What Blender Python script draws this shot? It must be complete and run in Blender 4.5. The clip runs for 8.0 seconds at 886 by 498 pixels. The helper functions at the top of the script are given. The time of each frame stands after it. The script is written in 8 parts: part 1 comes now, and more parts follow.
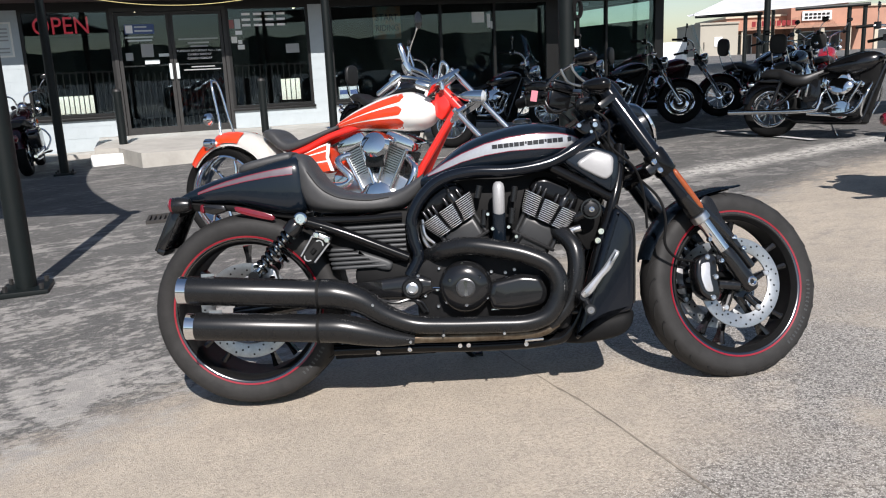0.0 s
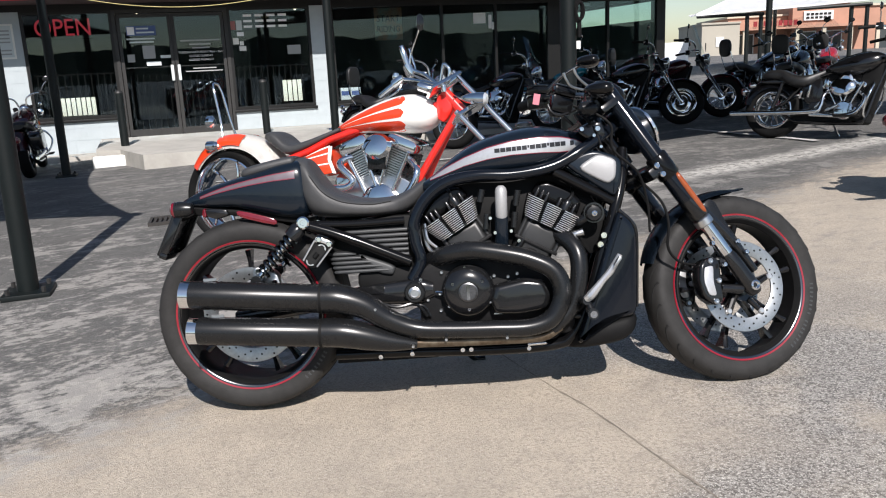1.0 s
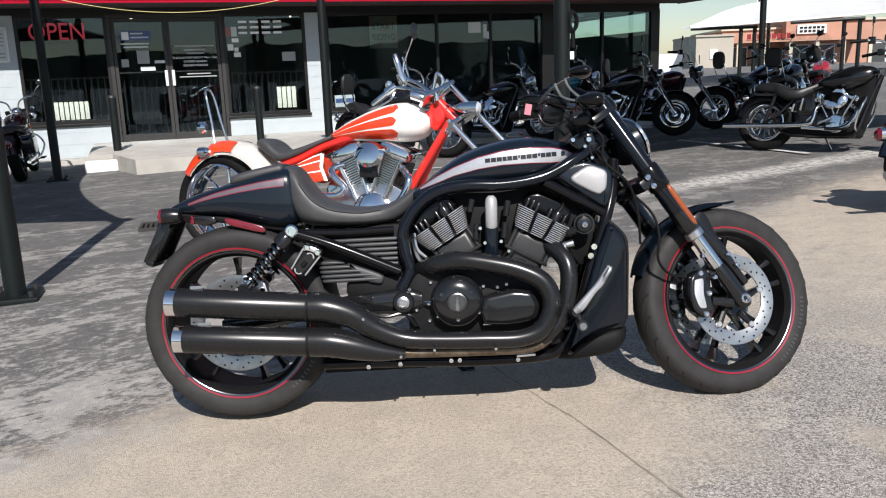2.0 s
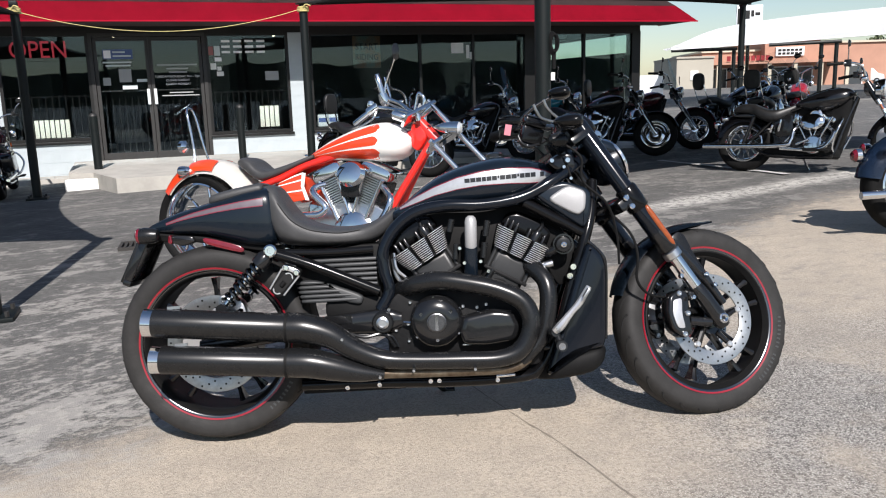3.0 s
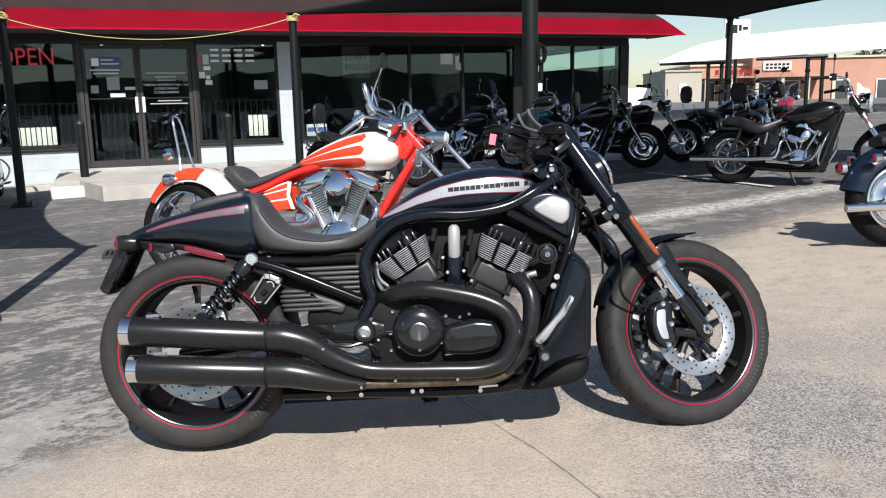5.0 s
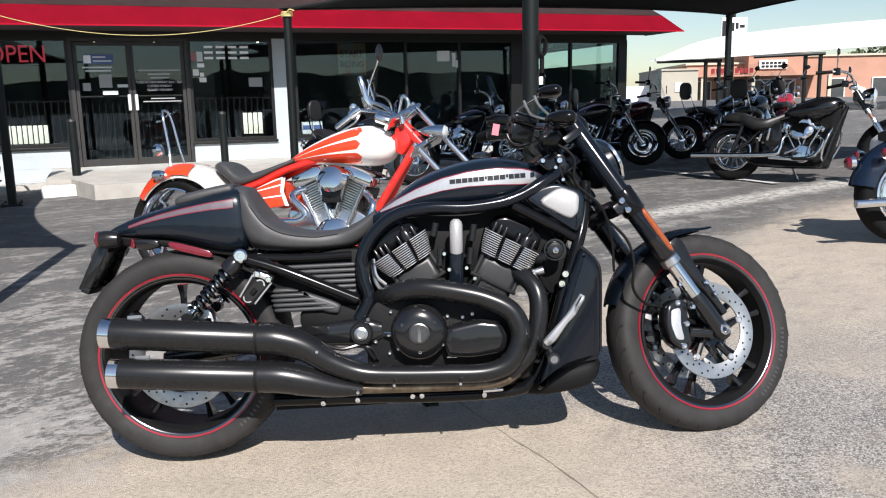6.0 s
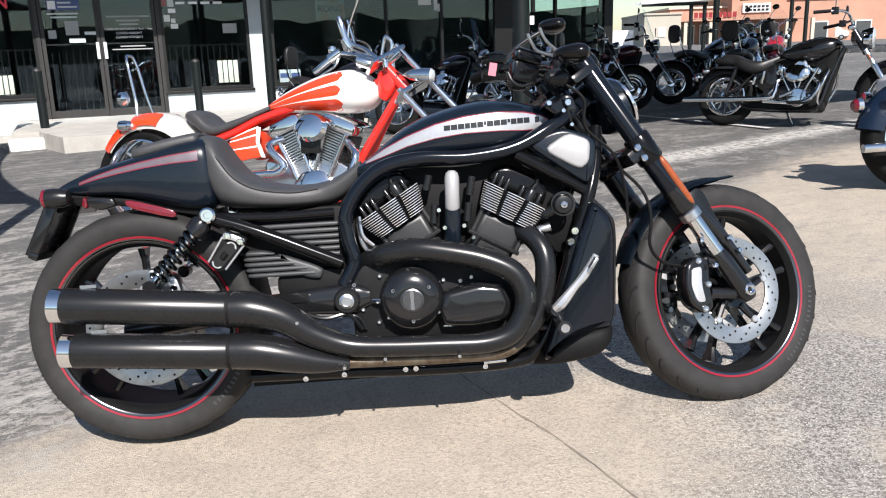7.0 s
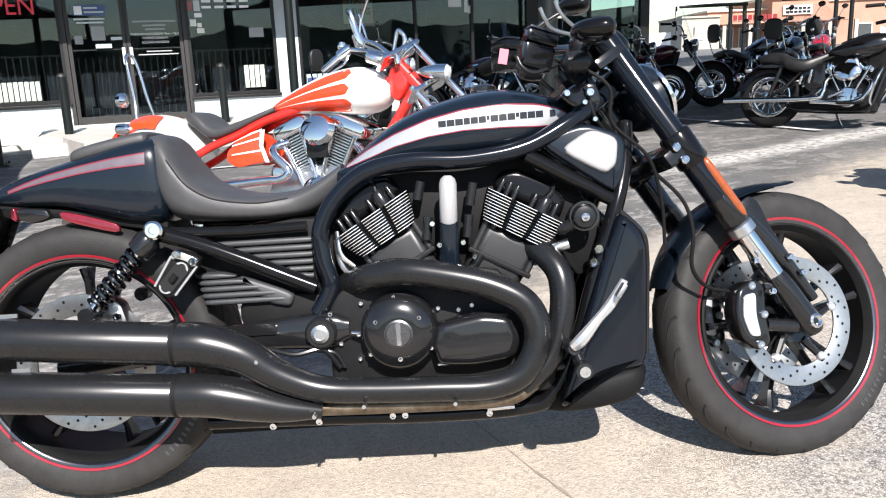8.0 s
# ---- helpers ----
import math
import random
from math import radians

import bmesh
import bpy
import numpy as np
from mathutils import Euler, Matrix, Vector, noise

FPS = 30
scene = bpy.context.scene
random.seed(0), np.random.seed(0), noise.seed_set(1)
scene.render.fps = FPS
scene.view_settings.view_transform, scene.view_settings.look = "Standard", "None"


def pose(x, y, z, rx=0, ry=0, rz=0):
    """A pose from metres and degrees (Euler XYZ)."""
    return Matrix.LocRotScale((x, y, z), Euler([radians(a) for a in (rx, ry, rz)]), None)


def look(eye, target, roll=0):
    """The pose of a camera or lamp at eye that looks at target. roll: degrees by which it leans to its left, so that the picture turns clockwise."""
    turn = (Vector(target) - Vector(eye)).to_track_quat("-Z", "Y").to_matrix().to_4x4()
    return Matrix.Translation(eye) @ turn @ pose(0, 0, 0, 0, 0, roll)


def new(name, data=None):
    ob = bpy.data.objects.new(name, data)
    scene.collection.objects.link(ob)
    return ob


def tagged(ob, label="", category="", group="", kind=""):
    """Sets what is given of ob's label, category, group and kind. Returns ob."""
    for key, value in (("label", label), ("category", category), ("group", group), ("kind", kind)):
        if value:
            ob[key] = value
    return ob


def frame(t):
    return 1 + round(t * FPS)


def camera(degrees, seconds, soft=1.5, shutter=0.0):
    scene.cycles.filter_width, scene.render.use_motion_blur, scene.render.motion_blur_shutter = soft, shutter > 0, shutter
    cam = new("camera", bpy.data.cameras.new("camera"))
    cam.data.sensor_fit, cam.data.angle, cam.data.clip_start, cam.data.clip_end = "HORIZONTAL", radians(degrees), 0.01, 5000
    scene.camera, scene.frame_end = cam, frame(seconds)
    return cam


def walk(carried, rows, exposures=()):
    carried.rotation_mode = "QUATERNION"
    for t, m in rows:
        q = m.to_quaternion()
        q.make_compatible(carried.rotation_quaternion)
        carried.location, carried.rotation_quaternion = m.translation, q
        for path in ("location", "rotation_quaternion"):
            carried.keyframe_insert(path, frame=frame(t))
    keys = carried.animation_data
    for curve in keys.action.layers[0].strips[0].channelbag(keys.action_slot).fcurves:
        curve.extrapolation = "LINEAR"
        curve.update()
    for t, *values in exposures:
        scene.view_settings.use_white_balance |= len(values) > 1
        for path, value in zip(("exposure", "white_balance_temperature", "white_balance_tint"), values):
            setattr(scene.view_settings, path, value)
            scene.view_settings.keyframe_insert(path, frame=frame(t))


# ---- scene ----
cam = camera(57.5, 8.0, soft=1.1)
PATH = [
    (0, (0.207, 0.142, 1.114), (0.008, 2.080, 0.663), -2.6),
    (0.5, (0.211, 0.144, 1.119), (0.011, 2.083, 0.670), -2.7),
    (1, (0.204, 0.149, 1.125), (0.001, 2.087, 0.675), -2.7),
    (1.5, (0.208, 0.160, 1.125), (0.004, 2.098, 0.679), -2.3),
    (3, (0.228, 0.171, 1.128), (0.083, 2.128, 0.742), -1.7),
    (3.5, (0.232, 0.168, 1.120), (0.094, 2.128, 0.746), -1.8),
    (4, (0.239, 0.170, 1.111), (0.108, 2.130, 0.735), -1.9),
    (5.5, (0.247, 0.227, 1.122), (0.132, 2.192, 0.767), -1.0),
    (6, (0.222, 0.337, 1.081), (0.113, 2.301, 0.719), -1.3),
    (6.5, (0.189, 0.472, 1.071), (0.074, 2.419, 0.629), -1.6),
    (7, (0.175, 0.606, 1.048), (0.107, 2.546, 0.563), -1.8),
    (7.5, (0.200, 0.814, 1.007), (0.082, 2.751, 0.523), -2.5),
    (8, (0.252, 0.990, 0.987), (0.098, 2.928, 0.519), -2.3),
]
EXPOSURES = [(0, 0.46), (1.5, 0.46), (3.0, 0.53), (4.0, 0.54), (5.5, 0.62), (6.5, 0.72), (7.0, 0.81), (7.5, 0.98), (8.0, 1.18)]
walk(cam, [(t, look(eye, target, roll)) for t, eye, target, roll in PATH], EXPOSURES)

# ---- light ----
SUN_ELEV, SUN_AZ = 42.0, -75.5          # the sun stands behind the camera, a little to its right
sun_dir = Vector((math.cos(radians(SUN_AZ)) * math.cos(radians(SUN_ELEV)), math.sin(radians(SUN_AZ)) * math.cos(radians(SUN_ELEV)), math.sin(radians(SUN_ELEV))))
world = bpy.data.worlds.new("sky")
scene.world = world
world.use_nodes = True
wn = world.node_tree.nodes
sky = wn.new("ShaderNodeTexSky")
sky.sky_type = "NISHITA"
sky.sun_disc = False
sky.sun_elevation = radians(SUN_ELEV)
sky.sun_rotation = radians(90 - SUN_AZ)
sky.air_density, sky.dust_density, sky.ozone_density = 1.0, 0.5, 1.2
world.node_tree.links.new(sky.outputs[0], wn["Background"].inputs[0])
wn["Background"].inputs[1].default_value = 0.074
sun = new("sun", bpy.data.lights.new("sun", "SUN"))
sun.data.energy = 5.0
sun.data.angle = radians(0.53)
sun.data.color = (1.0, 0.945, 0.915)
sun.matrix_world = look(sun_dir * 40, (0, 0, 0))


# ---- materials ----
def mat(name, color, rough=0.5, metal=0.0, coat=0.0, var=0.0, scale=20.0, bump=0.0, bump_scale=None, color2=None, spec=0.5, rough_var=0.0):
    """Principled material with colour variation at two scales, bump and gloss variation."""
    m = bpy.data.materials.new(name)
    m.use_nodes = True
    nt = m.node_tree
    b = nt.nodes["Principled BSDF"]
    b.inputs["Base Color"].default_value = (*color, 1)
    b.inputs["Roughness"].default_value = rough
    b.inputs["Metallic"].default_value = metal
    b.inputs["Coat Weight"].default_value = coat
    b.inputs["Coat Roughness"].default_value = 0.03
    b.inputs["Specular IOR Level"].default_value = spec
    if var or bump or rough_var:
        co = nt.nodes.new("ShaderNodeTexCoord")
        n1 = nt.nodes.new("ShaderNodeTexNoise")
        n1.inputs["Scale"].default_value = scale
        n1.inputs["Detail"].default_value = 8
        n1.inputs["Roughness"].default_value = 0.65
        nt.links.new(co.outputs["Object"], n1.inputs["Vector"])
        if var:
            mx = nt.nodes.new("ShaderNodeMix")
            mx.data_type = "RGBA"
            c2 = color2 or tuple(max(0, c * (1 - var)) for c in color)
            mx.inputs[6].default_value = (*color, 1)
            mx.inputs[7].default_value = (*c2, 1)
            rp = nt.nodes.new("ShaderNodeMapRange")
            rp.inputs[1].default_value, rp.inputs[2].default_value = 0.35, 0.68
            nt.links.new(n1.outputs[0], rp.inputs[0])
            nt.links.new(rp.outputs[0], mx.inputs[0])
            nt.links.new(mx.outputs[2], b.inputs["Base Color"])
        if rough_var:
            rr = nt.nodes.new("ShaderNodeMapRange")
            rr.inputs[3].default_value, rr.inputs[4].default_value = max(0.0, rough - rough_var), min(1.0, rough + rough_var)
            nt.links.new(n1.outputs[0], rr.inputs[0])
            nt.links.new(rr.outputs[0], b.inputs["Roughness"])
        if bump:
            n2 = nt.nodes.new("ShaderNodeTexNoise")
            n2.inputs["Scale"].default_value = bump_scale or scale * 6
            n2.inputs["Detail"].default_value = 6
            nt.links.new(co.outputs["Object"], n2.inputs["Vector"])
            bp = nt.nodes.new("ShaderNodeBump")
            bp.inputs["Strength"].default_value = bump
            bp.inputs["Distance"].default_value = 0.01
            nt.links.new(n2.outputs[0], bp.inputs["Height"])
            nt.links.new(bp.outputs[0], b.inputs["Normal"])
    return m


def glow(name, color, strength):
    m = bpy.data.materials.new(name)
    m.use_nodes = True
    b = m.node_tree.nodes["Principled BSDF"]
    b.inputs["Base Color"].default_value = (*color, 1)
    b.inputs["Emission Color"].default_value = (*color, 1)
    b.inputs["Emission Strength"].default_value = strength
    return m


def glass_mat(name, tint, rough=0.0, gloss=None):
    m = bpy.data.materials.new(name)
    m.use_nodes = True
    nt = m.node_tree
    nt.nodes.clear()
    out = nt.nodes.new("ShaderNodeOutputMaterial")
    gl = nt.nodes.new("ShaderNodeBsdfGlossy")
    gl.inputs["Roughness"].default_value = rough
    gl.inputs["Color"].default_value = (0.68, 0.87, 1.0, 1)
    tr = nt.nodes.new("ShaderNodeBsdfTransparent")
    tr.inputs["Color"].default_value = (*tint, 1)
    fr = nt.nodes.new("ShaderNodeFresnel")
    fr.inputs["IOR"].default_value = 1.48
    mx = nt.nodes.new("ShaderNodeMixShader")
    if gloss is None:
        nt.links.new(fr.outputs[0], mx.inputs[0])
    else:
        mx.inputs[0].default_value = gloss
    nt.links.new(tr.outputs[0], mx.inputs[1])
    nt.links.new(gl.outputs[0], mx.inputs[2])
    nt.links.new(mx.outputs[0], out.inputs[0])
    return m


PAINT = mat("midnight_blue_paint", (0.0055, 0.0095, 0.0155), 0.25, 0.0, 0.35, 0.25, 3, 0.0, rough_var=0.04, spec=0.30)
BLACK_GLOSS = mat("gloss_black", (0.009, 0.0092, 0.010), 0.20, 0.0, 0.5, 0.3, 15, rough_var=0.06, spec=0.34)
BLACK_SATIN = mat("satin_black_pipe", (0.0098, 0.0102, 0.011), 0.27, 0.0, 0.0, 0.25, 25, rough_var=0.04, spec=0.38)
BLACK_CRINKLE = mat("crinkle_black_engine", (0.009, 0.009, 0.0095), 0.48, 0.0, 0.0, 0.3, 40, 0.2, 900, spec=0.16)
BLACK_DEEP = mat("dull_black", (0.0078, 0.0078, 0.008), 0.6, 0.0, 0.0, 0.3, 20, spec=0.12)
BARREL = mat("charcoal_barrel", (0.020, 0.0203, 0.021), 0.4, 0, 0, 0.25, 30, 0.03, 400, spec=0.4)
GREY_PANEL = mat("grey_black_plastic", (0.038, 0.040, 0.042), 0.5, 0, 0, 0.2, 60, 0.08, 600)
VINYL = mat("black_seat_vinyl", (0.046, 0.046, 0.047), 0.5, 0, 0, 0.2, 25, 0.12, 900, rough_var=0.05)
RUBBER = mat("tyre_rubber", (0.027, 0.026, 0.0255), 0.62, 0, 0, 0.35, 18, 0.15, 300, color2=(0.018, 0.0175, 0.017), rough_var=0.1, spec=0.24)
GROOVE = mat("tyre_groove", (0.006, 0.006, 0.006), 0.9)
CHROME = mat("chrome", (0.78, 0.79, 0.80), 0.07, 1.0, rough_var=0.04, var=0.06, scale=30)
ALU = mat("brushed_aluminium", (0.62, 0.63, 0.64), 0.3, 1.0, var=0.15, scale=40, rough_var=0.08)
STEEL = mat("machined_steel", (0.46, 0.475, 0.48), 0.38, 1.0, var=0.25, scale=60, rough_var=0.1)
SILVER = mat("silver_paint", (0.55, 0.55, 0.56), 0.3, 0.55, 0.6, 0.12, 80, rough_var=0.05)
SILVER_DIM = mat("faded_silver_paint", (0.15, 0.125, 0.14), 0.35, 0.35, 0.4, 0.2, 30)
RED = mat("red_pinstripe", (0.24, 0.008, 0.018), 0.28, 0, 0.6, 0.15, 40)
PIN = mat("dull_red_pinstripe", (0.18, 0.014, 0.028), 0.35, 0, 0.4, 0.15, 40)
FRAME_BLACK = mat("black_frame_paint", (0.0052, 0.0052, 0.0057), 0.16, 0, 0.2, 0.3, 12, rough_var=0.06, spec=0.17)
FRAME_BLUE = mat("dark_blue_frame_paint", (0.0050, 0.0068, 0.0105), 0.15, 0, 0.3, 0.25, 6, rough_var=0.05, spec=0.22)
TYRE_DULL = mat("dull_black_tyre", (0.008, 0.008, 0.008), 0.7, 0, 0, 0.3, 18, 0.1, 200, spec=0.1)
RED_LENS = mat("red_lens", (0.15, 0.005, 0.014), 0.16, 0, 0.8, 0.3, 60)
AMBER = mat("amber_reflector", (0.27, 0.060, 0.014), 0.25, 0, 0.4, 0.25, 80)
HEAT = mat("heat_tinted_pipe", (0.07, 0.045, 0.027), 0.45, 0.7, 0, 0.5, 30, 0.05, color2=(0.18, 0.15, 0.11), rough_var=0.1)
FRAME_RED = mat("red_frame_paint", (0.68, 0.022, 0.014), 0.28, 0, 0.8, 0.12, 6)
ORANGE = mat("orange_red_paint", (0.76, 0.055, 0.013), 0.28, 0, 0.8, 0.12, 6)
CREAM = mat("pearl_white_paint", (0.86, 0.84, 0.79), 0.28, 0, 0.8, 0.06, 6)
GOLD = mat("gold_pinstripe", (0.55, 0.40, 0.16), 0.35, 0.3)
LENS = mat("clear_lamp_lens", (0.75, 0.78, 0.80), 0.06, 0.6, 0.8)
WHITE_PAINT = mat("painted_block_wall", (0.43, 0.48, 0.50), 0.7, 0, 0, 0.12, 3, 0.25, 60)
FRAME_BRONZE = mat("dark_window_frame", (0.010, 0.0098, 0.0095), 0.45, 0.2, 0, 0.3, 20)
FRAME_GREY = mat("weathered_door_frame", (0.034, 0.033, 0.032), 0.5, 0.2, 0, 0.35, 15)
POLE = mat("dark_green_black_pole", (0.005, 0.008, 0.008), 0.5, 0.0, 0.0, 0.35, 6, 0.08, 120, rough_var=0.1, spec=0.3)
FABRIC = mat("black_shade_cloth", (0.012, 0.012, 0.012), 0.85, 0, 0, 0.3, 4, 0.1, 80)
FABRIC_WHITE = mat("white_shade_cloth", (0.90, 0.91, 0.92), 0.8, 0, 0, 0.06, 2)
AWN_RED = mat("red_awning_cloth", (0.33, 0.003, 0.020), 0.75, 0, 0, 0.2, 2, 0.05, 40, spec=0.12)
AWN_DARK = mat("dark_brown_awning_cloth", (0.060, 0.034, 0.033), 0.85, 0, 0, 0.25, 2, 0.05, 40)
CURB = mat("sidewalk_concrete", (0.44, 0.42, 0.38), 0.85, 0, 0, 0.25, 2.5, 0.3, 60)
PAPER = mat("white_card", (0.78, 0.78, 0.74), 0.7, 0, 0, 0.08, 6)
PALE = mat("pale_sticker", (0.55, 0.60, 0.60), 0.6)
BLUE_STICKER = mat("blue_sticker", (0.06, 0.10, 0.25), 0.6)
LETTER = mat("white_vinyl_letter", (0.88, 0.88, 0.88), 0.55)
GLASS = glass_mat("tinted_window_glass", (0.80, 0.83, 0.83))
SHIELD = glass_mat("clear_windshield", (0.86, 0.9, 0.9), gloss=0.06)
# clearer green tint helps imitate bright sky mirrored in the far shop window
SIDE_GLASS = glass_mat("pale_green_glass", (0.82, 0.90, 0.89), gloss=0.06)
NEON = glow("red_neon_tube", (0.8, 0.07, 0.10), 0.28)
BULB = glow("warm_bulb", (1.0, 0.85, 0.6), 6.0)
# dark base colour stands in for the shade inside the shop
UNLIT_ROOM = mat("unlit_shop_interior", (0.085, 0.085, 0.083), 0.8, 0, 0, 0.4, 2)
ROPE = mat("yellow_rope", (0.62, 0.52, 0.22), 0.8, 0, 0, 0.3, 40)


def ground_material():
    """Tan worn concrete close by, grey aggregate to one side, dark patched asphalt further off, with pale scuffs."""
    m = bpy.data.materials.new("parking_lot")
    m.use_nodes = True
    nt = m.node_tree
    N, Lk = nt.nodes, nt.links
    b = N["Principled BSDF"]
    co = N.new("ShaderNodeTexCoord")
    sep = N.new("ShaderNodeSeparateXYZ")
    Lk.new(co.outputs["Object"], sep.inputs[0])

    def nz(scale, detail=8, rough=0.6, stretch=None):
        n = N.new("ShaderNodeTexNoise")
        n.inputs["Scale"].default_value, n.inputs["Detail"].default_value, n.inputs["Roughness"].default_value = scale, detail, rough
        if stretch:
            mp = N.new("ShaderNodeMapping")
            mp.vector_type = "TEXTURE"
            mp.inputs["Scale"].default_value = (1 / stretch[0], 1 / stretch[1], 1)
            mp.inputs["Rotation"].default_value = (0, 0, radians(stretch[3]))
            Lk.new(co.outputs["Object"], mp.inputs[0])
            Lk.new(mp.outputs[0], n.inputs["Vector"])
        else:
            Lk.new(co.outputs["Object"], n.inputs["Vector"])
        return n.outputs[0]

    def math_(op, a, c=None, d=None):
        n = N.new("ShaderNodeMath")
        n.operation = op
        for i, v in enumerate((a, c, d)):
            if v is None:
                continue
            if isinstance(v, (int, float)):
                n.inputs[i].default_value = v
            else:
                Lk.new(v, n.inputs[i])
        return n.outputs[0]

    def ramp(v, lo, hi, a=0.0, c=1.0):
        n = N.new("ShaderNodeMapRange")
        n.interpolation_type = "SMOOTHSTEP"
        Lk.new(v, n.inputs[0])
        n.inputs[1].default_value, n.inputs[2].default_value, n.inputs[3].default_value, n.inputs[4].default_value = lo, hi, a, c
        return n.outputs[0]

    def mix(f, a, c, kind="MIX"):
        n = N.new("ShaderNodeMix")
        n.data_type = "RGBA"
        n.blend_type = kind
        for i, v in ((0, f), (6, a), (7, c)):
            if isinstance(v, tuple):
                n.inputs[i].default_value = (*v, 1)
            elif isinstance(v, (int, float)):
                n.inputs[i].default_value = v
            else:
                Lk.new(v, n.inputs[i])
        return n.outputs[2]

    big = nz(0.9, 6)
    mid = nz(4.5, 8, 0.7)
    fine = nz(85, 4, 0.72)
    grit = nz(240, 2, 0.6)
    def cells(scale):
        n = N.new("ShaderNodeTexVoronoi")
        n.inputs["Scale"].default_value = scale
        Lk.new(co.outputs["Object"], n.inputs["Vector"])
        return n.outputs["Distance"]
    stone, pit = cells(75), cells(60)
    blotch = nz(1.7, 7, 0.65)
    x, y = sep.outputs[0], sep.outputs[1]
    # tan concrete, with a slightly darker mottling
    tan = mix(ramp(mid, 0.35, 0.7), (0.500, 0.430, 0.342), (0.405, 0.350, 0.284))
    tan = mix(ramp(blotch, 0.42, 0.70, 0, 0.55), tan, (0.40, 0.352, 0.288))
    tan = mix(ramp(fine, 0.46, 0.62, 0, 0.75), tan, (0.29, 0.250, 0.202))
    tan = mix(ramp(grit, 0.58, 0.68, 0, 0.8), tan, (0.64, 0.57, 0.48))
    tan = mix(math_("MULTIPLY", ramp(pit, 0.15, 0.08, 0, 0.75), ramp(mid, 0.48, 0.56)), tan, (0.17, 0.14, 0.11))
    tan = mix(ramp(cells(260), 0.26, 0.14, 0, 0.35), tan, (0.28, 0.24, 0.20))
    # exposed grey aggregate
    agg = mix(ramp(mid, 0.35, 0.7), (0.37, 0.35, 0.32), (0.24, 0.23, 0.215))
    agg = mix(ramp(fine, 0.45, 0.55), agg, (0.092, 0.087, 0.083))
    agg = mix(ramp(stone, 0.29, 0.15, 0, 0.9), agg, (0.58, 0.55, 0.51))
    agg = mix(ramp(grit, 0.57, 0.64), agg, (0.70, 0.67, 0.62))
    # old asphalt with pale abrasion
    asp = mix(ramp(mid, 0.3, 0.7), (0.130, 0.127, 0.121), (0.072, 0.071, 0.068))
    asp = mix(ramp(fine, 0.47, 0.62, 0, 0.7), asp, (0.052, 0.051, 0.05))
    asp = mix(ramp(grit, 0.56, 0.66), asp, (0.22, 0.216, 0.208))
    scuff = nz(0.9, 6, 0.7, (0.7, 1.6, 1, 30))
    rip = nz(7.5, 10, 0.78, (0.8, 1.25, 1, 33))
    worn = ramp(math_("ADD", math_("MULTIPLY_ADD", scuff, 0.75, rip), ramp(y, 5.0, 2.2, 0.0, 0.085)), 0.905, 0.975)
    near = ramp(y, 8.5, 3.5, 0.35, 0.68)
    asp = mix(math_("MULTIPLY", worn, near), asp, (0.42, 0.40, 0.37))
    flake = nz(16, 12, 0.82, (0.85, 1.15, 1, 33))
    asp = mix(math_("MULTIPLY", ramp(math_("ADD", flake, ramp(y, 4.5, 2.2, 0.0, 0.05)), 0.54, 0.60), ramp(y, 6.5, 2.5, 0.1, 0.55)), asp, (0.50, 0.47, 0.42))
    chip = nz(26, 10, 0.8, (0.7, 1.3, 1, 35))
    asp = mix(ramp(chip, 0.58, 0.66, 0, 0.35), asp, (0.045, 0.044, 0.042))
    # a scuffed pale band along the bay line
    band = math_("ABSOLUTE", math_("ADD", math_("MULTIPLY_ADD", y, 0.794, math_("MULTIPLY", x, -0.609)), math_("MULTIPLY_ADD", big, 0.5, -5.16)))
    band = math_("MULTIPLY", ramp(band, 0.30, 0.05), ramp(x, 0.5, 1.6))
    asp = mix(math_("MULTIPLY", band, ramp(flake, 0.40, 0.56)), asp, (0.55, 0.53, 0.49))
    # where each lies
    wob = math_("MULTIPLY_ADD", big, 1.3, -0.65)
    fr = math_("MULTIPLY_ADD", mid, 0.5, -0.25)
    xw = math_("ADD", math_("ADD", x, wob), fr)
    yw = math_("ADD", math_("ADD", y, wob), fr)
    # right of the joint, grey aggregate
    joint = math_("MULTIPLY_ADD", y, 0.52, xw)
    right_side = ramp(joint, 1.72, 2.55)
    right_side = math_("MULTIPLY", right_side, ramp(yw, 4.6, 3.0))
    right_side = math_("MAXIMUM", right_side, math_("MULTIPLY", ramp(math_("MULTIPLY_ADD", xw, -0.6, yw), 2.12, 1.62), ramp(x, 0.1, 0.7, 0.0, 0.85)))
    right_side = math_("MULTIPLY", right_side, ramp(blotch, 0.36, 0.56, 0.2, 1.0))
    tan = mix(math_("MULTIPLY", ramp(rip, 0.50, 0.66), ramp(yw, 3.0, 4.6, 0.0, 0.6)), tan, (0.24, 0.225, 0.205))
    surf = mix(math_("MULTIPLY", right_side, 0.95), tan, agg)
    # left strip and everything behind is asphalt
    rag = math_("MULTIPLY_ADD", rip, 2.2, -1.1)
    rear = ramp(math_("ADD", math_("MULTIPLY_ADD", xw, -1.15, yw), rag), 3.5, 4.3)
    far_right = ramp(math_("MULTIPLY_ADD", xw, -0.30, yw), 6.3, 7.2)
    surf = mix(math_("MAXIMUM", rear, far_right), surf, asp)
    surf = mix(ramp(big, 0.45, 0.75, 0.0, 0.22), surf, (0.20, 0.185, 0.165))
    # the road behind
    surf = mix(ramp(y, -2.0, -2.6), surf, (0.06, 0.06, 0.06))
    Lk.new(surf, b.inputs["Base Color"])
    b.inputs["Roughness"].default_value = 0.88
    bp = N.new("ShaderNodeBump")
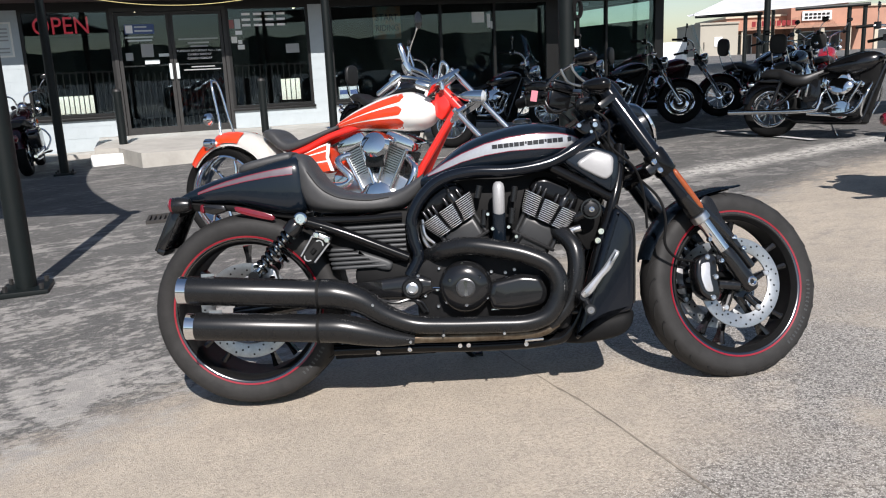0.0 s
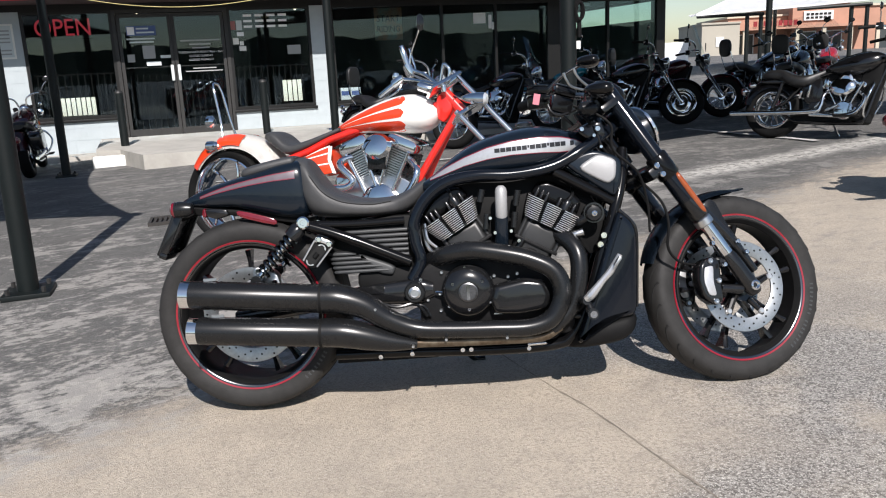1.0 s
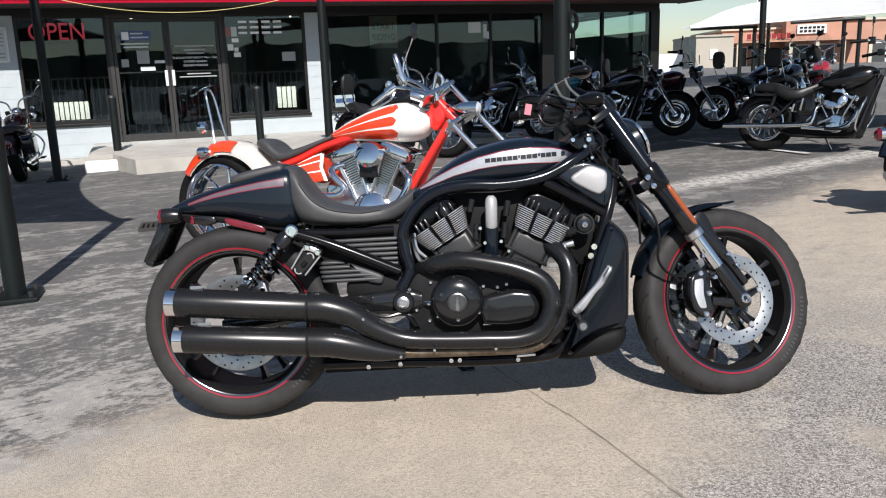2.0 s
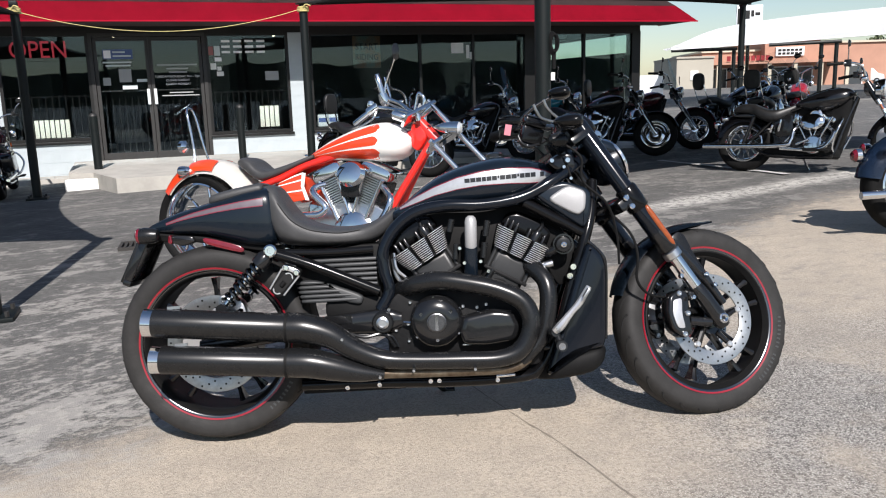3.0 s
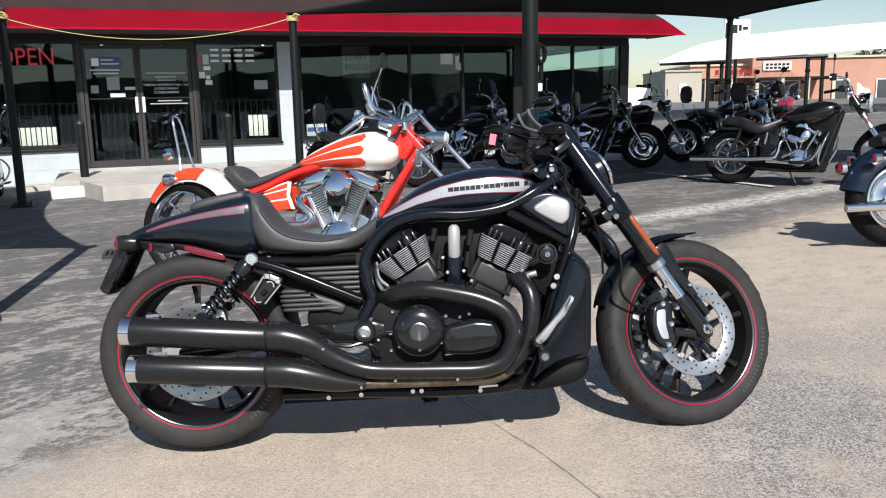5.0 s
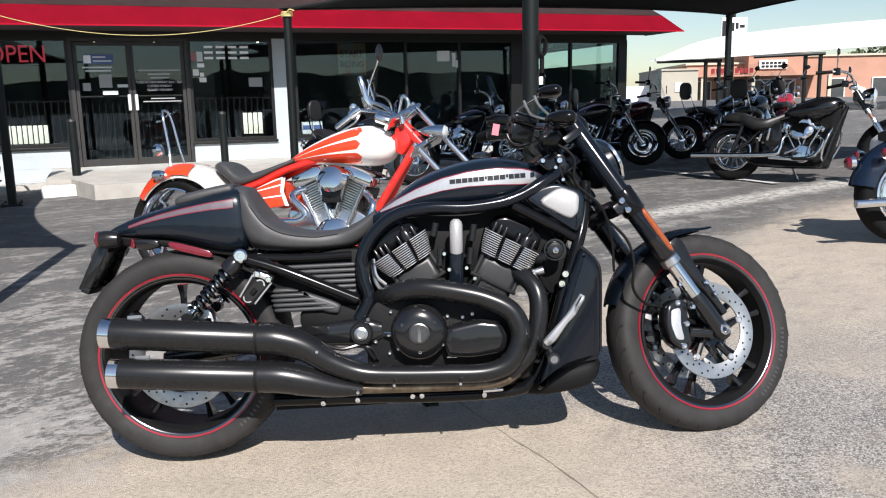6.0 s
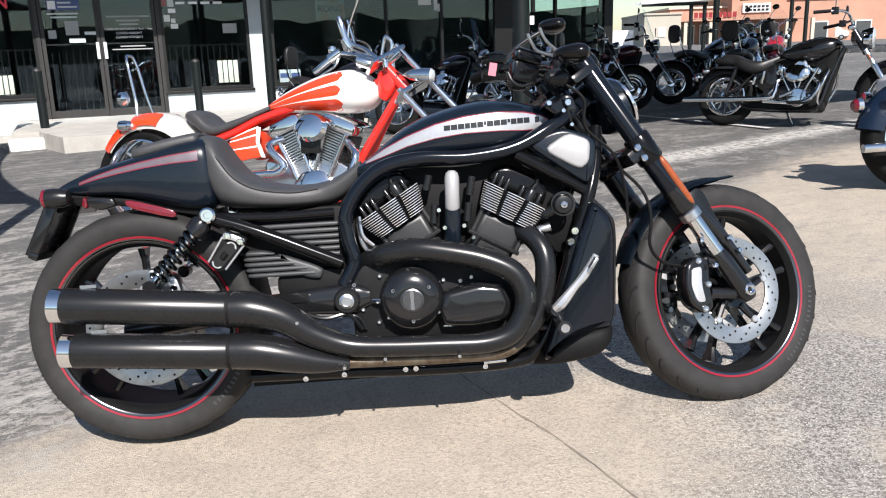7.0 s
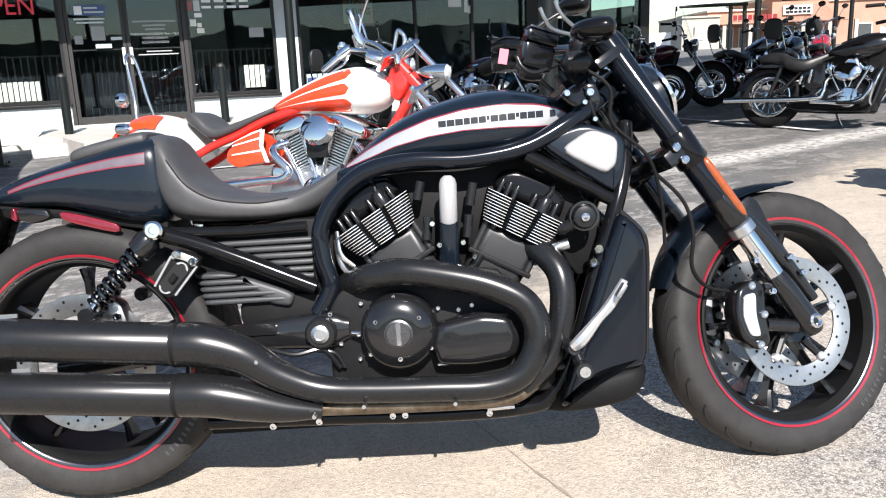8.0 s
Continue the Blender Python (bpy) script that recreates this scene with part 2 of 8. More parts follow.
    bp.inputs["Strength"].default_value, bp.inputs["Distance"].default_value = 0.9, 0.006
    hh = math_("ADD", math_("MULTIPLY", fine, 0.6), grit)
    Lk.new(hh, bp.inputs["Height"])
    Lk.new(bp.outputs[0], b.inputs["Normal"])
    return m


GROUND = ground_material()


# ---- mesh helpers ----
def finish(name, bm, material, angle=38):
    me = bpy.data.meshes.new(name)
    bmesh.ops.recalc_face_normals(bm, faces=bm.faces[:])
    bm.to_mesh(me)
    bm.free()
    me.polygons.foreach_set("use_smooth", [True] * len(me.polygons))
    me.set_sharp_from_angle(angle=radians(angle))
    me.materials.append(material)
    return me


def part(name, bm, material, parent, label="", angle=38):
    """One mesh object under a thing or a part."""
    ob = new(name, finish(name, bm, material, angle))
    ob.parent = parent
    if label:
        ob["label"] = label
    return ob


def thing(name, label, category, m=None, group="", kind=""):
    ob = new(name)
    ob.empty_display_size = 0.1
    if m is not None:
        ob.matrix_world = m
    return tagged(ob, label, category, group, kind)


def solid(name, bm, material, label, category="", group="", kind="", m=None, angle=38):
    """A thing that is one mesh."""
    ob = new(name, finish(name, bm, material, angle))
    if m is not None:
        ob.matrix_world = m
    return tagged(ob, label, category, group, kind)


def B():
    return bmesh.new()


def box(bm, x0, x1, y0, y1, z0, z1, m=None, bevel=0.0):
    vs = [bm.verts.new((x, y, z)) for x in (x0, x1) for y in (y0, y1) for z in (z0, z1)]
    fs = [bm.faces.new([vs[i] for i in f]) for f in ((0, 1, 3, 2), (4, 6, 7, 5), (0, 4, 5, 1), (2, 3, 7, 6), (0, 2, 6, 4), (1, 5, 7, 3))]
    if bevel:
        es = list({e for f in fs for e in f.edges})
        r = bmesh.ops.bevel(bm, geom=es, offset=bevel, segments=2, affect="EDGES", profile=0.6)
        vs = list({v for f in r["faces"] for v in f.verts} | {v for v in vs if v.is_valid})
    if m is not None:
        bmesh.ops.transform(bm, matrix=m, verts=[v for v in vs if v.is_valid])
    return bm


def smooth_path(pts, n=8):
    """Catmull-Rom through points of any dimension."""
    P = [np.array(p, float) for p in pts]
    if len(P) < 3:
        return P
    P = [2 * P[0] - P[1]] + P + [2 * P[-1] - P[-2]]
    out = []
    for i in range(1, len(P) - 2):
        a, b, c, d = P[i - 1:i + 3]
        for k in range(n):
            t = k / n
            out.append(0.5 * (2 * b + (c - a) * t + (2 * a - 5 * b + 4 * c - d) * t * t + (3 * b - a - 3 * c + d) * t ** 3))
    out.append(P[-2])
    return out


def tube(bm, pts, r, seg=12, n=6, smooth=True, cap=True):
    """A round tube through points (x, y, z) or (x, y, z, radius)."""
    pts = [(*p, r) if len(p) == 3 else p for p in pts]
    path = smooth_path(pts, n) if smooth and len(pts) > 2 else [np.array(p, float) for p in pts]
    rings, up = [], None
    for i, p in enumerate(path):
        d = Vector(path[min(i + 1, len(path) - 1)][:3] - path[max(i - 1, 0)][:3]).normalized()
        if up is None:
            up = d.orthogonal().normalized()
        up = (up - d * up.dot(d)).normalized()
        side = d.cross(up)
        c = Vector(p[:3])
        rings.append([bm.verts.new(c + (up * math.cos(a) + side * math.sin(a)) * max(p[3], 0.0005)) for a in (2 * math.pi * k / seg for k in range(seg))])
    for a, b in zip(rings, rings[1:]):
        for k in range(seg):
            bm.faces.new((a[k], a[(k + 1) % seg], b[(k + 1) % seg], b[k]))
    if cap:
        bm.faces.new(rings[0][::-1])
        bm.faces.new(rings[-1])
    return bm


def lathe(bm, profile, m=None, seg=40, closed=False):
    """Turns a profile of (radius, along) round the y axis."""
    rings = []
    for r, a in profile:
        rings.append([bm.verts.new((max(r, 0.0003) * math.cos(t), a, max(r, 0.0003) * math.sin(t))) for t in (2 * math.pi * k / seg for k in range(seg))])
    pairs = list(zip(rings, rings[1:]))
    if closed:
        pairs.append((rings[-1], rings[0]))
    for a, b in pairs:
        for k in range(seg):
            bm.faces.new((a[k], b[k], b[(k + 1) % seg], a[(k + 1) % seg]))
    if not closed:
        if profile[0][0] > 0.001:
            bm.faces.new(rings[0])
        if profile[-1][0] > 0.001:
            bm.faces.new(rings[-1][::-1])
    if m is not None:
        bmesh.ops.transform(bm, matrix=m, verts=[v for r in rings for v in r])
    return bm


def prism(bm, poly, y0, y1, bevel=0.0, m=None, seg=2):
    """A polygon of (x, z), thick from y0 to y1, with rounded rims."""
    P = [Vector(p) for p in poly]
    n = len(P)
    area = sum(P[k].x * P[(k + 1) % n].y - P[(k + 1) % n].x * P[k].y for k in range(n))
    sg = 1 if area > 0 else -1
    N = []
    for k in range(n):
        a, c = P[k] - P[k - 1], P[(k + 1) % n] - P[k]
        t = (a.normalized() + c.normalized())
        N.append(Vector((-t.y, t.x)).normalized() * sg if t.length > 1e-6 else Vector((0, 0)))
    steps = [(0.0, y0), (0.0, y1)]
    if bevel:
        b = min(bevel, abs(y1 - y0) * 0.49)
        s = 1 if y1 > y0 else -1
        arc = [(bevel * (1 - math.sin(q)), b * (1 - math.cos(q))) for q in (math.pi / 2 * k / seg for k in range(seg + 1))]
        steps = [(o, y0 + s * h) for o, h in arc] + [(o, y1 - s * h) for o, h in arc[::-1]]
    rings = [[bm.verts.new((P[k].x + N[k].x * o, y, P[k].y + N[k].y * o)) for k in range(n)] for o, y in steps]
    for a, b in zip(rings, rings[1:]):
        for k in range(n):
            bm.faces.new((a[k], b[k], b[(k + 1) % n], a[(k + 1) % n]))
    bm.faces.new(rings[0])
    bm.faces.new(rings[-1][::-1])
    if m is not None:
        bmesh.ops.transform(bm, matrix=m, verts=[v for r in rings for v in r])
    return bm


def rounded(poly, n=4):
    """Rounds off a closed polygon of (x, z)."""
    P = [np.array(p, float) for p in poly]
    out = []
    for i, p in enumerate(P):
        a, c = P[i - 1], P[(i + 1) % len(P)]
        u, v = p + (a - p) * 0.3, p + (c - p) * 0.3
        for k in range(n + 1):
            t = k / n
            out.append(tuple((1 - t) ** 2 * u + 2 * t * (1 - t) * p + t * t * v))
    return out


def sup(c, e):
    return math.copysign(abs(c) ** e, c)


class Loft:
    """A body along x whose sections are superellipses: rows of (x, top, bottom, half width, squareness)."""

    def __init__(self, rows, n=7):
        self.rows = [np.array(r) for r in smooth_path([(*r, 0.75) if len(r) == 4 else r for r in rows], n)]

    def mesh(self, bm, seg=28, y=0.0):
        rings = []
        for x, t, b, w, e in self.rows:
            c, h = (t + b) / 2, max((t - b) / 2, 0.0008)
            rings.append([bm.verts.new((x, y + max(w, 0.0008) * sup(math.cos(a), e), c + h * sup(math.sin(a), e))) for a in (2 * math.pi * k / seg for k in range(seg))])
        for a, b in zip(rings, rings[1:]):
            for k in range(seg):
                bm.faces.new((a[k], a[(k + 1) % seg], b[(k + 1) % seg], b[k]))
        bm.faces.new(rings[0][::-1])
        bm.faces.new(rings[-1])
        return bm

    def side(self, x, z):
        """Half width of the skin at (x, z)."""
        R = self.rows
        xs = [r[0] for r in R]
        t, b, w, e = (float(np.interp(x, xs, [r[i] for r in R])) for i in (1, 2, 3, 4))
        c, h = (t + b) / 2, max((t - b) / 2, 1e-4)
        q = min(1.0, abs(z - c) / h)
        s = q ** (1 / e)
        return w * max(0.0, 1 - s * s) ** (e / 2)

    def band(self, bm, upper, lower, sgn=-1, lift=0.0012, n=24, rows=4):
        """A strip of skin between two lines of (x, z)."""
        xs = np.linspace(upper[0][0], upper[-1][0], n)
        grid = []
        for x in xs:
            zu = float(np.interp(x, [p[0] for p in upper], [p[1] for p in upper]))
            zl = float(np.interp(x, [p[0] for p in lower], [p[1] for p in lower]))
            col = []
            for k in range(rows + 1):
                z = zl + (zu - zl) * k / rows
                col.append(bm.verts.new((x, sgn * (self.side(x, z) + lift), z)))
            grid.append(col)
        for a, b in zip(grid, grid[1:]):
            for k in range(rows):
                bm.faces.new((a[k], b[k], b[k + 1], a[k + 1]))
        return bm


def bolt(bm, x, y, z, r=0.008, h=0.006):
    """A domed bolt head that points to -y."""
    return lathe(bm, [(r, 0), (r, -h * 0.6), (r * 0.75, -h), (r * 0.45, -h), (r * 0.4, -h * 0.6), (0, -h * 0.6)], Matrix.Translation((x, y, z)), 12)


def ground_z(x, y=0.0):
    return 0.02706 * max(-14.0, min(14.0, x))


def on_ground(x, y, heading, lean=0.0):
    """The pose of a thing on the sloping lot, heading in degrees; lean to its left."""
    h = radians(heading)
    slope = math.degrees(math.atan(0.02706 * math.cos(h)))
    return pose(x, y, ground_z(x, y), 0, 0, heading) @ pose(0, 0, 0, 0, -slope, 0) @ pose(0, 0, 0, -lean, 0, 0)


# ---- the lot ----
def build_ground():
    bm = B()
    xs = [-400, -150, -60, -30, -14] + [v * 0.5 for v in range(-27, 28)] + [14, 30, 60, 150, 400]
    ys = [-400, -150, -60, -30, -12, -6, -3, -1] + [v * 0.5 for v in range(0, 40)] + [22, 30, 45, 80, 150, 400, 900]
    V = [[bm.verts.new((x, y, ground_z(x, y) + (noise.noise(Vector((x * 0.35, y * 0.35, 0))) * 0.012 if 3.8 < y < 19 and abs(x) < 13 else 0))) for y in ys] for x in xs]
    for i in range(len(xs) - 1):
        for j in range(len(ys) - 1):
            bm.faces.new((V[i][j], V[i + 1][j], V[i + 1][j + 1], V[i][j + 1]))
    return solid("ground", bm, GROUND, "worn parking lot of tan concrete and patched grey asphalt", "ground", kind="structure", angle=80)


build_ground()
PAINT_LINE = mat("worn_white_line_paint", (0.60, 0.59, 0.57), 0.8, 0, 0, 0.8, 14, 0.2, 80, color2=(0.30, 0.295, 0.285))
SEAM = mat("dark_joint_filler", (0.33, 0.28, 0.225), 0.9, 0, 0, 0.6, 9, color2=(0.14, 0.12, 0.10))


def strip_on_ground(name, pts, width, material, label, category, lift=0.004, jitter=0.0):
    bm = B()
    rng = random.Random(len(pts) + int(width * 1000))
    path = [Vector(p) for p in smooth_path(pts, 8)]
    if len(path) == 2:
        path = [path[0].lerp(path[1], k / 40) for k in range(41)]
    rows = []
    for i, p in enumerate(path):
        d = (path[min(i + 1, len(path) - 1)] - path[max(i - 1, 0)]).normalized()
        s = Vector((-d.y, d.x))
        w = width / 2 * (1 + rng.uniform(-jitter, jitter))
        off = s * rng.uniform(-jitter, jitter) * width * 0.4
        rows.append([bm.verts.new((q.x, q.y, ground_z(q.x, q.y) + lift + (0.013 if q.y > 3.8 else 0))) for q in (p + off + s * w, p + off - s * w)])
    for a, b in zip(rows, rows[1:]):
        bm.faces.new((a[0], b[0], b[1], a[1]))
    return solid(name, bm, material, label, category, kind="structure")


strip_on_ground("pavement_joint", [(-0.12, 3.55), (0.25, 2.86), (0.41, 2.59), (0.62, 2.16), (1.1, 1.2), (1.6, 0.2)], 0.006, SEAM, "dark cracked joint between concrete slabs", "joint", 0.002, 0.6)
strip_on_ground("parking_line", [(2.44, 11.64), (2.80, 10.80), (3.40, 9.34)], 0.09, PAINT_LINE, "worn white painted parking bay line", "line", 0.004, 0.2)
strip_on_ground("parking_line", [(-3.4, 8.9), (-1.8, 9.4), (0.2, 10.1)], 0.08, PAINT_LINE, "worn white painted parking bay line", "line", 0.004, 0.3)


def drain_grate():
    g = thing("drain_grate", "small rusty iron drain grate set in the asphalt", "grate", on_ground(-2.80, 6.57, 20))
    iron = mat("rusty_iron", (0.030, 0.029, 0.028), 0.8, 0.2, 0, 0.5, 20, color2=(0.045, 0.04, 0.036))
    bm = B()
    for a in ((-.13, .13, -.16, -.135), (-.13, .13, .135, .16), (-.13, -.105, -.135, .135), (.105, .13, -.135, .135)):
        box(bm, *a, 0.0, 0.03)
    part("rim", bm, iron, g)
    for k in range(5):
        x = -0.08 + k * 0.04
        part("bar", box(B(), x - 0.011, x + 0.011, -.135, .135, 0.004, 0.026), iron, g)


drain_grate()

# ---- the shop front: x along it, y into the building ----
FAC = pose(-5.815, 14.127, 0, 0, 0, 24)
SILL, HEAD, FLOOR_Z, END = 0.46, 2.24, 0.10, 9.92


def fsolid(name, boxes, material, label, category, bevel=0.0):
    bm = B()
    for b in boxes:
        box(bm, *b, bevel=bevel)
    return solid(name, bm, material, label, category, kind="structure", m=FAC)


W1L = -2.35
SIDE_SILL = 1.76
wall = fsolid("wall_north", [(-9, W1L, 0.0, 0.22, -0.5, HEAD), (W1L, -0.94, 0.0, 0.22, -0.5, SILL - 0.04), (0.96, 9.76, 0.0, 0.22, -0.5, SILL - 0.04), (2.42, 2.80, 0.0, 0.22, SILL - 0.04, HEAD)],
              WHITE_PAINT, "white painted concrete block shop front wall", "wall")
fsolid("wall_header", [(-9, END, 0.02, 0.22, HEAD, 2.75), (-9, END, 0.22, 0.3, 2.7, 3.3)], FRAME_BRONZE, "dark bronze header above the shop windows", "trim")
fsolid("wall_corner", [(9.76, END, 0.0, 0.3, -0.3, HEAD), (7.24, 7.64, 0.0, 0.22, SILL - 0.04, HEAD)], FRAME_BRONZE, "dark bronze corner post of the shop front", "trim")
fsolid("wall_shop", [(-9, -8.8, 0.3, 6, -0.5, 3.3), (END - 0.2, END, 5.6, 6, -0.5, 3.3), (END - 0.2, END, 0.3, 5.6, -0.5, SIDE_SILL), (END - 0.2, END, 0.3, 5.6, HEAD, 3.3), (-8.8, END - 0.2, 5.8, 6, -0.5, 3.3)], UNLIT_ROOM, "plain inner walls of the shop, coloured dark as an unlit room", "wall")
fsolid("floor_shop", [(-8.8, END - 0.2, 0.22, 5.8, -0.1, FLOOR_Z)], UNLIT_ROOM, "shop floor, coloured dark as an unlit room", "floor")
fsolid("ceiling_shop", [(-8.8, END - 0.2, 0.3, 5.8, 2.7, 2.8)], UNLIT_ROOM, "shop ceiling, coloured dark as an unlit room", "ceiling")
fsolid("roof_shop", [(-9, END, 0.0, 6, 3.3, 3.42)], AWN_DARK, "flat dark shop roof", "roof")

def window(name, u0, u1, mullions, z0=SILL, z1=HEAD, rail=None, bars=True, glass=GLASS, label="large tinted shop window in a dark bronze frame"):
    w = thing(name, label, "window", FAC, kind="structure")
    t = 0.05
    bm = B()
    box(bm, u0, u1, -0.01, 0.09, z0, z0 + t)
    box(bm, u0, u1, -0.01, 0.09, z1 - t, z1)
    box(bm, u0, u0 + t, -0.008, 0.088, z0 + t, z1 - t)
    box(bm, u1 - t, u1, -0.008, 0.088, z0 + t, z1 - t)
    part("window_frame", bm, FRAME_BRONZE, w)
    for mu in mullions:
        part("mullion", box(B(), mu - t / 2, mu + t / 2, -0.006, 0.086, z0 + t, z1 - t), FRAME_BRONZE, w)
    if rail:
        part("window_rail", box(B(), u0 + t, u1 - t, -0.003, 0.08, rail - 0.02, rail + 0.02), FRAME_BRONZE, w)
    edges = [u0 + t] + sum(([mu - t / 2, mu + t / 2] for mu in mullions), []) + [u1 - t]
    for a, b in zip(edges[::2], edges[1::2]):
        p = part("pane", box(B(), a, b, 0.035, 0.041, z0 + t, z1 - t), glass, w)
        p.visible_shadow = False
    part("window_sill", box(B(), u0 - 0.02, u1 + 0.02, -0.05, -0.012, z0 - 0.05, z0 - 0.005, bevel=0.006), FRAME_BRONZE, w)
    if bars:
        part("grille_rail", box(B(), u0 + t, u1 - t, 0.17, 0.19, 1.2, 1.225), BLACK_DEEP, w)
        k = u0 + 0.12
        while k < u1 - 0.08:
            part("grille_bar", box(B(), k - 0.008, k + 0.008, 0.172, 0.188, z0 + t, 1.2), BLACK_DEEP, w)
            k += 0.105
    return w


window("window_1", W1L, -0.94, [])
window("window_2", 0.96, 2.42, [])
window("window_3", 2.80, 7.24, [4.96, 6.07], bars=False)
window("window_4", 7.64, 9.76, [8.56], bars=False, glass=SIDE_GLASS)


# added opening: sky seen through it stands in for the reflection in window_4
def side_window():
    w = thing("added_window_5", "added side window that lets sky brighten the far shop window", "window", FAC, kind="structure")
    bm = B()
    box(bm, END - 0.12, END - 0.04, 0.302, 5.598, SIDE_SILL + 0.002, SIDE_SILL + 0.05)
    box(bm, END - 0.12, END - 0.04, 0.302, 5.598, HEAD - 0.05, HEAD - 0.002)
    part("window_frame", bm, FRAME_BRONZE, w)
    for v in (0.326, 5.574):
        part("mullion", box(B(), END - 0.118, END - 0.042, v - 0.024, v + 0.024, SIDE_SILL + 0.05, HEAD - 0.05), FRAME_BRONZE, w)
    for v in (0.35,):
        p = part("pane", box(B(), END - 0.083, END - 0.077, v, v + 5.2, SIDE_SILL + 0.05, HEAD - 0.05), SIDE_GLASS, w)
        p.visible_shadow = False


side_window()


def doors():
    d = thing("door_1", "double glass shop door with weathered metal frames and pull handles", "door", FAC, kind="structure")
    bm = B()
    box(bm, -0.94, -0.88, -0.02, 0.12, FLOOR_Z, HEAD)
    box(bm, 0.90, 0.96, -0.02, 0.12, FLOOR_Z, HEAD)
    box(bm, -0.88, 0.90, -0.018, 0.118, HEAD - 0.06, HEAD)
    part("door_frame", bm, FRAME_GREY, d)
    for u0, u1, hinge in ((-0.87, 0.005, -1), (0.015, 0.89, 1)):
        bm = B()
        box(bm, u0, u0 + 0.055, 0.0, 0.05, FLOOR_Z + 0.01, HEAD - 0.07)
        box(bm, u1 - 0.055, u1, 0.0, 0.05, FLOOR_Z + 0.01, HEAD - 0.07)
        box(bm, u0 + 0.055, u1 - 0.055, 0.002, 0.048, FLOOR_Z + 0.01, FLOOR_Z + 0.12)
        box(bm, u0 + 0.055, u1 - 0.055, 0.002, 0.048, HEAD - 0.13, HEAD - 0.07)
        leaf = part("door_leaf", bm, FRAME_GREY if hinge < 0 else FRAME_GREY, d)
        p = part("pane", box(B(), u0 + 0.055, u1 - 0.055, 0.022, 0.028, FLOOR_Z + 0.12, HEAD - 0.13), GLASS, leaf)
        p.visible_shadow = False
        part("push_bar", box(B(), u0 + 0.055, u1 - 0.055, 0.05, 0.075, 1.265, 1.285), FRAME_GREY, leaf)
        hu = u1 - 0.052 if hinge < 0 else u0 + 0.052
        part("door_handle", box(B(), hu - 0.026, hu + 0.026, -0.045, -0.001, 1.03, 1.30, bevel=0.012), PALE, leaf, "pale metal pull plate")
        k = u0 + 0.12
        while k < u1 - 0.08:
            part("grille_bar", box(B(), k - 0.007, k + 0.007, 0.09, 0.104, FLOOR_Z + 0.12, 1.15), BLACK_DEEP, leaf)
            k += 0.105
    return d


doors()


# awning: red valance slope, dark slope above, dark soffit
def awning():
    a = thing("awning", "long shop awning, red lower band and dark brown slope above", "awning", FAC, kind="structure")
    u0, u1 = -9.0, 10.56
    ring = [(1.05, 2.362, 0.0), (0.84, 2.668, 0.38), (0.0, 3.45, 1.40)]

    def slope(r0, r1, material, name):
        bm = B()
        n = 44
        up, lo = [], []
        for k in range(n + 1):
            f = k / n
            lo.append(bm.verts.new((u0 + (u1 - r0[2] - u0) * f, -r0[0], r0[1])))
            up.append(bm.verts.new((u0 + (u1 - r1[2] - u0) * f, -r1[0] + 0.008 * math.sin(k * 2.1), r1[1])))
        for k in range(n):
            bm.faces.new((lo[k], lo[k + 1], up[k + 1], up[k]))
        e0, e1 = bm.verts.new((u1 - r0[2], 0.3, r0[1])), bm.verts.new((u1 - r1[2], 0.3, r1[1]))
        bm.faces.new((lo[-1], e0, e1, up[-1]))
        bmesh.ops.solidify(bm, geom=bm.faces[:], thickness=0.012)
        part(name, bm, material, a)
    slope(ring[0], ring[1], AWN_RED, "red_band")
    slope((ring[1][0] + 0.005, ring[1][1], ring[1][2] - 0.004), ring[2], AWN_DARK, "dark_slope")
    part("soffit", box(B(), u0, u1 - 0.06, -0.99, 0.02, 2.352, 2.377), AWN_DARK, a)
    part("hem", box(B(), u0, u1 + 0.004, -1.063, -1.048, 2.340, 2.366), AWN_RED, a, "red hem strip")


awning()

# entrance slab with its curb
def slab():
    bm = B()
    poly = [(-0.6, -3.3), (14, -3.3), (14, 0), (-1.35, 0), (-1.3, -1.95), (-0.95, -2.1)]
    top = [bm.verts.new((x, y, FLOOR_Z - (0.03 if y < -1 else 0))) for x, y in poly]
    bot = [bm.verts.new((x, y, -0.6)) for x, y in poly]
    bm.faces.new(top)
    for k in range(len(poly)):
        bm.faces.new((top[k], bot[k], bot[(k + 1) % len(poly)], top[(k + 1) % len(poly)]))
    solid("pavement", bm, CURB, "pale concrete entrance walk with a worn curb", "pavement", kind="structure", m=FAC)
    solid("wheel_stop", box(B(), -1.34, -0.82, -2.32, -2.14, -0.22, 0.0, bevel=0.03), PAPER, "white painted low concrete curb block", "curb", m=FAC)
    bm = box(B(), -9, -1.36, -0.55, -0.002, -0.6, -0.12, bevel=0.01)
    solid("pavement_strip", bm, CURB, "narrow concrete strip at the foot of the white wall", "pavement", kind="structure", m=FAC)


slab()


def bollard(u, v):
    p = FAC @ Vector((u, v, 0))
    z = ground_z(p.x, p.y)
    b = thing("bollard", "dark painted steel bollard before the shop door", "bollard", Matrix.Translation((p.x, p.y, z)), "bollards at the entrance")
    part("post", tube(B(), [(0, 0, -0.02), (0, 0, 1.05)], 0.062, 20, smooth=False), POLE, b)
    part("cap", lathe(B(), [(0.064, 0), (0.062, 0.02), (0.04, 0.045), (0, 0.055)], pose(0, 0, 1.05, 90, 0, 0), 20), FRAME_GREY, b, "grey worn cap")


bollard(-0.90, -1.55)
bollard(1.34, -1.25)

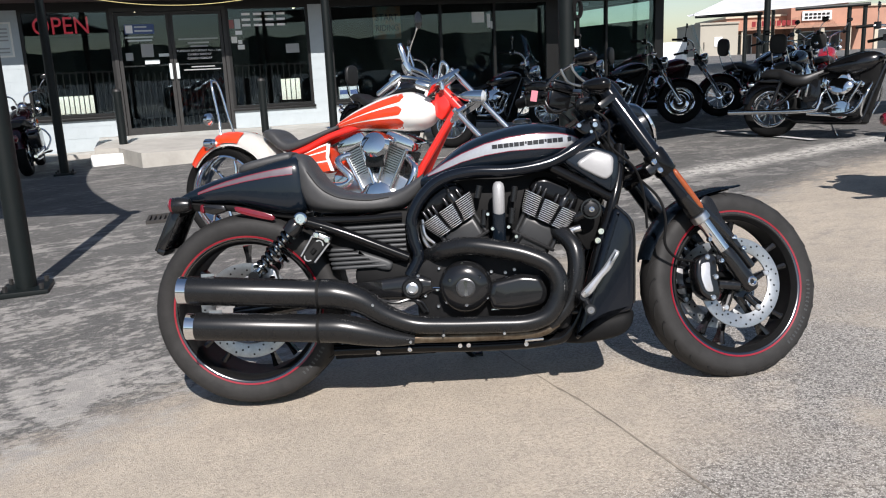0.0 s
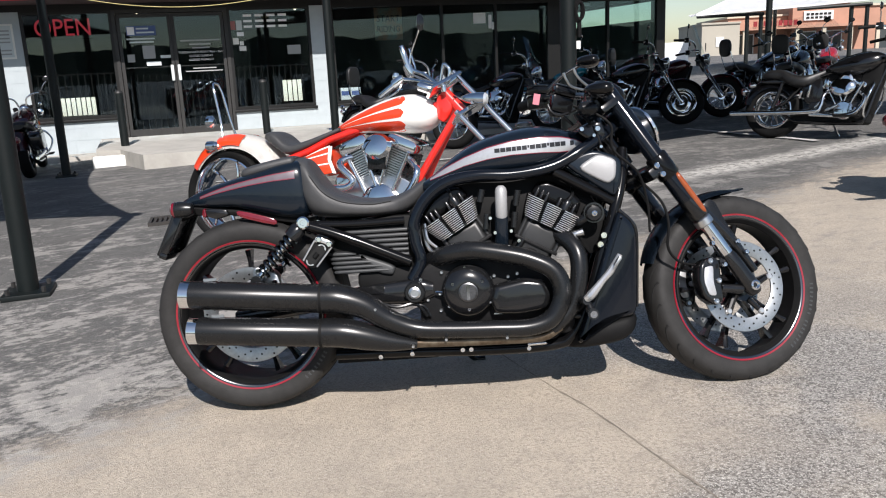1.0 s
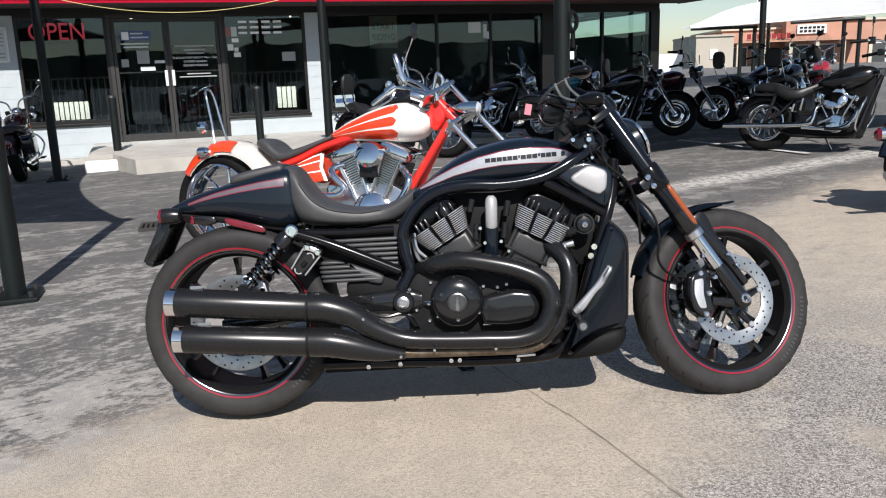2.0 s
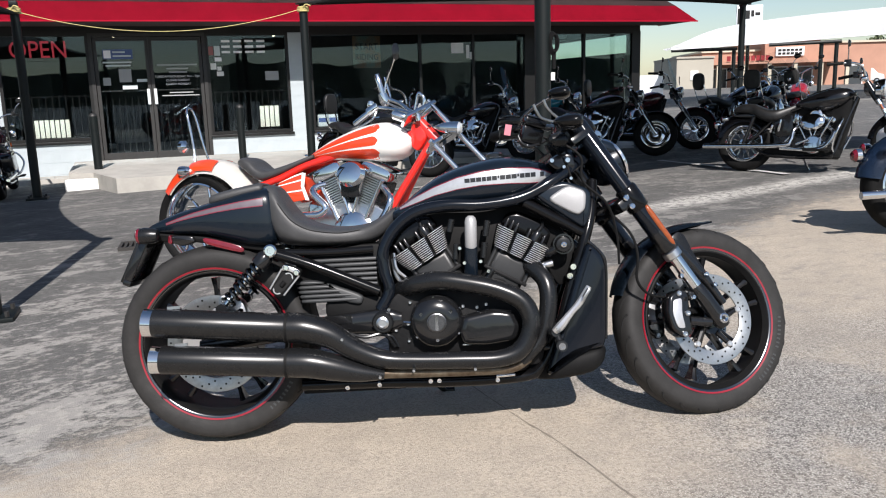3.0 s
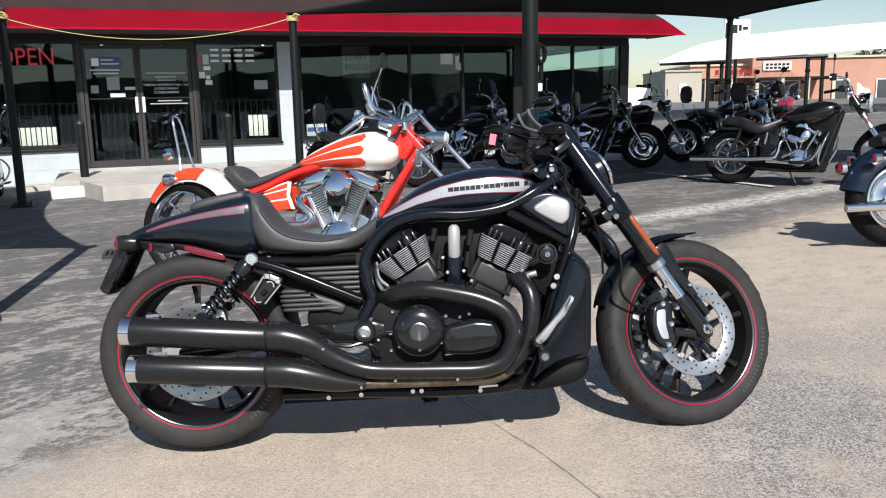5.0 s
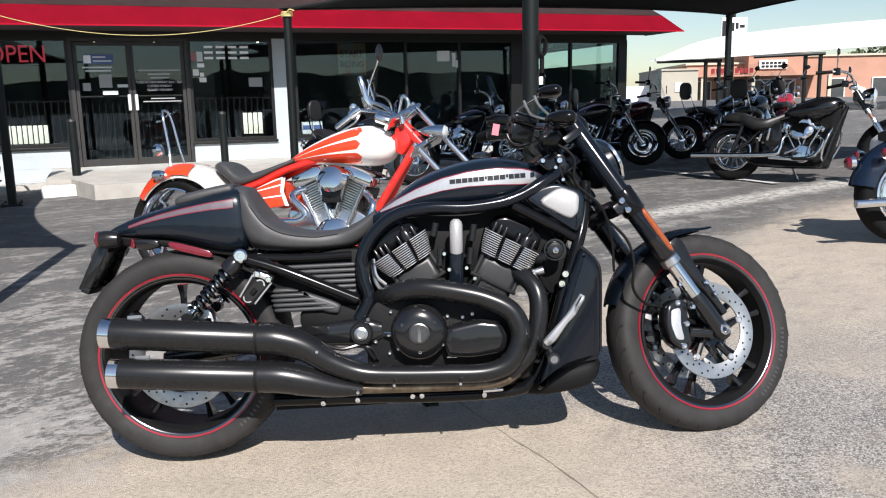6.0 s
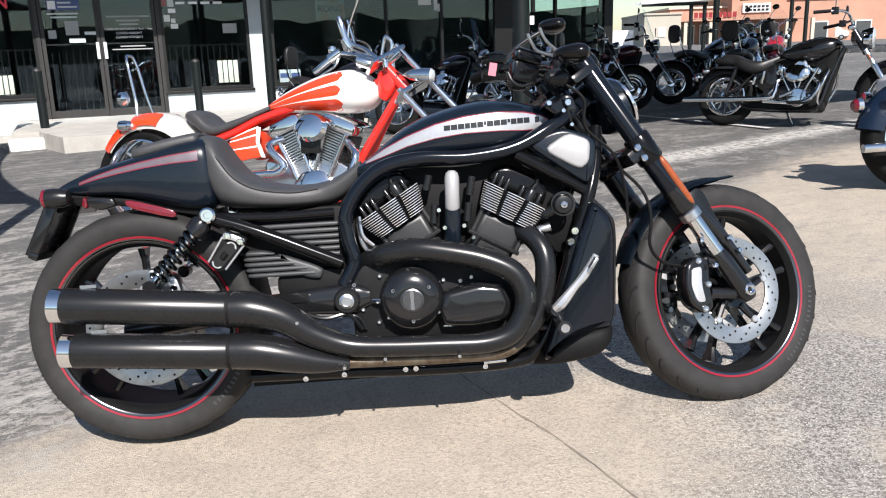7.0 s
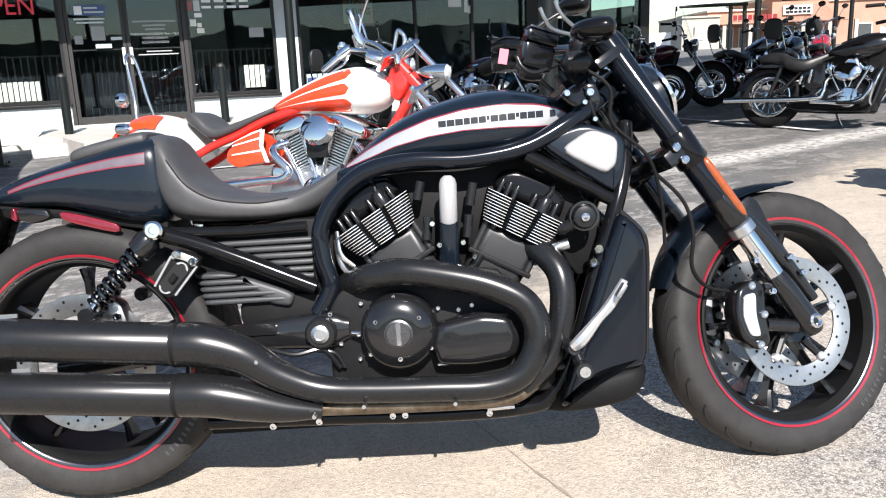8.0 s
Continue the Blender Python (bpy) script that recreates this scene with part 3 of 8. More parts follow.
# ---- shade structures ----
HP = 2.38
POLES = {"A": (-6.02, 10.62), "C": (-2.48, 11.7), "D": (-2.66, 4.40), "E": (0.545, 6.2), "R": (4.85, 16.4), "Q": (8.6, 10.2), "L": (-9.7, 9.2), "M": (-6.4, 2.9)}


def canopy_pole(x, y, h=HP, r=0.058):
    z = ground_z(x, y)
    p = thing("canopy_pole", "dark painted steel pole with a bolted base plate", "pole", pose(x, y, z, 0, 0, 23), "canopy poles")
    part("shaft", tube(B(), [(0, 0, 0.01), (0, 0, h)], r, 24, smooth=False), POLE, p)
    part("base_plate", box(B(), -0.13, 0.13, -0.13, 0.13, -0.005, 0.028, bevel=0.006), POLE, p)
    for sx in (-1, 1):
        for sy in (-1, 1):
            part("anchor_bolt", tube(B(), [(0.095 * sx, 0.095 * sy, 0.028), (0.095 * sx, 0.095 * sy, 0.06)], 0.014, 6, smooth=False), FRAME_GREY, p)
    part("bracket", box(B(), -0.05, 0.05, -0.05, 0.05, h, h + 0.06, bevel=0.01), POLE, p)


for key in "ACDERQLM":
    canopy_pole(*POLES[key], h=2.52 if key == "A" else HP)


def sail(name, corners, sag, rise, material, label, n=18, thick=0.006, cables=True):
    """A tensioned cloth with hollow edges between four corners."""
    P = [Vector(c) for c in corners]
    c = sum(P, Vector()) / 4
    bm = B()
    V = []
    for i in range(n + 1):
        row = []
        for j in range(n + 1):
            u, v = i / n, j / n
            # edges drawn towards the middle
            uu = u + sag * 4 * v * (1 - v) * (1 - 2 * u)
            vv = v + sag * 4 * u * (1 - u) * (1 - 2 * v)
            p = P[0] * (1 - uu) * (1 - vv) + P[1] * uu * (1 - vv) + P[2] * uu * vv + P[3] * (1 - uu) * vv
            p.z += rise * (4 * u * (1 - u)) * (4 * v * (1 - v))
            row.append(bm.verts.new(p))
        V.append(row)
    for i in range(n):
        for j in range(n):
            bm.faces.new((V[i][j], V[i + 1][j], V[i + 1][j + 1], V[i][j + 1]))
    bmesh.ops.solidify(bm, geom=bm.faces[:], thickness=thick)
    edges = [[V[i][0].co.copy() for i in range(n + 1)], [V[i][n].co.copy() for i in range(n + 1)], [V[0][j].co.copy() for j in range(n + 1)], [V[n][j].co.copy() for j in range(n + 1)]] if cables else []
    t = thing(name, label, "canopy", None, "shade canopies")
    part("cloth", bm, material, t, "", 80)
    for e in edges:
        part("edge_cable", tube(B(), [tuple(v) for v in e], 0.022, 6, 1), material, t)
    for p in P if cables else []:
        part("corner_plate", lathe(B(), [(0.10, -0.006), (0.11, 0.0), (0.10, 0.006)], Matrix.Translation(p) @ pose(0, 0, 0, 90, 0, 0), 12), POLE, t)
    return t


def top_of(key, h=HP + 0.05):
    x, y = POLES[key]
    return (x, y, ground_z(x, y) + h)


sail("shade_canopy", [top_of("D"), top_of("A"), top_of("L"), top_of("M")], 0.10, 0.55, FABRIC, "black stretched shade cloth canopy on steel poles")
sail("shade_canopy", [top_of("E"), top_of("C"), top_of("R"), top_of("Q")], 0.10, 0.55, FABRIC, "black stretched shade cloth canopy on steel poles")

# rope between the two pole tops
def rope():
    a, c = Vector(top_of("A", 2.46)), Vector(top_of("C", HP - 0.02))
    pts = []
    for k in range(13):
        f = k / 12
        p = a.lerp(c, f)
        pts.append((p.x, p.y - 0.07, p.z - 0.285 * 4 * f * (1 - f)))
    r = thing("rope", "thin yellow rope slung between two canopy poles", "rope", Matrix.Translation(pts[0]))
    off = Vector(pts[0])
    part("line", tube(B(), [tuple(Vector(p) - off) for p in pts], 0.0045, 6, 3), ROPE, r)
    for p in (pts[0], pts[-1]):
        q = Vector(p) - off
        bm = B()
        for k in range(4):
            a0 = [(q.x + 0.075 * math.cos(t), q.y + 0.07 + 0.075 * math.sin(t), q.z + 0.018 * k - 0.03) for t in np.linspace(0, 2 * math.pi, 13)]
            tube(bm, a0, 0.009, 6, 2)
        tube(bm, [(q.x, q.y, q.z), (q.x + 0.06, q.y - 0.03, q.z + 0.05), (q.x + 0.13, q.y - 0.04, q.z + 0.03)], 0.009, 6, 4)
        part("knot", bm, ROPE, r)


rope()


# ---- the dark blue power cruiser: x forward, y to its left, z up ----
def tyre_profile(R, w, rim, square=0.0):
    """Half section of a tyre: (radius, along), over the crown from one side to the other."""
    side = [(rim, 0.86), (rim + (R - rim) * 0.12, 0.93), (rim + (R - rim) * 0.4, 1.0), (rim + (R - rim) * 0.62, 0.985), (rim + (R - rim) * 0.76, 0.90 + 0.05 * square), (rim + (R - rim) * 0.87, 0.72 + 0.12 * square), (rim + (R - rim) * 0.955, 0.42 + 0.16 * square), (R, 0.0)]
    prof = [(r, -a * w) for r, a in side] + [(r, a * w) for r, a in side[-2::-1]]
    return prof


def tread(bm, R, w, rim, count, rng):
    """Curved drainage grooves on both halves of the crown."""
    prof = tyre_profile(R, w, rim, 1.0 if w > 0.1 else 0.0)
    rs = [p[0] - 0.0030 for p in prof][4:8]
    ys = [p[1] for p in prof][4:8]
    for k in range(count):
        for s in (-1, 1):
            a0 = 2 * math.pi * (k + (0.5 if s > 0 else 0)) / count
            pts = []
            for i in range(6):
                f = i / 5
                y = -w * (0.87 - 0.70 * f)
                r = float(np.interp(y, ys, rs)) + 0.0004
                a = a0 + 0.36 * f ** 1.6
                pts.append((r * math.cos(a), s * y, r * math.sin(a), 0.0044 * (1.15 - 0.5 * f)))
            tube(bm, pts, 0.003, 5, 2)
    return bm


def alloy_wheel(parent, name, c, R, w, rim, stripe, m, discs, disc_r, seed, turn=0.13):
    """Black cast wheel with split spokes, wide tyre, red pinstripe and drilled brake discs."""
    rng = random.Random(seed)
    T = m @ Matrix.Translation(c)
    lip = w * 0.86
    hub = part(name, lathe(B(), [(0.028, -lip * 0.75), (0.045, -lip * 0.7), (0.045, lip * 0.7), (0.028, lip * 0.75)], None, 28), BLACK_GLOSS, parent, "black cast wheel with split spokes and a red rim stripe")
    hub.matrix_local = T
    # the barrel of the rim: lip, drop and back lip
    prof = [(rim + 0.002, -lip), (rim - 0.010, -lip - 0.004), (rim - 0.017, -lip + 0.004), (rim - 0.022, -lip * 0.8), (rim - 0.019, -lip * 0.45), (rim - 0.013, lip * 0.45), (rim - 0.011, lip * 0.8), (rim - 0.012, lip + 0.003), (rim + 0.002, lip), (rim - 0.006, lip * 0.5), (rim - 0.006, -lip * 0.5)]
    part("rim", lathe(B(), prof, None, 72, closed=True), BLACK_DEEP, hub)
    part("tyre", lathe(B(), tyre_profile(R, w, rim, 1.0 if w > 0.1 else 0.0), None, 88, closed=True), RUBBER, hub, "black road tyre with curved grooves")
    tagged(part("tread_pattern", tread(B(), R, w, rim, 26, rng), GROOVE, hub), kind="stuff")
    # worn maker's print on the sidewall, as plain bars
    bm = B()
    rp = rim + (R - rim) * 0.42
    for k in range(17):
        if k in (8,):
            continue
        t = radians(-52 + k * 3.1)
        box(bm, -0.0028, 0.0028, -w - 0.0008, -w + 0.003, -0.006, 0.006, Matrix.Rotation(-t, 4, "Y") @ Matrix.Translation((rp, 0, 0)) @ Matrix.Rotation(radians(90), 4, "Y"))
    tagged(part("sidewall_print", bm, GREY_PANEL, hub), kind="stuff")
    bm = B()
    for s in (-1, 1):
        a = s * (w * 0.92 + 0.002)
        lathe(bm, [(stripe - 0.0037, a - s * 0.008), (stripe - 0.0031, a - s * 0.0005), (stripe + 0.0025, a + s * 0.001), (stripe + 0.0032, a - s * 0.006)], None, 96, closed=True)
    part("rim_stripe", bm, RED, hub, "thin red rim stripe")
    bm = B()
    for s in (-1, 1):
        a = s * (w * 0.92 + 0.001)
        arc = [(stripe - 0.0034 - 0.013 * math.sin(radians(q)), a - s * 0.013 * (1 - math.cos(radians(q)))) for q in range(0, 91, 10)]
        lathe(bm, arc + [(stripe - 0.0034, a - s * 0.013)], None, 96, closed=True)
    part("rim_lip", bm, mat("bare_rim_lip_" + name, (0.16, 0.16, 0.165), 0.2, 1.0), hub)
    for k in range(5):
        for s in (-1, 1):
            a = 2 * math.pi * (k + turn) / 5
            b = a + s * 0.19
            p0 = Vector((0.036 * math.cos(a + s * 0.25), 0, 0.036 * math.sin(a + s * 0.25)))
            p1 = Vector(((rim - 0.03) * math.cos(b), 0, (rim - 0.03) * math.sin(b)))
            d = (p1 - p0).normalized()
            q = Vector((-d.z, 0, d.x))
            bm = B()
            rings = []
            for f, hw, ht in ((0, 0.010, 0.018), (0.35, 0.0066, 0.013), (0.8, 0.0064, 0.014), (1.0, 0.0095, 0.026)):
                o = p0.lerp(p1, f)
                y0 = -lip * 0.25
                rings.append([bm.verts.new(o + q * sx * hw + Vector((0, y0 + sy * ht, 0))) for sx, sy in ((-1, -1), (0, -1.25), (1, -1), (1, 1), (-1, 1))])
            for u, v in zip(rings, rings[1:]):
                for i in range(5):
                    bm.faces.new((u[i], u[(i + 1) % 5], v[(i + 1) % 5], v[i]))
            bm.faces.new(rings[0])
            bm.faces.new(rings[-1][::-1])
            part("spoke", bm, BLACK_GLOSS, hub, angle=25)
    for y in discs:
        ri = disc_r * 0.70
        d = part("brake_disc", lathe(B(), [(ri, y - 0.0025), (ri + 0.001, y - 0.003), (disc_r - 0.001, y - 0.003), (disc_r, y - 0.002), (disc_r, y + 0.002), (ri, y + 0.0025)], None, 72, closed=True), STEEL, hub, "drilled steel brake disc")
        bm = B()
        for k in range(30):
            for j in range(3):
                a = 2 * math.pi * (k + j * 0.33) / 30
                r = ri + (disc_r - ri) * (0.24 + 0.26 * j)
                if (k + j) % 2 == 0:
                    lathe(bm, [(0.0036, y - 0.0036), (0, y - 0.0036)], pose(r * math.cos(a), 0, r * math.sin(a)), 8)
        tagged(part("drilling", bm, GROOVE, hub), kind="stuff")
        part("disc_carrier", lathe(B(), [(0.03, y - 0.004), (0.05, y - 0.005), (0.05, y + 0.004), (0.03, y + 0.004)], None, 24, closed=True), BLACK_GLOSS, hub)
        for k in range(5):
            a = 2 * math.pi * k / 5
            if y < 0:
                part("carrier_arm", tube(B(), [(0.045 * math.cos(a), y, 0.045 * math.sin(a), 0.011), ((ri - 0.012) * math.cos(a + 0.25), y, (ri - 0.012) * math.sin(a + 0.25), 0.009), ((ri + 0.010) * math.cos(a + 0.25), y, (ri + 0.010) * math.sin(a + 0.25), 0.007)], 0.0065, 8, smooth=False), BLACK_GLOSS, hub)
                part("carrier_bolt", lathe(B(), [(0.010, 0.004), (0.010, -0.006), (0.007, -0.009), (0, -0.009)], pose((ri - 0.004) * math.cos(a + 0.25), y - 0.004, (ri - 0.004) * math.sin(a + 0.25)), 14), BRIGHT, hub)
    return hub


SPRING = mat("black_chrome_spring", (0.10, 0.11, 0.115), 0.18, 1.0, 0, 0.2, 30)
FIN = mat("machined_fin_edge", (0.84, 0.84, 0.85), 0.24, 0.65, 0, 0.12, 60, rough_var=0.08)
BRIGHT = mat("polished_alloy", (0.66, 0.66, 0.66), 0.3, 0.75, 0.3, 0.15, 50, rough_var=0.1)


def power_cruiser():
    bike = thing("motorcycle", "dark blue muscle motorcycle with silver tank stripe and red rims", "motorcycle", on_ground(-0.774, 2.74, 4.5, 8.0))
    I = Matrix.Identity(4)
    # --- rear wheel ---
    RW = (0.056, 0, 0.331)
    alloy_wheel(bike, "rear_wheel", RW, 0.327, 0.121, 0.246, 0.252, I, (-0.104,), 0.162, 1)
    # --- swingarm ---
    for s in (-1, 1):
        bm = B()
        L = Loft([(0.02, 0.352, 0.305, 0.014), (0.10, 0.365, 0.312, 0.018), (0.30, 0.395, 0.335, 0.021), (0.50, 0.415, 0.345, 0.022), (0.63, 0.425, 0.340, 0.026), (0.68, 0.41, 0.36, 0.022)])
        if s > 0:
            L.rows = [r - np.array((0, 0.055 * math.sin(math.pi * min(1.0, max(0.0, (r[0] - 0.02) / 0.66))), 0.055 * math.sin(math.pi * min(1.0, max(0.0, (r[0] - 0.02) / 0.66))), 0, 0)) for r in L.rows]
        L.mesh(bm, 16, s * 0.158)
        part("swingarm", bm, BLACK_GLOSS, bike)
    bm = B()
    lathe(bm, [(0.035, 0), (0.035, -0.022), (0.030, -0.028), (0.0, -0.028)], pose(0.62, -0.178, 0.383), 24)
    part("pivot_boss", bm, BLACK_SATIN, bike)
    bm = B()
    lathe(bm, [(0.020, 0), (0.020, -0.006), (0.013, -0.009), (0.013, -0.004), (0.0, -0.004)], pose(0.62, -0.2065, 0.383), 20)
    part("pivot_bolt", bm, ALU, bike, "bright pivot bolt")
    bm = B()
    box(bm, 0.40, 0.52, -0.185, -0.178, 0.385, 0.41)
    part("guard", bm, BLACK_GLOSS, bike)
    # --- shocks ---
    for s in (-1, 1):
        y = 0.165 * s
        top, bot = Vector((0.272, y, 0.633)), Vector((0.102, y, 0.452))
        d = (bot - top).normalized()
        side = d.cross(Vector((0, 1, 0)))
        sh = part("shock_absorber", tube(B(), [tuple(top + d * 0.02), tuple(bot - d * 0.02)], 0.011, 12, smooth=False), CHROME, bike, "black shock absorber with an exposed spring")
        part("shock_cover", tube(B(), [(*(top + d * 0.015), 0.02), (*(top + d * 0.03), 0.029), (*(top + d * 0.062), 0.029), (*(top + d * 0.067), 0.02)], 0.029, 20, smooth=False), BLACK_GLOSS, sh)
        bm = B()
        turns, n, l0, l1 = 7.5, 110, 0.066, 0.222
        pts = []
        for k in range(n + 1):
            f = k / n
            a = 2 * math.pi * turns * f
            pts.append(tuple(top + d * (l0 + (l1 - l0) * f) + side * 0.0205 * math.cos(a) + Vector((0, 1, 0)) * 0.0205 * math.sin(a)))
        tube(bm, pts, 0.0056, 8, 1)
        part("spring", bm, SPRING, sh)
        part("shock_eye", tube(B(), [(bot.x, y - 0.02, bot.z), (bot.x, y + 0.02, bot.z)], 0.018, 16, smooth=False), BLACK_SATIN, sh)
        part("shock_bolt", lathe(B(), [(0.021, 0), (0.021, -0.008), (0.016, -0.013), (0.009, -0.013), (0.008, -0.009), (0, -0.009)], pose(top.x + 0.002, y - 0.022, top.z), 20), CHROME, sh, "bright domed bolt")
    # --- rear brake: caliper and bracket ---
    bm = B()
    prism(bm, rounded([(0.085, 0.50), (0.16, 0.475), (0.175, 0.42), (0.13, 0.40), (0.075, 0.45)]), -0.135, -0.085, 0.008)
    part("rear_caliper", bm, STEEL, bike, "worn grey brake caliper")
    for x, z in ((0.10, 0.478), (0.128, 0.462), (0.152, 0.44)):
        part("caliper_bolt", bolt(B(), x, -0.135, z, 0.010, 0.008), CHROME, bike)
    # --- mufflers ---
    for (x0, z0), (x1, z1), r in (((-0.116, 0.435), (0.327, 0.394), 0.0455), ((-0.101, 0.318), (0.320, 0.284), 0.0450)):
        a, b = Vector((x0, -0.27, z0)), Vector((x1, -0.27, z1))
        d = (b - a).normalized()
        P = lambda s, q: (*(a + d * s), q)
        L = (b - a).length
        mf = part("muffler", tube(B(), [P(0.030, r - 0.003), P(0.033, r), P(L - 0.006, r), P(L - 0.002, r - 0.002), P(L, r - 0.002)], r, 40, smooth=False), BLACK_SATIN, bike, "satin black slash exhaust muffler")
        bm = B()
        T = Matrix.Translation(a) @ d.to_track_quat("Y", "Z").to_matrix().to_4x4()
        lathe(bm, [(r - 0.002, 0.034), (r - 0.001, 0.002), (r - 0.004, 0.0), (r - 0.007, 0.003), (r - 0.009, 0.034)], T, 40, closed=True)
        part("muffler_tip", bm, CHROME, mf, "polished muffler tip")
        part("muffler_bore", lathe(B(), [(r - 0.010, 0.006), (r - 0.011, 0.03), (0, 0.03)], T, 32), GROOVE, mf)
        part("badge", box(B(), x0 + 0.075, x0 + 0.115, -0.272, -0.268, z0 + r - 0.008, z0 + r + 0.0006), ALU, mf)
    # --- header pipe with its shield ---
    pipe = part("exhaust_pipe", tube(B(), [(0.322, -0.270, 0.394, 0.0475), (0.385, -0.270, 0.388, 0.0475), (0.46, -0.268, 0.362, 0.0415), (0.535, -0.265, 0.312, 0.0345), (0.62, -0.262, 0.277, 0.0290), (0.724, -0.262, 0.266, 0.0275), (0.86, -0.262, 0.260, 0.0275), (0.985, -0.262, 0.258, 0.0275), (1.056, -0.260, 0.286, 0.0285), (1.090, -0.258, 0.356, 0.0295), (1.069, -0.252, 0.428, 0.0295), (0.994, -0.245, 0.472, 0.0295), (0.891, -0.235, 0.499, 0.0295), (0.805, -0.222, 0.511, 0.0300), (0.735, -0.195, 0.500, 0.0300), (0.68, -0.13, 0.478, 0.028)], 0.028, 28, 8), BLACK_SATIN, bike, "satin black looping exhaust header pipe")
    part("collector", tube(B(), [(0.316, -0.270, 0.285, 0.0465), (0.39, -0.270, 0.279, 0.0465), (0.46, -0.266, 0.262, 0.043), (0.54, -0.262, 0.240, 0.031), (0.62, -0.258, 0.226, 0.015)], 0.04, 28, 8), BLACK_SATIN, bike, "satin black lower exhaust shield")
    part("seam_band", tube(B(), [(0.325, -0.27, 0.394), (0.333, -0.27, 0.3935)], 0.0485, 36, smooth=False), BLACK_DEEP, pipe)
    part("seam_band", tube(B(), [(0.318, -0.27, 0.2845), (0.326, -0.27, 0.284)], 0.0475, 36, smooth=False), BLACK_DEEP, pipe)
    part("bare_pipe", tube(B(), [(0.615, -0.235, 0.226), (0.75, -0.235, 0.222), (0.90, -0.235, 0.219), (1.02, -0.23, 0.220), (1.08, -0.21, 0.245)], 0.0165, 16, 6), HEAT, bike, "brown heat tinted bare pipe under the shield")
    front_pipe = part("front_pipe", tube(B(), [(1.075, -0.10, 0.545, 0.026), (1.118, -0.15, 0.525, 0.028), (1.152, -0.185, 0.475, 0.0285), (1.150, -0.20, 0.39, 0.0285), (1.118, -0.205, 0.30, 0.028), (1.05, -0.215, 0.238, 0.025)], 0.028, 22, 8), BLACK_SATIN, bike)
    for x, z in ((0.345, 0.412), (0.50, 0.352), (0.375, 0.262), (0.715, 0.243), (0.905, 0.237), (0.61, 0.228)):
        part("shield_clip", tube(B(), [(x, -0.262 - 0.045, z), (x, -0.262 - 0.02, z)], 0.0045, 8, smooth=False), ALU, bike)
    # --- frame ---
    for s in (-1, 1):
        y = 0.150 * s
        part("frame_spine", tube(B(), [(1.31, s * 0.06, 0.875), (1.22, y * 0.9, 0.822), (1.10, y * 1.05, 0.762), (0.97, y * 1.10, 0.742), (0.84, y * 1.10, 0.746), (0.74, y * 1.06, 0.728), (0.672, y * 1.03, 0.678), (0.632, y * 1.03, 0.610), (0.632, y * 1.03, 0.545), (0.645, y * 1.03, 0.480), (0.612, y * 1.03, 0.42)], 0.0195, 18, 7), FRAME_BLUE, bike, "dark blue tubular frame spine")
        part("frame_brace", tube(B(), [(1.095, y, 0.742), (1.285, y * 0.9, 0.632)], 0.017, 14, smooth=False), FRAME_BLACK, bike)
        part("down_tube", tube(B(), [(1.335, y * 0.45, 0.80), (1.318, y * 0.75, 0.70), (1.285, y * 0.95, 0.60), (1.235, y, 0.46), (1.19, y, 0.32), (1.13, y, 0.205), (1.06, y * 0.95, 0.172), (0.85, y * 0.95, 0.168), (0.60, y * 0.95, 0.178), (0.34, y * 0.9, 0.182)], 0.0185, 16, 7), FRAME_BLACK, bike)
        part("seat_stay", tube(B(), [(0.262, y * 1.08, 0.628), (0.40, y * 1.08, 0.578), (0.612, y * 1.05, 0.480)], 0.0175, 14, 3), FRAME_BLACK, bike)
        part("seat_rail", tube(B(), [(0.265, y, 0.626), (0.44, y, 0.616), (0.60, y, 0.618)], 0.0125, 12, 3), FRAME_BLACK, bike)
    # --- ribbed side panels between the stays ---
    bm = B()
    prism(bm, rounded([(0.335, 0.612), (0.655, 0.645), (0.65, 0.46), (0.56, 0.452), (0.335, 0.462)], 3), -0.118, 0.118, 0.01)
    part("electrics_box", bm, BLACK_DEEP, bike)
    for k in range(6):
        z = 0.588 - k * 0.0163
        xl = 0.388 + max(0.0, (0.588 - z)) * 2.25
        L = Loft([(xl, z + 0.0035, z - 0.0045, 0.018, 0.6), (xl + 0.02, z + 0.0075, z - 0.0072, 0.028, 0.5), (0.56, z + 0.0070, z - 0.0076, 0.030, 0.5), (0.606, z + 0.0060, z - 0.0076, 0.026, 0.5)], 3)
        part("panel_rib", L.mesh(B(), 20, -0.118), GREY_PANEL, bike, "", 60)
    for k in range(5):
        z = 0.519 - k * 0.0150
        xl = 0.338 + k * 0.004
        xr = min(0.556, 0.430 + k * 0.036)
        L = Loft([(xl, z + 0.003, z - 0.003, 0.016, 0.6), (xl + 0.02, z + 0.0068, z - 0.0068, 0.028, 0.5), (xr - 0.03, z + 0.0062, z - 0.0070, 0.030, 0.5), (xr, z - 0.001, z - 0.006, 0.022, 0.6)], 3)
        part("panel_rib", L.mesh(B(), 20, -0.122), GREY_PANEL, bike, "", 60)
    part("panel_end", prism(B(), rounded([(0.43, 0.521), (0.562, 0.470), (0.550, 0.438), (0.505, 0.447), (0.470, 0.478)], 3), -0.1505, -0.11, 0.010, seg=3), GREY_PANEL, bike)
    # --- passenger peg bracket ---
    corners = [(0.312, 0.592), (0.371, 0.567), (0.363, 0.546), (0.309, 0.486), (0.290, 0.482), (0.264, 0.502), (0.268, 0.516)]
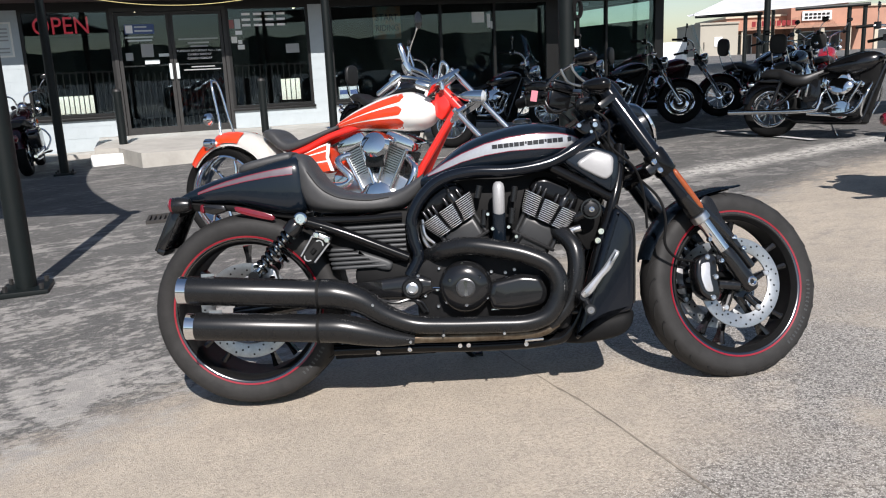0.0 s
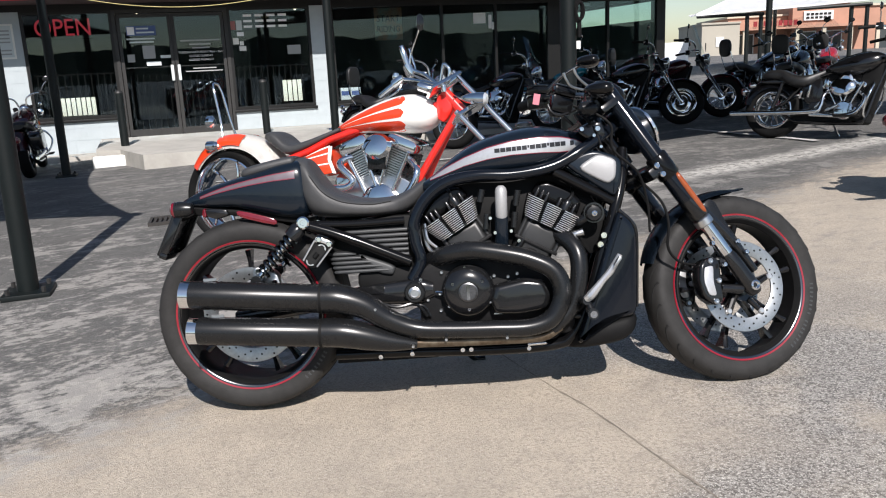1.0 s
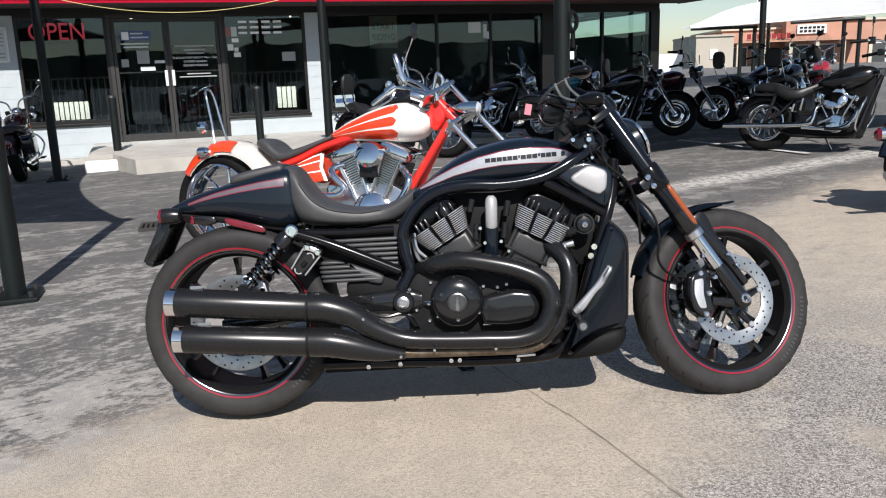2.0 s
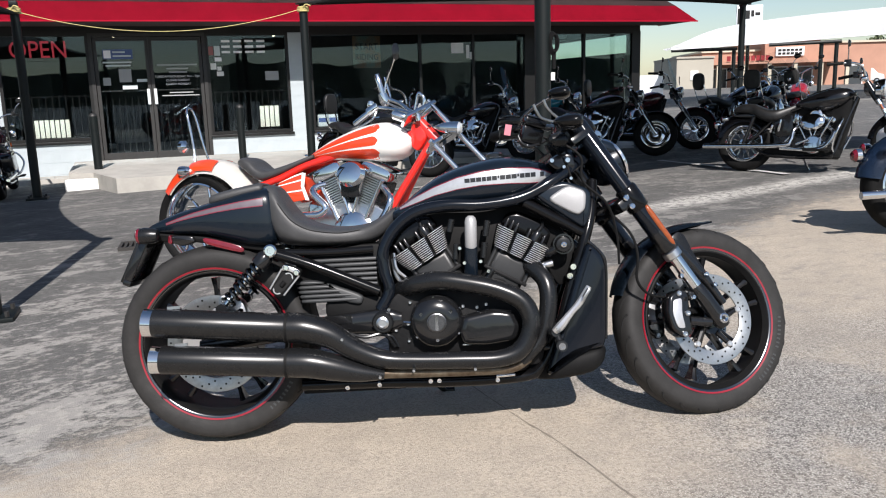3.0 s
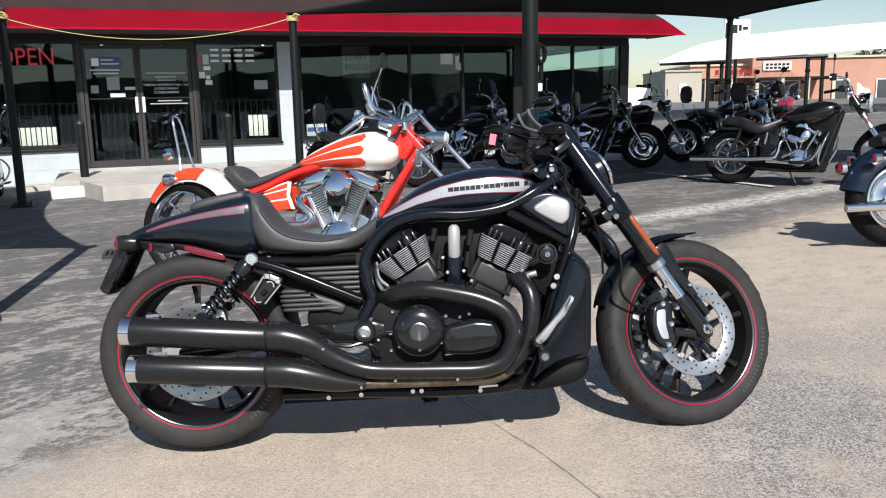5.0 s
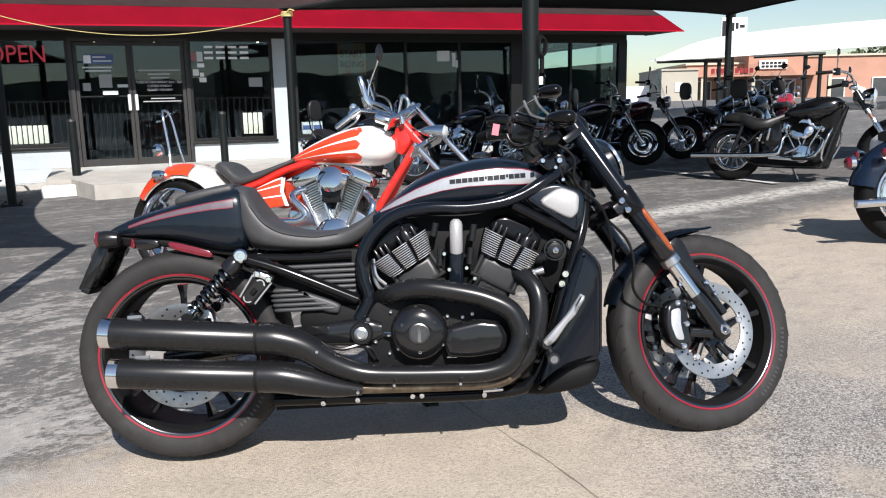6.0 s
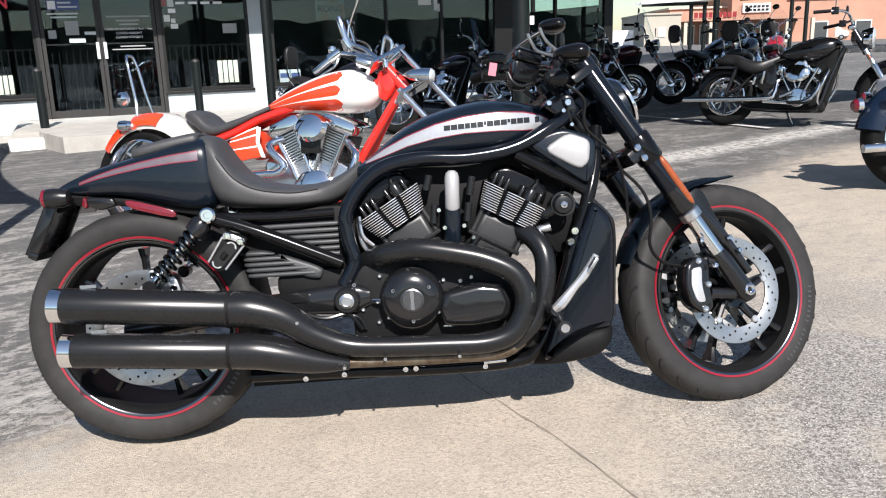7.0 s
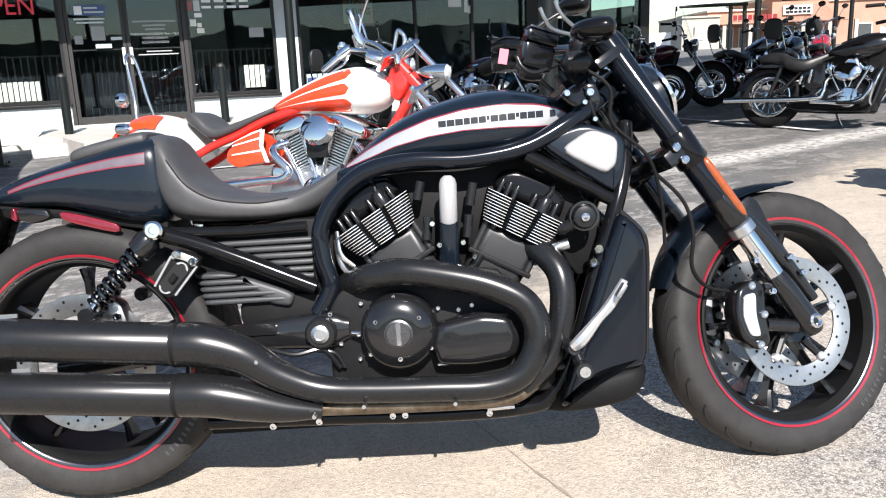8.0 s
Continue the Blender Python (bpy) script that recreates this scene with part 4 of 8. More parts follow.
    peg = part("peg_bracket", prism(B(), rounded(corners, 4), -0.194, -0.165, 0.004), BLACK_DEEP, bike, "black foot peg bracket with bright machined edges")
    for a, b in (((0.308, 0.574), (0.266, 0.511)), ((0.362, 0.549), (0.309, 0.488))):
        part("bracket_edge", tube(B(), [(a[0], -0.195, a[1]), (b[0], -0.195, b[1])], 0.0030, 8, smooth=False), BRIGHT, peg, "bright machined edge")
    part("bracket_plate", prism(B(), rounded([(0.314, 0.589), (0.368, 0.565), (0.359, 0.547), (0.343, 0.560), (0.327, 0.567), (0.307, 0.568)], 2), -0.1995, -0.195, 0.0015), BRIGHT, peg, "bright top plate")
    for x, z in ((0.323, 0.5765), (0.355, 0.559)):
        part("bracket_bolt", bolt(B(), x, -0.1995, z, 0.0098, 0.007), CHROME, peg)
    slot = []
    for q, a0 in (((0.327, 0.545), 52), ((0.291, 0.508), 232)):
        slot += [(q[0] + 0.0165 * math.cos(radians(a0 + a)), q[1] + 0.0165 * math.sin(radians(a0 + a))) for a in range(-90, 91, 15)]
    part("bracket_slot", prism(B(), slot, -0.1962, -0.1945), GROOVE, peg)
    for q, a0 in (((0.327, 0.545), 52), ((0.291, 0.508), 232)):
        arc = [(q[0] + 0.0155 * math.cos(radians(a0 + a)), q[1] + 0.0155 * math.sin(radians(a0 + a))) for a in range(-75, 76, 15)]
        inner = [(q[0] + 0.0095 * math.cos(radians(a0 + a)) + 0.003 * math.cos(radians(a0)), q[1] + 0.0095 * math.sin(radians(a0 + a)) + 0.003 * math.sin(radians(a0))) for a in range(75, -76, -15)]
        part("slot_edge", prism(B(), arc + inner, -0.1978, -0.1963), BRIGHT, peg)
    part("folded_peg", tube(B(), [(0.315, -0.196, 0.532), (0.303, -0.197, 0.519)], 0.008, 12, smooth=False), BLACK_DEEP, peg)
    # --- seat, pillion and tail ---
    seat = Loft([(0.236, 0.846, 0.78, 0.085, 0.6), (0.262, 0.848, 0.70, 0.115, 0.62), (0.285, 0.835, 0.655, 0.130, 0.62), (0.312, 0.790, 0.643, 0.140, 0.62), (0.352, 0.738, 0.639, 0.148, 0.6), (0.417, 0.706, 0.635, 0.153, 0.6), (0.491, 0.694, 0.633, 0.153, 0.6), (0.560, 0.698, 0.634, 0.138, 0.62), (0.605, 0.712, 0.641, 0.110, 0.68), (0.645, 0.735, 0.668, 0.075, 0.75), (0.672, 0.752, 0.705, 0.045, 0.8)], 6)
    st = part("seat", seat.mesh(B(), 40), VINYL, bike, "low black vinyl solo seat with a raised rear", 60)
    for s in (-1, 1):
        part("seat_seam", tube(B(), [(x, s * (seat.side(x, z) + 0.0005), z) for x, z in ((0.262, 0.825), (0.30, 0.775), (0.335, 0.728), (0.385, 0.696), (0.44, 0.682), (0.50, 0.676), (0.56, 0.682))], 0.0018, 6, 5), GROOVE, st)
    tail = Loft([(-0.178, 0.722, 0.708, 0.045, 0.7), (-0.135, 0.742, 0.704, 0.078, 0.62), (-0.06, 0.772, 0.696, 0.100, 0.58), (0.03, 0.795, 0.690, 0.115, 0.55), (0.11, 0.815, 0.668, 0.124, 0.53), (0.19, 0.835, 0.646, 0.128, 0.5), (0.262, 0.840, 0.640, 0.124, 0.5), (0.283, 0.80, 0.66, 0.10, 0.6)], 6)
    tl = part("tail_cowl", tail.mesh(B(), 40), PAINT, bike, "dark blue tail cowl with a faded silver stripe", 60)
    up = [(-0.085, 0.737), (-0.036, 0.753), (0.018, 0.768), (0.094, 0.783), (0.171, 0.795), (0.246, 0.803)]
    lo = [(-0.085, 0.735), (-0.036, 0.747), (0.018, 0.757), (0.094, 0.769), (0.171, 0.777), (0.246, 0.781)]
    for s in (-1, 1):
        part("tail_stripe", tail.band(B(), up, lo, s), SILVER_DIM, tl)
        bm = B()
        tail.band(bm, [(x, z + 0.003) for x, z in up], up, s, 0.0014, rows=1)
        tail.band(bm, lo, [(x, z - 0.003) for x, z in lo], s, 0.0014, rows=1)
        part("pinstripe", bm, PIN, tl)
        bm = B()
        prism(bm, rounded([(0.040, 0.690), (0.174, 0.650), (0.174, 0.626), (0.046, 0.664)], 2), -0.006, 0.006, 0.003)
        rl = part("side_reflector", bm, RED_LENS, bike, "red side reflector")
        rl.matrix_local = pose(0, s * 0.121, 0)
    pil = Loft([(0.050, 0.808, 0.795, 0.05, 0.6), (0.065, 0.826, 0.79, 0.085, 0.6), (0.13, 0.842, 0.80, 0.095, 0.6), (0.22, 0.857, 0.815, 0.092, 0.6), (0.238, 0.852, 0.82, 0.085, 0.6)], 5)
    part("pillion_pad", pil.mesh(B(), 30), VINYL, bike, "small black pillion pad", 60)
    # inner mudguard and light bracket
    bm = B()
    prism(bm, [(-0.15, 0.712), (0.27, 0.66), (0.27, 0.62), (0.0, 0.672), (-0.10, 0.676), (-0.15, 0.70)], -0.085, 0.085, 0.01)
    part("mudguard", bm, BLACK_DEEP, bike)
    bm = B()
    prism(bm, rounded([(-0.072, 0.700), (0.0, 0.694), (0.01, 0.672), (-0.035, 0.660), (-0.07, 0.672)], 3), -0.10, -0.05, 0.008)
    tl2 = part("tail_lamp", bm, BLACK_GLOSS, bike, "black tail lamp under the cowl with a red lens")
    part("lens", prism(B(), rounded([(-0.078, 0.698), (-0.070, 0.700), (-0.066, 0.674), (-0.072, 0.668), (-0.082, 0.676)], 3), -0.103, -0.047, 0.004), RED_LENS, tl2)
    for s in (-1, 1):
        y = 0.125 * s
        bm = B()
        lathe(bm, [(0.008, 0.0), (0.020, 0.004), (0.0255, 0.020), (0.027, 0.042), (0.026, 0.060)], pose(-0.100, y, 0.702, 0, 0, 90), 24)
        lamp = part("turn_signal", bm, BLACK_SATIN, bike, "black bullet turn signal with red lens")
        part("lens", lathe(B(), [(0.026, 0.060), (0.0255, 0.068), (0.018, 0.074), (0, 0.076)], pose(-0.100, y, 0.702, 0, 0, 90), 24), RED_LENS, lamp)
        part("stalk", tube(B(), [(-0.125, y * 0.3, 0.705), (-0.13, y * 0.9, 0.707)], 0.009, 10, smooth=False), BLACK_DEEP, lamp)
    bm = B()
    m = pose(-0.210, 0, 0.627, 0, 27, 0)
    box(bm, -0.006, 0.006, -0.09, 0.09, -0.085, 0.075, m, 0.004)
    plate = part("plate_holder", bm, BLACK_SATIN, bike, "black number plate holder under the tail")
    bm = B()
    box(bm, 0.004, 0.030, -0.092, 0.092, -0.090, -0.070, m, 0.004)
    box(bm, 0.004, 0.028, -0.092, -0.082, -0.070, 0.07, m, 0.003)
    box(bm, 0.004, 0.028, 0.082, 0.092, -0.070, 0.07, m, 0.003)
    part("plate_rim", bm, BLACK_GLOSS, plate)
    part("plate_arm", tube(B(), [(-0.178, -0.03, 0.672), (-0.135, -0.03, 0.685), (-0.09, -0.03, 0.70)], 0.014, 10, 4), BLACK_DEEP, plate)
    part("reflector", box(B(), -0.017, -0.008, -0.02, 0.02, 0.05, 0.072, m, 0.003), RED_LENS, plate)
    # --- tank shell ---
    tank = Loft([(0.652, 0.732, 0.700, 0.045, 0.7), (0.70, 0.760, 0.702, 0.085, 0.68), (0.78, 0.822, 0.716, 0.128, 0.66), (0.86, 0.862, 0.730, 0.155, 0.66), (0.975, 0.891, 0.738, 0.175, 0.66), (1.07, 0.896, 0.745, 0.172, 0.68), (1.165, 0.876, 0.775, 0.135, 0.72), (1.215, 0.858, 0.795, 0.095, 0.75), (1.24, 0.838, 0.80, 0.05, 0.8)], 6)
    tk = part("tank", tank.mesh(B(), 48), PAINT, bike, "dark blue tank shell with a silver stripe and red pinstripes", 70)
    up = [(0.690, 0.746), (0.746, 0.778), (0.808, 0.806), (0.885, 0.832), (0.961, 0.847), (1.052, 0.853), (1.125, 0.850), (1.17, 0.840), (1.196, 0.829)]
    lo = [(0.690, 0.742), (0.746, 0.760), (0.808, 0.781), (0.885, 0.797), (0.961, 0.805), (1.052, 0.806), (1.125, 0.804), (1.17, 0.807), (1.196, 0.822)]
    letter_black = mat("black_lettering", (0.012, 0.012, 0.014), 0.35)
    for s in (-1, 1):
        part("tank_stripe", tank.band(B(), up, lo, s, n=40, rows=5), SILVER, tk, "silver tank stripe")
        bm = B()
        tank.band(bm, [(x, z + 0.0030) for x, z in up], up, s, 0.0016, n=40, rows=1)
        tank.band(bm, lo, [(x, z - 0.0022) for x, z in lo], s, 0.0016, n=40, rows=1)
        part("pinstripe", bm, PIN, tk)
        # the maker's name stays a row of plain bars
        widths = [14, 14, 14, 11, 13, 13, 5, 14, 14, 14, 6, 13, 14, 14]
        x = 0.903
        for w in widths:
            w = w * 0.00118
            f, g = (x - 0.903) / 0.23, (x + w - 0.903) / 0.23
            low = 0.0 if w > 0.008 else 0.005
            part("name_bar", tank.band(B(), [(x + 0.0045, 0.8275 + 0.0095 * f), (x + w + 0.0045, 0.8275 + 0.0095 * g)], [(x, 0.814 + 0.0085 * f + low), (x + w, 0.814 + 0.0085 * g + low)], s, 0.0022, n=3, rows=1), letter_black, tk)
            x += w + 0.0021
        bm = B()
        tank.band(bm, [(1.155, 0.838), (1.168, 0.838)], [(1.155, 0.822), (1.168, 0.824)], s, 0.0022, n=3, rows=1)
        part("small_badge", bm, letter_black, tk)
    part("filler_cap", lathe(B(), [(0.03, 0), (0.03, 0.008), (0.02, 0.014), (0, 0.014)], pose(1.02, 0, 0.902, 90, 0, 0), 24), BLACK_GLOSS, tk)
    # --- air scoops by the headstock ---
    MESH = mat("perforated_silver_mesh", (0.30, 0.30, 0.305), 0.42, 0.25, 0.0, 0.5, 900, 0.12, 1400, color2=(0.40, 0.40, 0.40))
    for s in (-1, 1):
        bm = B()
        prism(bm, rounded([(1.115, 0.770), (1.225, 0.806), (1.315, 0.772), (1.312, 0.690), (1.288, 0.648), (1.262, 0.662)], 4), -0.02, 0.02, 0.012, seg=3)
        sc = part("scoop_body", bm, PAINT, bike)
        sc.matrix_local = pose(0, s * 0.140, 0, 0, 0, 0)
        bm = B()
        prism(bm, rounded([(1.166, 0.747), (1.238, 0.790), (1.298, 0.766), (1.292, 0.708), (1.266, 0.688)], 3), -0.012, 0.012, 0.009, seg=3)
        sp = part("scoop_cover", bm, MESH, sc, "silver perforated scoop cover")
        sp.matrix_local = pose(0, s * 0.018, 0)
    # --- engine ---
    bm = B()
    prism(bm, rounded([(0.635, 0.20), (0.625, 0.44), (0.74, 0.525), (0.905, 0.50), (1.035, 0.500), (1.050, 0.33), (1.10, 0.25), (1.08, 0.185), (0.70, 0.185)], 3), -0.165, 0.165, 0.015)
    part("crankcase", bm, BLACK_CRINKLE, bike, "black engine crankcase")
    part("case_nose", prism(B(), rounded([(1.02, 0.495), (1.064, 0.446), (1.098, 0.393), (1.135, 0.385), (1.14, 0.21), (1.03, 0.21)], 3), -0.162, -0.125, 0.01), BLACK_CRINKLE, bike)
    part("pivot_casting", prism(B(), rounded([(0.432, 0.462), (0.60, 0.468), (0.66, 0.44), (0.66, 0.36), (0.55, 0.352), (0.428, 0.398)], 3), -0.135, -0.06, 0.01), BLACK_DEEP, bike)
    bm = B()
    lathe(bm, [(0.086, 0.02), (0.086, -0.02), (0.083, -0.034), (0.074, -0.046), (0.052, -0.056), (0.040, -0.058), (0.030, -0.058)], pose(0.793, -0.178, 0.378), 48)
    cv = part("round_cover", bm, BLACK_GLOSS, bike, "glossy black round clutch cover")
    bm = B()
    lathe(bm, [(0.031, 0.0), (0.031, -0.003), (0.027, -0.0045), (0.026, -0.003), (0.0, -0.003)], pose(0.793, -0.236, 0.378), 32)
    part("medallion", bm, mat("worn_medallion", (0.16, 0.16, 0.165), 0.35, 1.0, 0, 0.5, 260), cv, "machined round medallion")
    bm = B()
    prism(bm, rounded([(0.787, 0.403), (0.799, 0.403), (0.797, 0.378), (0.799, 0.353), (0.787, 0.353), (0.789, 0.378)], 2), -0.0435, -0.040)
    ob = part("medallion_bar", bm, CHROME, cv)
    ob.matrix_local = pose(0, -0.198, 0)
    for a in (35, 150, 270, 95, 215, 330):
        big = a in (35, 150, 270)
        rr = 0.056 if big else 0.079
        part("cover_bolt", bolt(B(), 0.793 + rr * math.cos(radians(a)), -0.178 - (0.05 if big else 0.036), 0.378 + rr * math.sin(radians(a)), 0.0065 if big else 0.005), CHROME, cv)
    bm = B()
    prism(bm, rounded([(0.862, 0.345), (0.876, 0.392), (0.93, 0.402), (0.975, 0.410), (1.038, 0.400), (1.060, 0.35), (1.044, 0.304), (0.955, 0.292), (0.872, 0.298)], 4), -0.226, -0.16, 0.022, seg=4)
    part("side_cover", bm, BLACK_GLOSS, bike, "glossy black alternator cover")
    part("cover_scratch", box(B(), 0.872, 0.935, -0.205, -0.1995, 0.296, 0.299), ALU, bike)
    for x, z in ((0.88, 0.418), (0.925, 0.412), (0.955, 0.42), (1.05, 0.42), (1.07, 0.31), (0.70, 0.315), (0.71, 0.44), (0.66, 0.352), (0.64, 0.42), (0.70, 0.37)):
        part("case_bolt", bolt(B(), x, -0.165, z, 0.006, 0.012), ALU, bike)
    part("stub_bolt", tube(B(), [(0.688, -0.19, 0.379), (0.712, -0.205, 0.379)], 0.004, 8, smooth=False), CHROME, bike)

    def cylinder(base, tilt, w0, w1):
        """One finned cylinder of the vee: base is the middle of its lowest fin, tilt its lean forward in degrees."""
        T = pose(base[0], 0, base[1], 0, tilt, 0)
        bm = B()
        prism(bm, [(-0.066, -0.125), (0.066, -0.125), (0.068, 0.004), (-0.068, 0.004)], -0.150, 0.150, 0.034, seg=5)
        cyl = part("cylinder", bm, BARREL, bike, "black finned engine cylinder with bright fin edges")
        cyl.matrix_local = T
        bm = B()
        box(bm, -0.076, 0.076, -0.158, 0.145, -0.078, -0.066, bevel=0.004)
        part("gasket_flange", bm, BLACK_CRINKLE, cyl)
        for x in (-0.064, -0.046, 0.050, 0.066):
            part("stud_column", tube(B(), [(x, -0.140, -0.066), (x, -0.140, 0.002)], 0.0075, 10, smooth=False), BARREL, cyl)
        part("head_core", box(B(), -0.076, 0.076, -0.145, 0.145, 0.003, 0.068, bevel=0.012), BLACK_DEEP, cyl)
        count = 11
        for k in range(count):
            f = k / (count - 1)
            w = w0 + (w1 - w0) * f ** 0.7
            z = 0.0655 * f
            outline = []
            for i in range(31):
                q = i / 30
                x = -w + 2 * w * q
                lobe = 0.012 * abs(math.sin(3 * math.pi * q)) ** 0.6 - 0.010 * (2 * q - 1) ** 4
                outline.append((x, -0.160 - lobe))
            bm = B()
            lo = [bm.verts.new((x, y, z)) for x, y in outline] + [bm.verts.new((w, 0.14, z)), bm.verts.new((-w, 0.14, z))]
            hi = [bm.verts.new((v.co.x, v.co.y, z + 0.0030)) for v in lo]
            n = len(lo)
            bm.faces.new(lo[::-1])
            bm.faces.new(hi)
            for i in range(n):
                bm.faces.new((lo[i], lo[(i + 1) % n], hi[(i + 1) % n], hi[i]))
            fin = part("fin", bm, BLACK_GLOSS, cyl)
            bm = B()
            e = 0.0010
            r = [[bm.verts.new((x, y - e, zz)) for x, y in outline] for zz in (z + 0.0007, z + 0.0024)]
            r2 = [[bm.verts.new((x, y + 0.001, zz)) for x, y in outline] for zz in (z + 0.0007, z + 0.0024)]
            for i in range(len(outline) - 1):
                # edge strip left out between lobes, imitating highlights that fall in bands
                if abs(math.sin(3 * math.pi * (i + 0.5) / 30)) < 0.32 and 1 < i < 28:
                    continue
                bm.faces.new((r[0][i], r[0][i + 1], r[1][i + 1], r[1][i]))
                bm.faces.new((r[0][i], r2[0][i], r2[0][i + 1], r[0][i + 1]))
                bm.faces.new((r[1][i], r[1][i + 1], r2[1][i + 1], r2[1][i]))
            part("fin_edge", bm, FIN, fin, "bright machined fin edge")
        bm = B()
        prism(bm, rounded([(-0.086, 0.069), (0.086, 0.069), (0.080, 0.120), (0.03, 0.142), (-0.05, 0.136), (-0.082, 0.115)], 3), -0.122, 0.122, 0.016, seg=3)
        part("cylinder_head", bm, FRAME_BLACK, cyl)
        for x in (-0.070, -0.052, -0.034, 0.010, 0.062):
            part("head_lug", tube(B(), [(x, -0.140, 0.064, 0.0062), (x, -0.140, 0.098, 0.0062), (x, -0.140, 0.102, 0.004)], 0.0062, 10, smooth=False), BLACK_GLOSS, cyl)
        part("spark_cap", lathe(B(), [(0.018, 0), (0.018, 0.026), (0.013, 0.036), (0, 0.038)], pose(0.036, -0.135, 0.068, 90, 0, 0), 20), BLACK_GLOSS, cyl)
        part("spark_lead", tube(B(), [(0.036, -0.135, 0.104), (0.04, -0.128, 0.125), (0.03, -0.10, 0.15)], 0.005, 8, 4), BLACK_SATIN, cyl)
    cylinder((0.7795, 0.5755), -30.5, 0.070, 0.095)
    cylinder((1.0585, 0.5710), 29.0, 0.075, 0.094)
    # valley between the cylinders
    bm = B()
    prism(bm, rounded([(0.86, 0.49), (0.985, 0.49), (1.00, 0.60), (0.985, 0.735), (0.855, 0.735), (0.84, 0.60)], 3), -0.06, 0.06, 0.01)
    part("throttle_housing", bm, BLACK_DEEP, bike)
    bm = B()
    prism(bm, rounded([(0.600, 0.48), (0.605, 0.64), (0.66, 0.68), (0.72, 0.72), (0.85, 0.742), (1.08, 0.742), (1.20, 0.69), (1.24, 0.62), (1.14, 0.56), (1.02, 0.50)], 3), -0.095, 0.095, 0.01)
    part("airbox", bm, BLACK_DEEP, bike)
    cap = part("vee_mount", tube(B(), [(0.912, -0.150, 0.498, 0.024), (0.914, -0.165, 0.55, 0.022), (0.916, -0.172, 0.60, 0.021), (0.917, -0.172, 0.615, 0.021)], 0.022, 20, 4), PAINT, bike)
    part("vee_cover", tube(B(), [(0.9165, -0.176, 0.606, 0.016), (0.9165, -0.178, 0.610, 0.0195), (0.9195, -0.178, 0.690, 0.0195), (0.9200, -0.178, 0.702, 0.016), (0.9203, -0.178, 0.709, 0.008)], 0.02, 24, smooth=False), MESH, cap, "rounded silver cover between the cylinders")
    for x, z in ((0.868, 0.520), (0.968, 0.527), (0.945, 0.560), (0.893, 0.558), (0.880, 0.606)):
        part("valley_bolt", bolt(B(), x, -0.168, z, 0.007, 0.012), CHROME, bike)
    for x0, z0, x1, z1 in ((0.865, 0.57, 0.872, 0.62), (0.955, 0.57, 0.962, 0.62), (0.955, 0.49, 0.985, 0.53), (0.965, 0.64, 0.975, 0.69), (0.85, 0.66, 0.86, 0.70)):
        part("valley_pipe", tube(B(), [(x0, -0.150, z0), (x1, -0.150, z1)], 0.011, 10, smooth=False), BLACK_SATIN, bike)

    bm = B()
    tube(bm, [(0.66, -0.12, 0.58), (0.668, -0.14, 0.53), (0.69, -0.135, 0.50), (0.71, -0.13, 0.515)], 0.007, 8, 5)
    tube(bm, [(0.665, -0.14, 0.60), (0.672, -0.15, 0.55), (0.70, -0.15, 0.52)], 0.005, 8, 5)
    part("coolant_clip", bm, ALU, bike)
    # thermostat drum and hoses at the front
    bm = B()
    lathe(bm, [(0.027, 0.05), (0.027, -0.02), (0.023, -0.030), (0.014, -0.032), (0.0, -0.032)], pose(1.212, -0.165, 0.600), 28)
    dr = part("thermostat", bm, BLACK_SATIN, bike)
    part("drum_ring", lathe(B(), [(0.033, 0.0), (0.033, -0.012), (0.0275, -0.012), (0.0275, 0.0)], pose(1.214, -0.165, 0.601), 28, closed=True), BLACK_GLOSS, dr)
    part("drum_hose", tube(B(), [(1.196, -0.165, 0.588), (1.165, -0.150, 0.575), (1.145, -0.12, 0.60)], 0.015, 12, 5), BLACK_SATIN, dr)
    part("drum_bolt", lathe(B(), [(0.009, 0), (0.009, -0.004), (0.005, -0.006), (0, -0.003)], pose(1.212, -0.199, 0.600), 14), CHROME, dr)
    bm = B()
    tube(bm, [(1.10, -0.13, 0.505), (1.145, -0.15, 0.53), (1.18, -0.155, 0.54)], 0.013, 12, 4)
    part("pipe_clamp", bm, ALU, bike)
    part("front_block", prism(B(), rounded([(1.06, 0.72), (1.25, 0.63), (1.285, 0.53), (1.21, 0.45), (1.175, 0.50), (1.15, 0.60)], 3), -0.10, 0.10, 0.01), BLACK_DEEP, bike)
    # --- radiator shroud and chin ---
    bm = B()
    for s in (-1, 1):
        prism(bm, rounded([(1.289, 0.608), (1.333, 0.564), (1.346, 0.518), (1.336, 0.288), (1.324, 0.260), (1.243, 0.246), (1.194, 0.216), (1.149, 0.176), (1.137, 0.188), (1.174, 0.299), (1.220, 0.422), (1.257, 0.528)], 4), s * 0.150 - 0.050, s * 0.150 + 0.050, 0.020, seg=4)
    part("radiator_shroud", bm, FRAME_BLUE, bike, "dark blue radiator shroud")
    for s in (-1, 1):
        part("shroud_trim", tube(B(), [(1.291, s * 0.188, 0.606), (1.334, s * 0.186, 0.561), (1.345, s * 0.183, 0.516), (1.341, s * 0.183, 0.408), (1.335, s * 0.183, 0.288)], 0.0055, 8, 5), BLACK_GLOSS, bike)
    part("radiator_core", box(B(), 1.255, 1.325, -0.12, 0.12, 0.26, 0.57), BLACK_DEEP, bike)
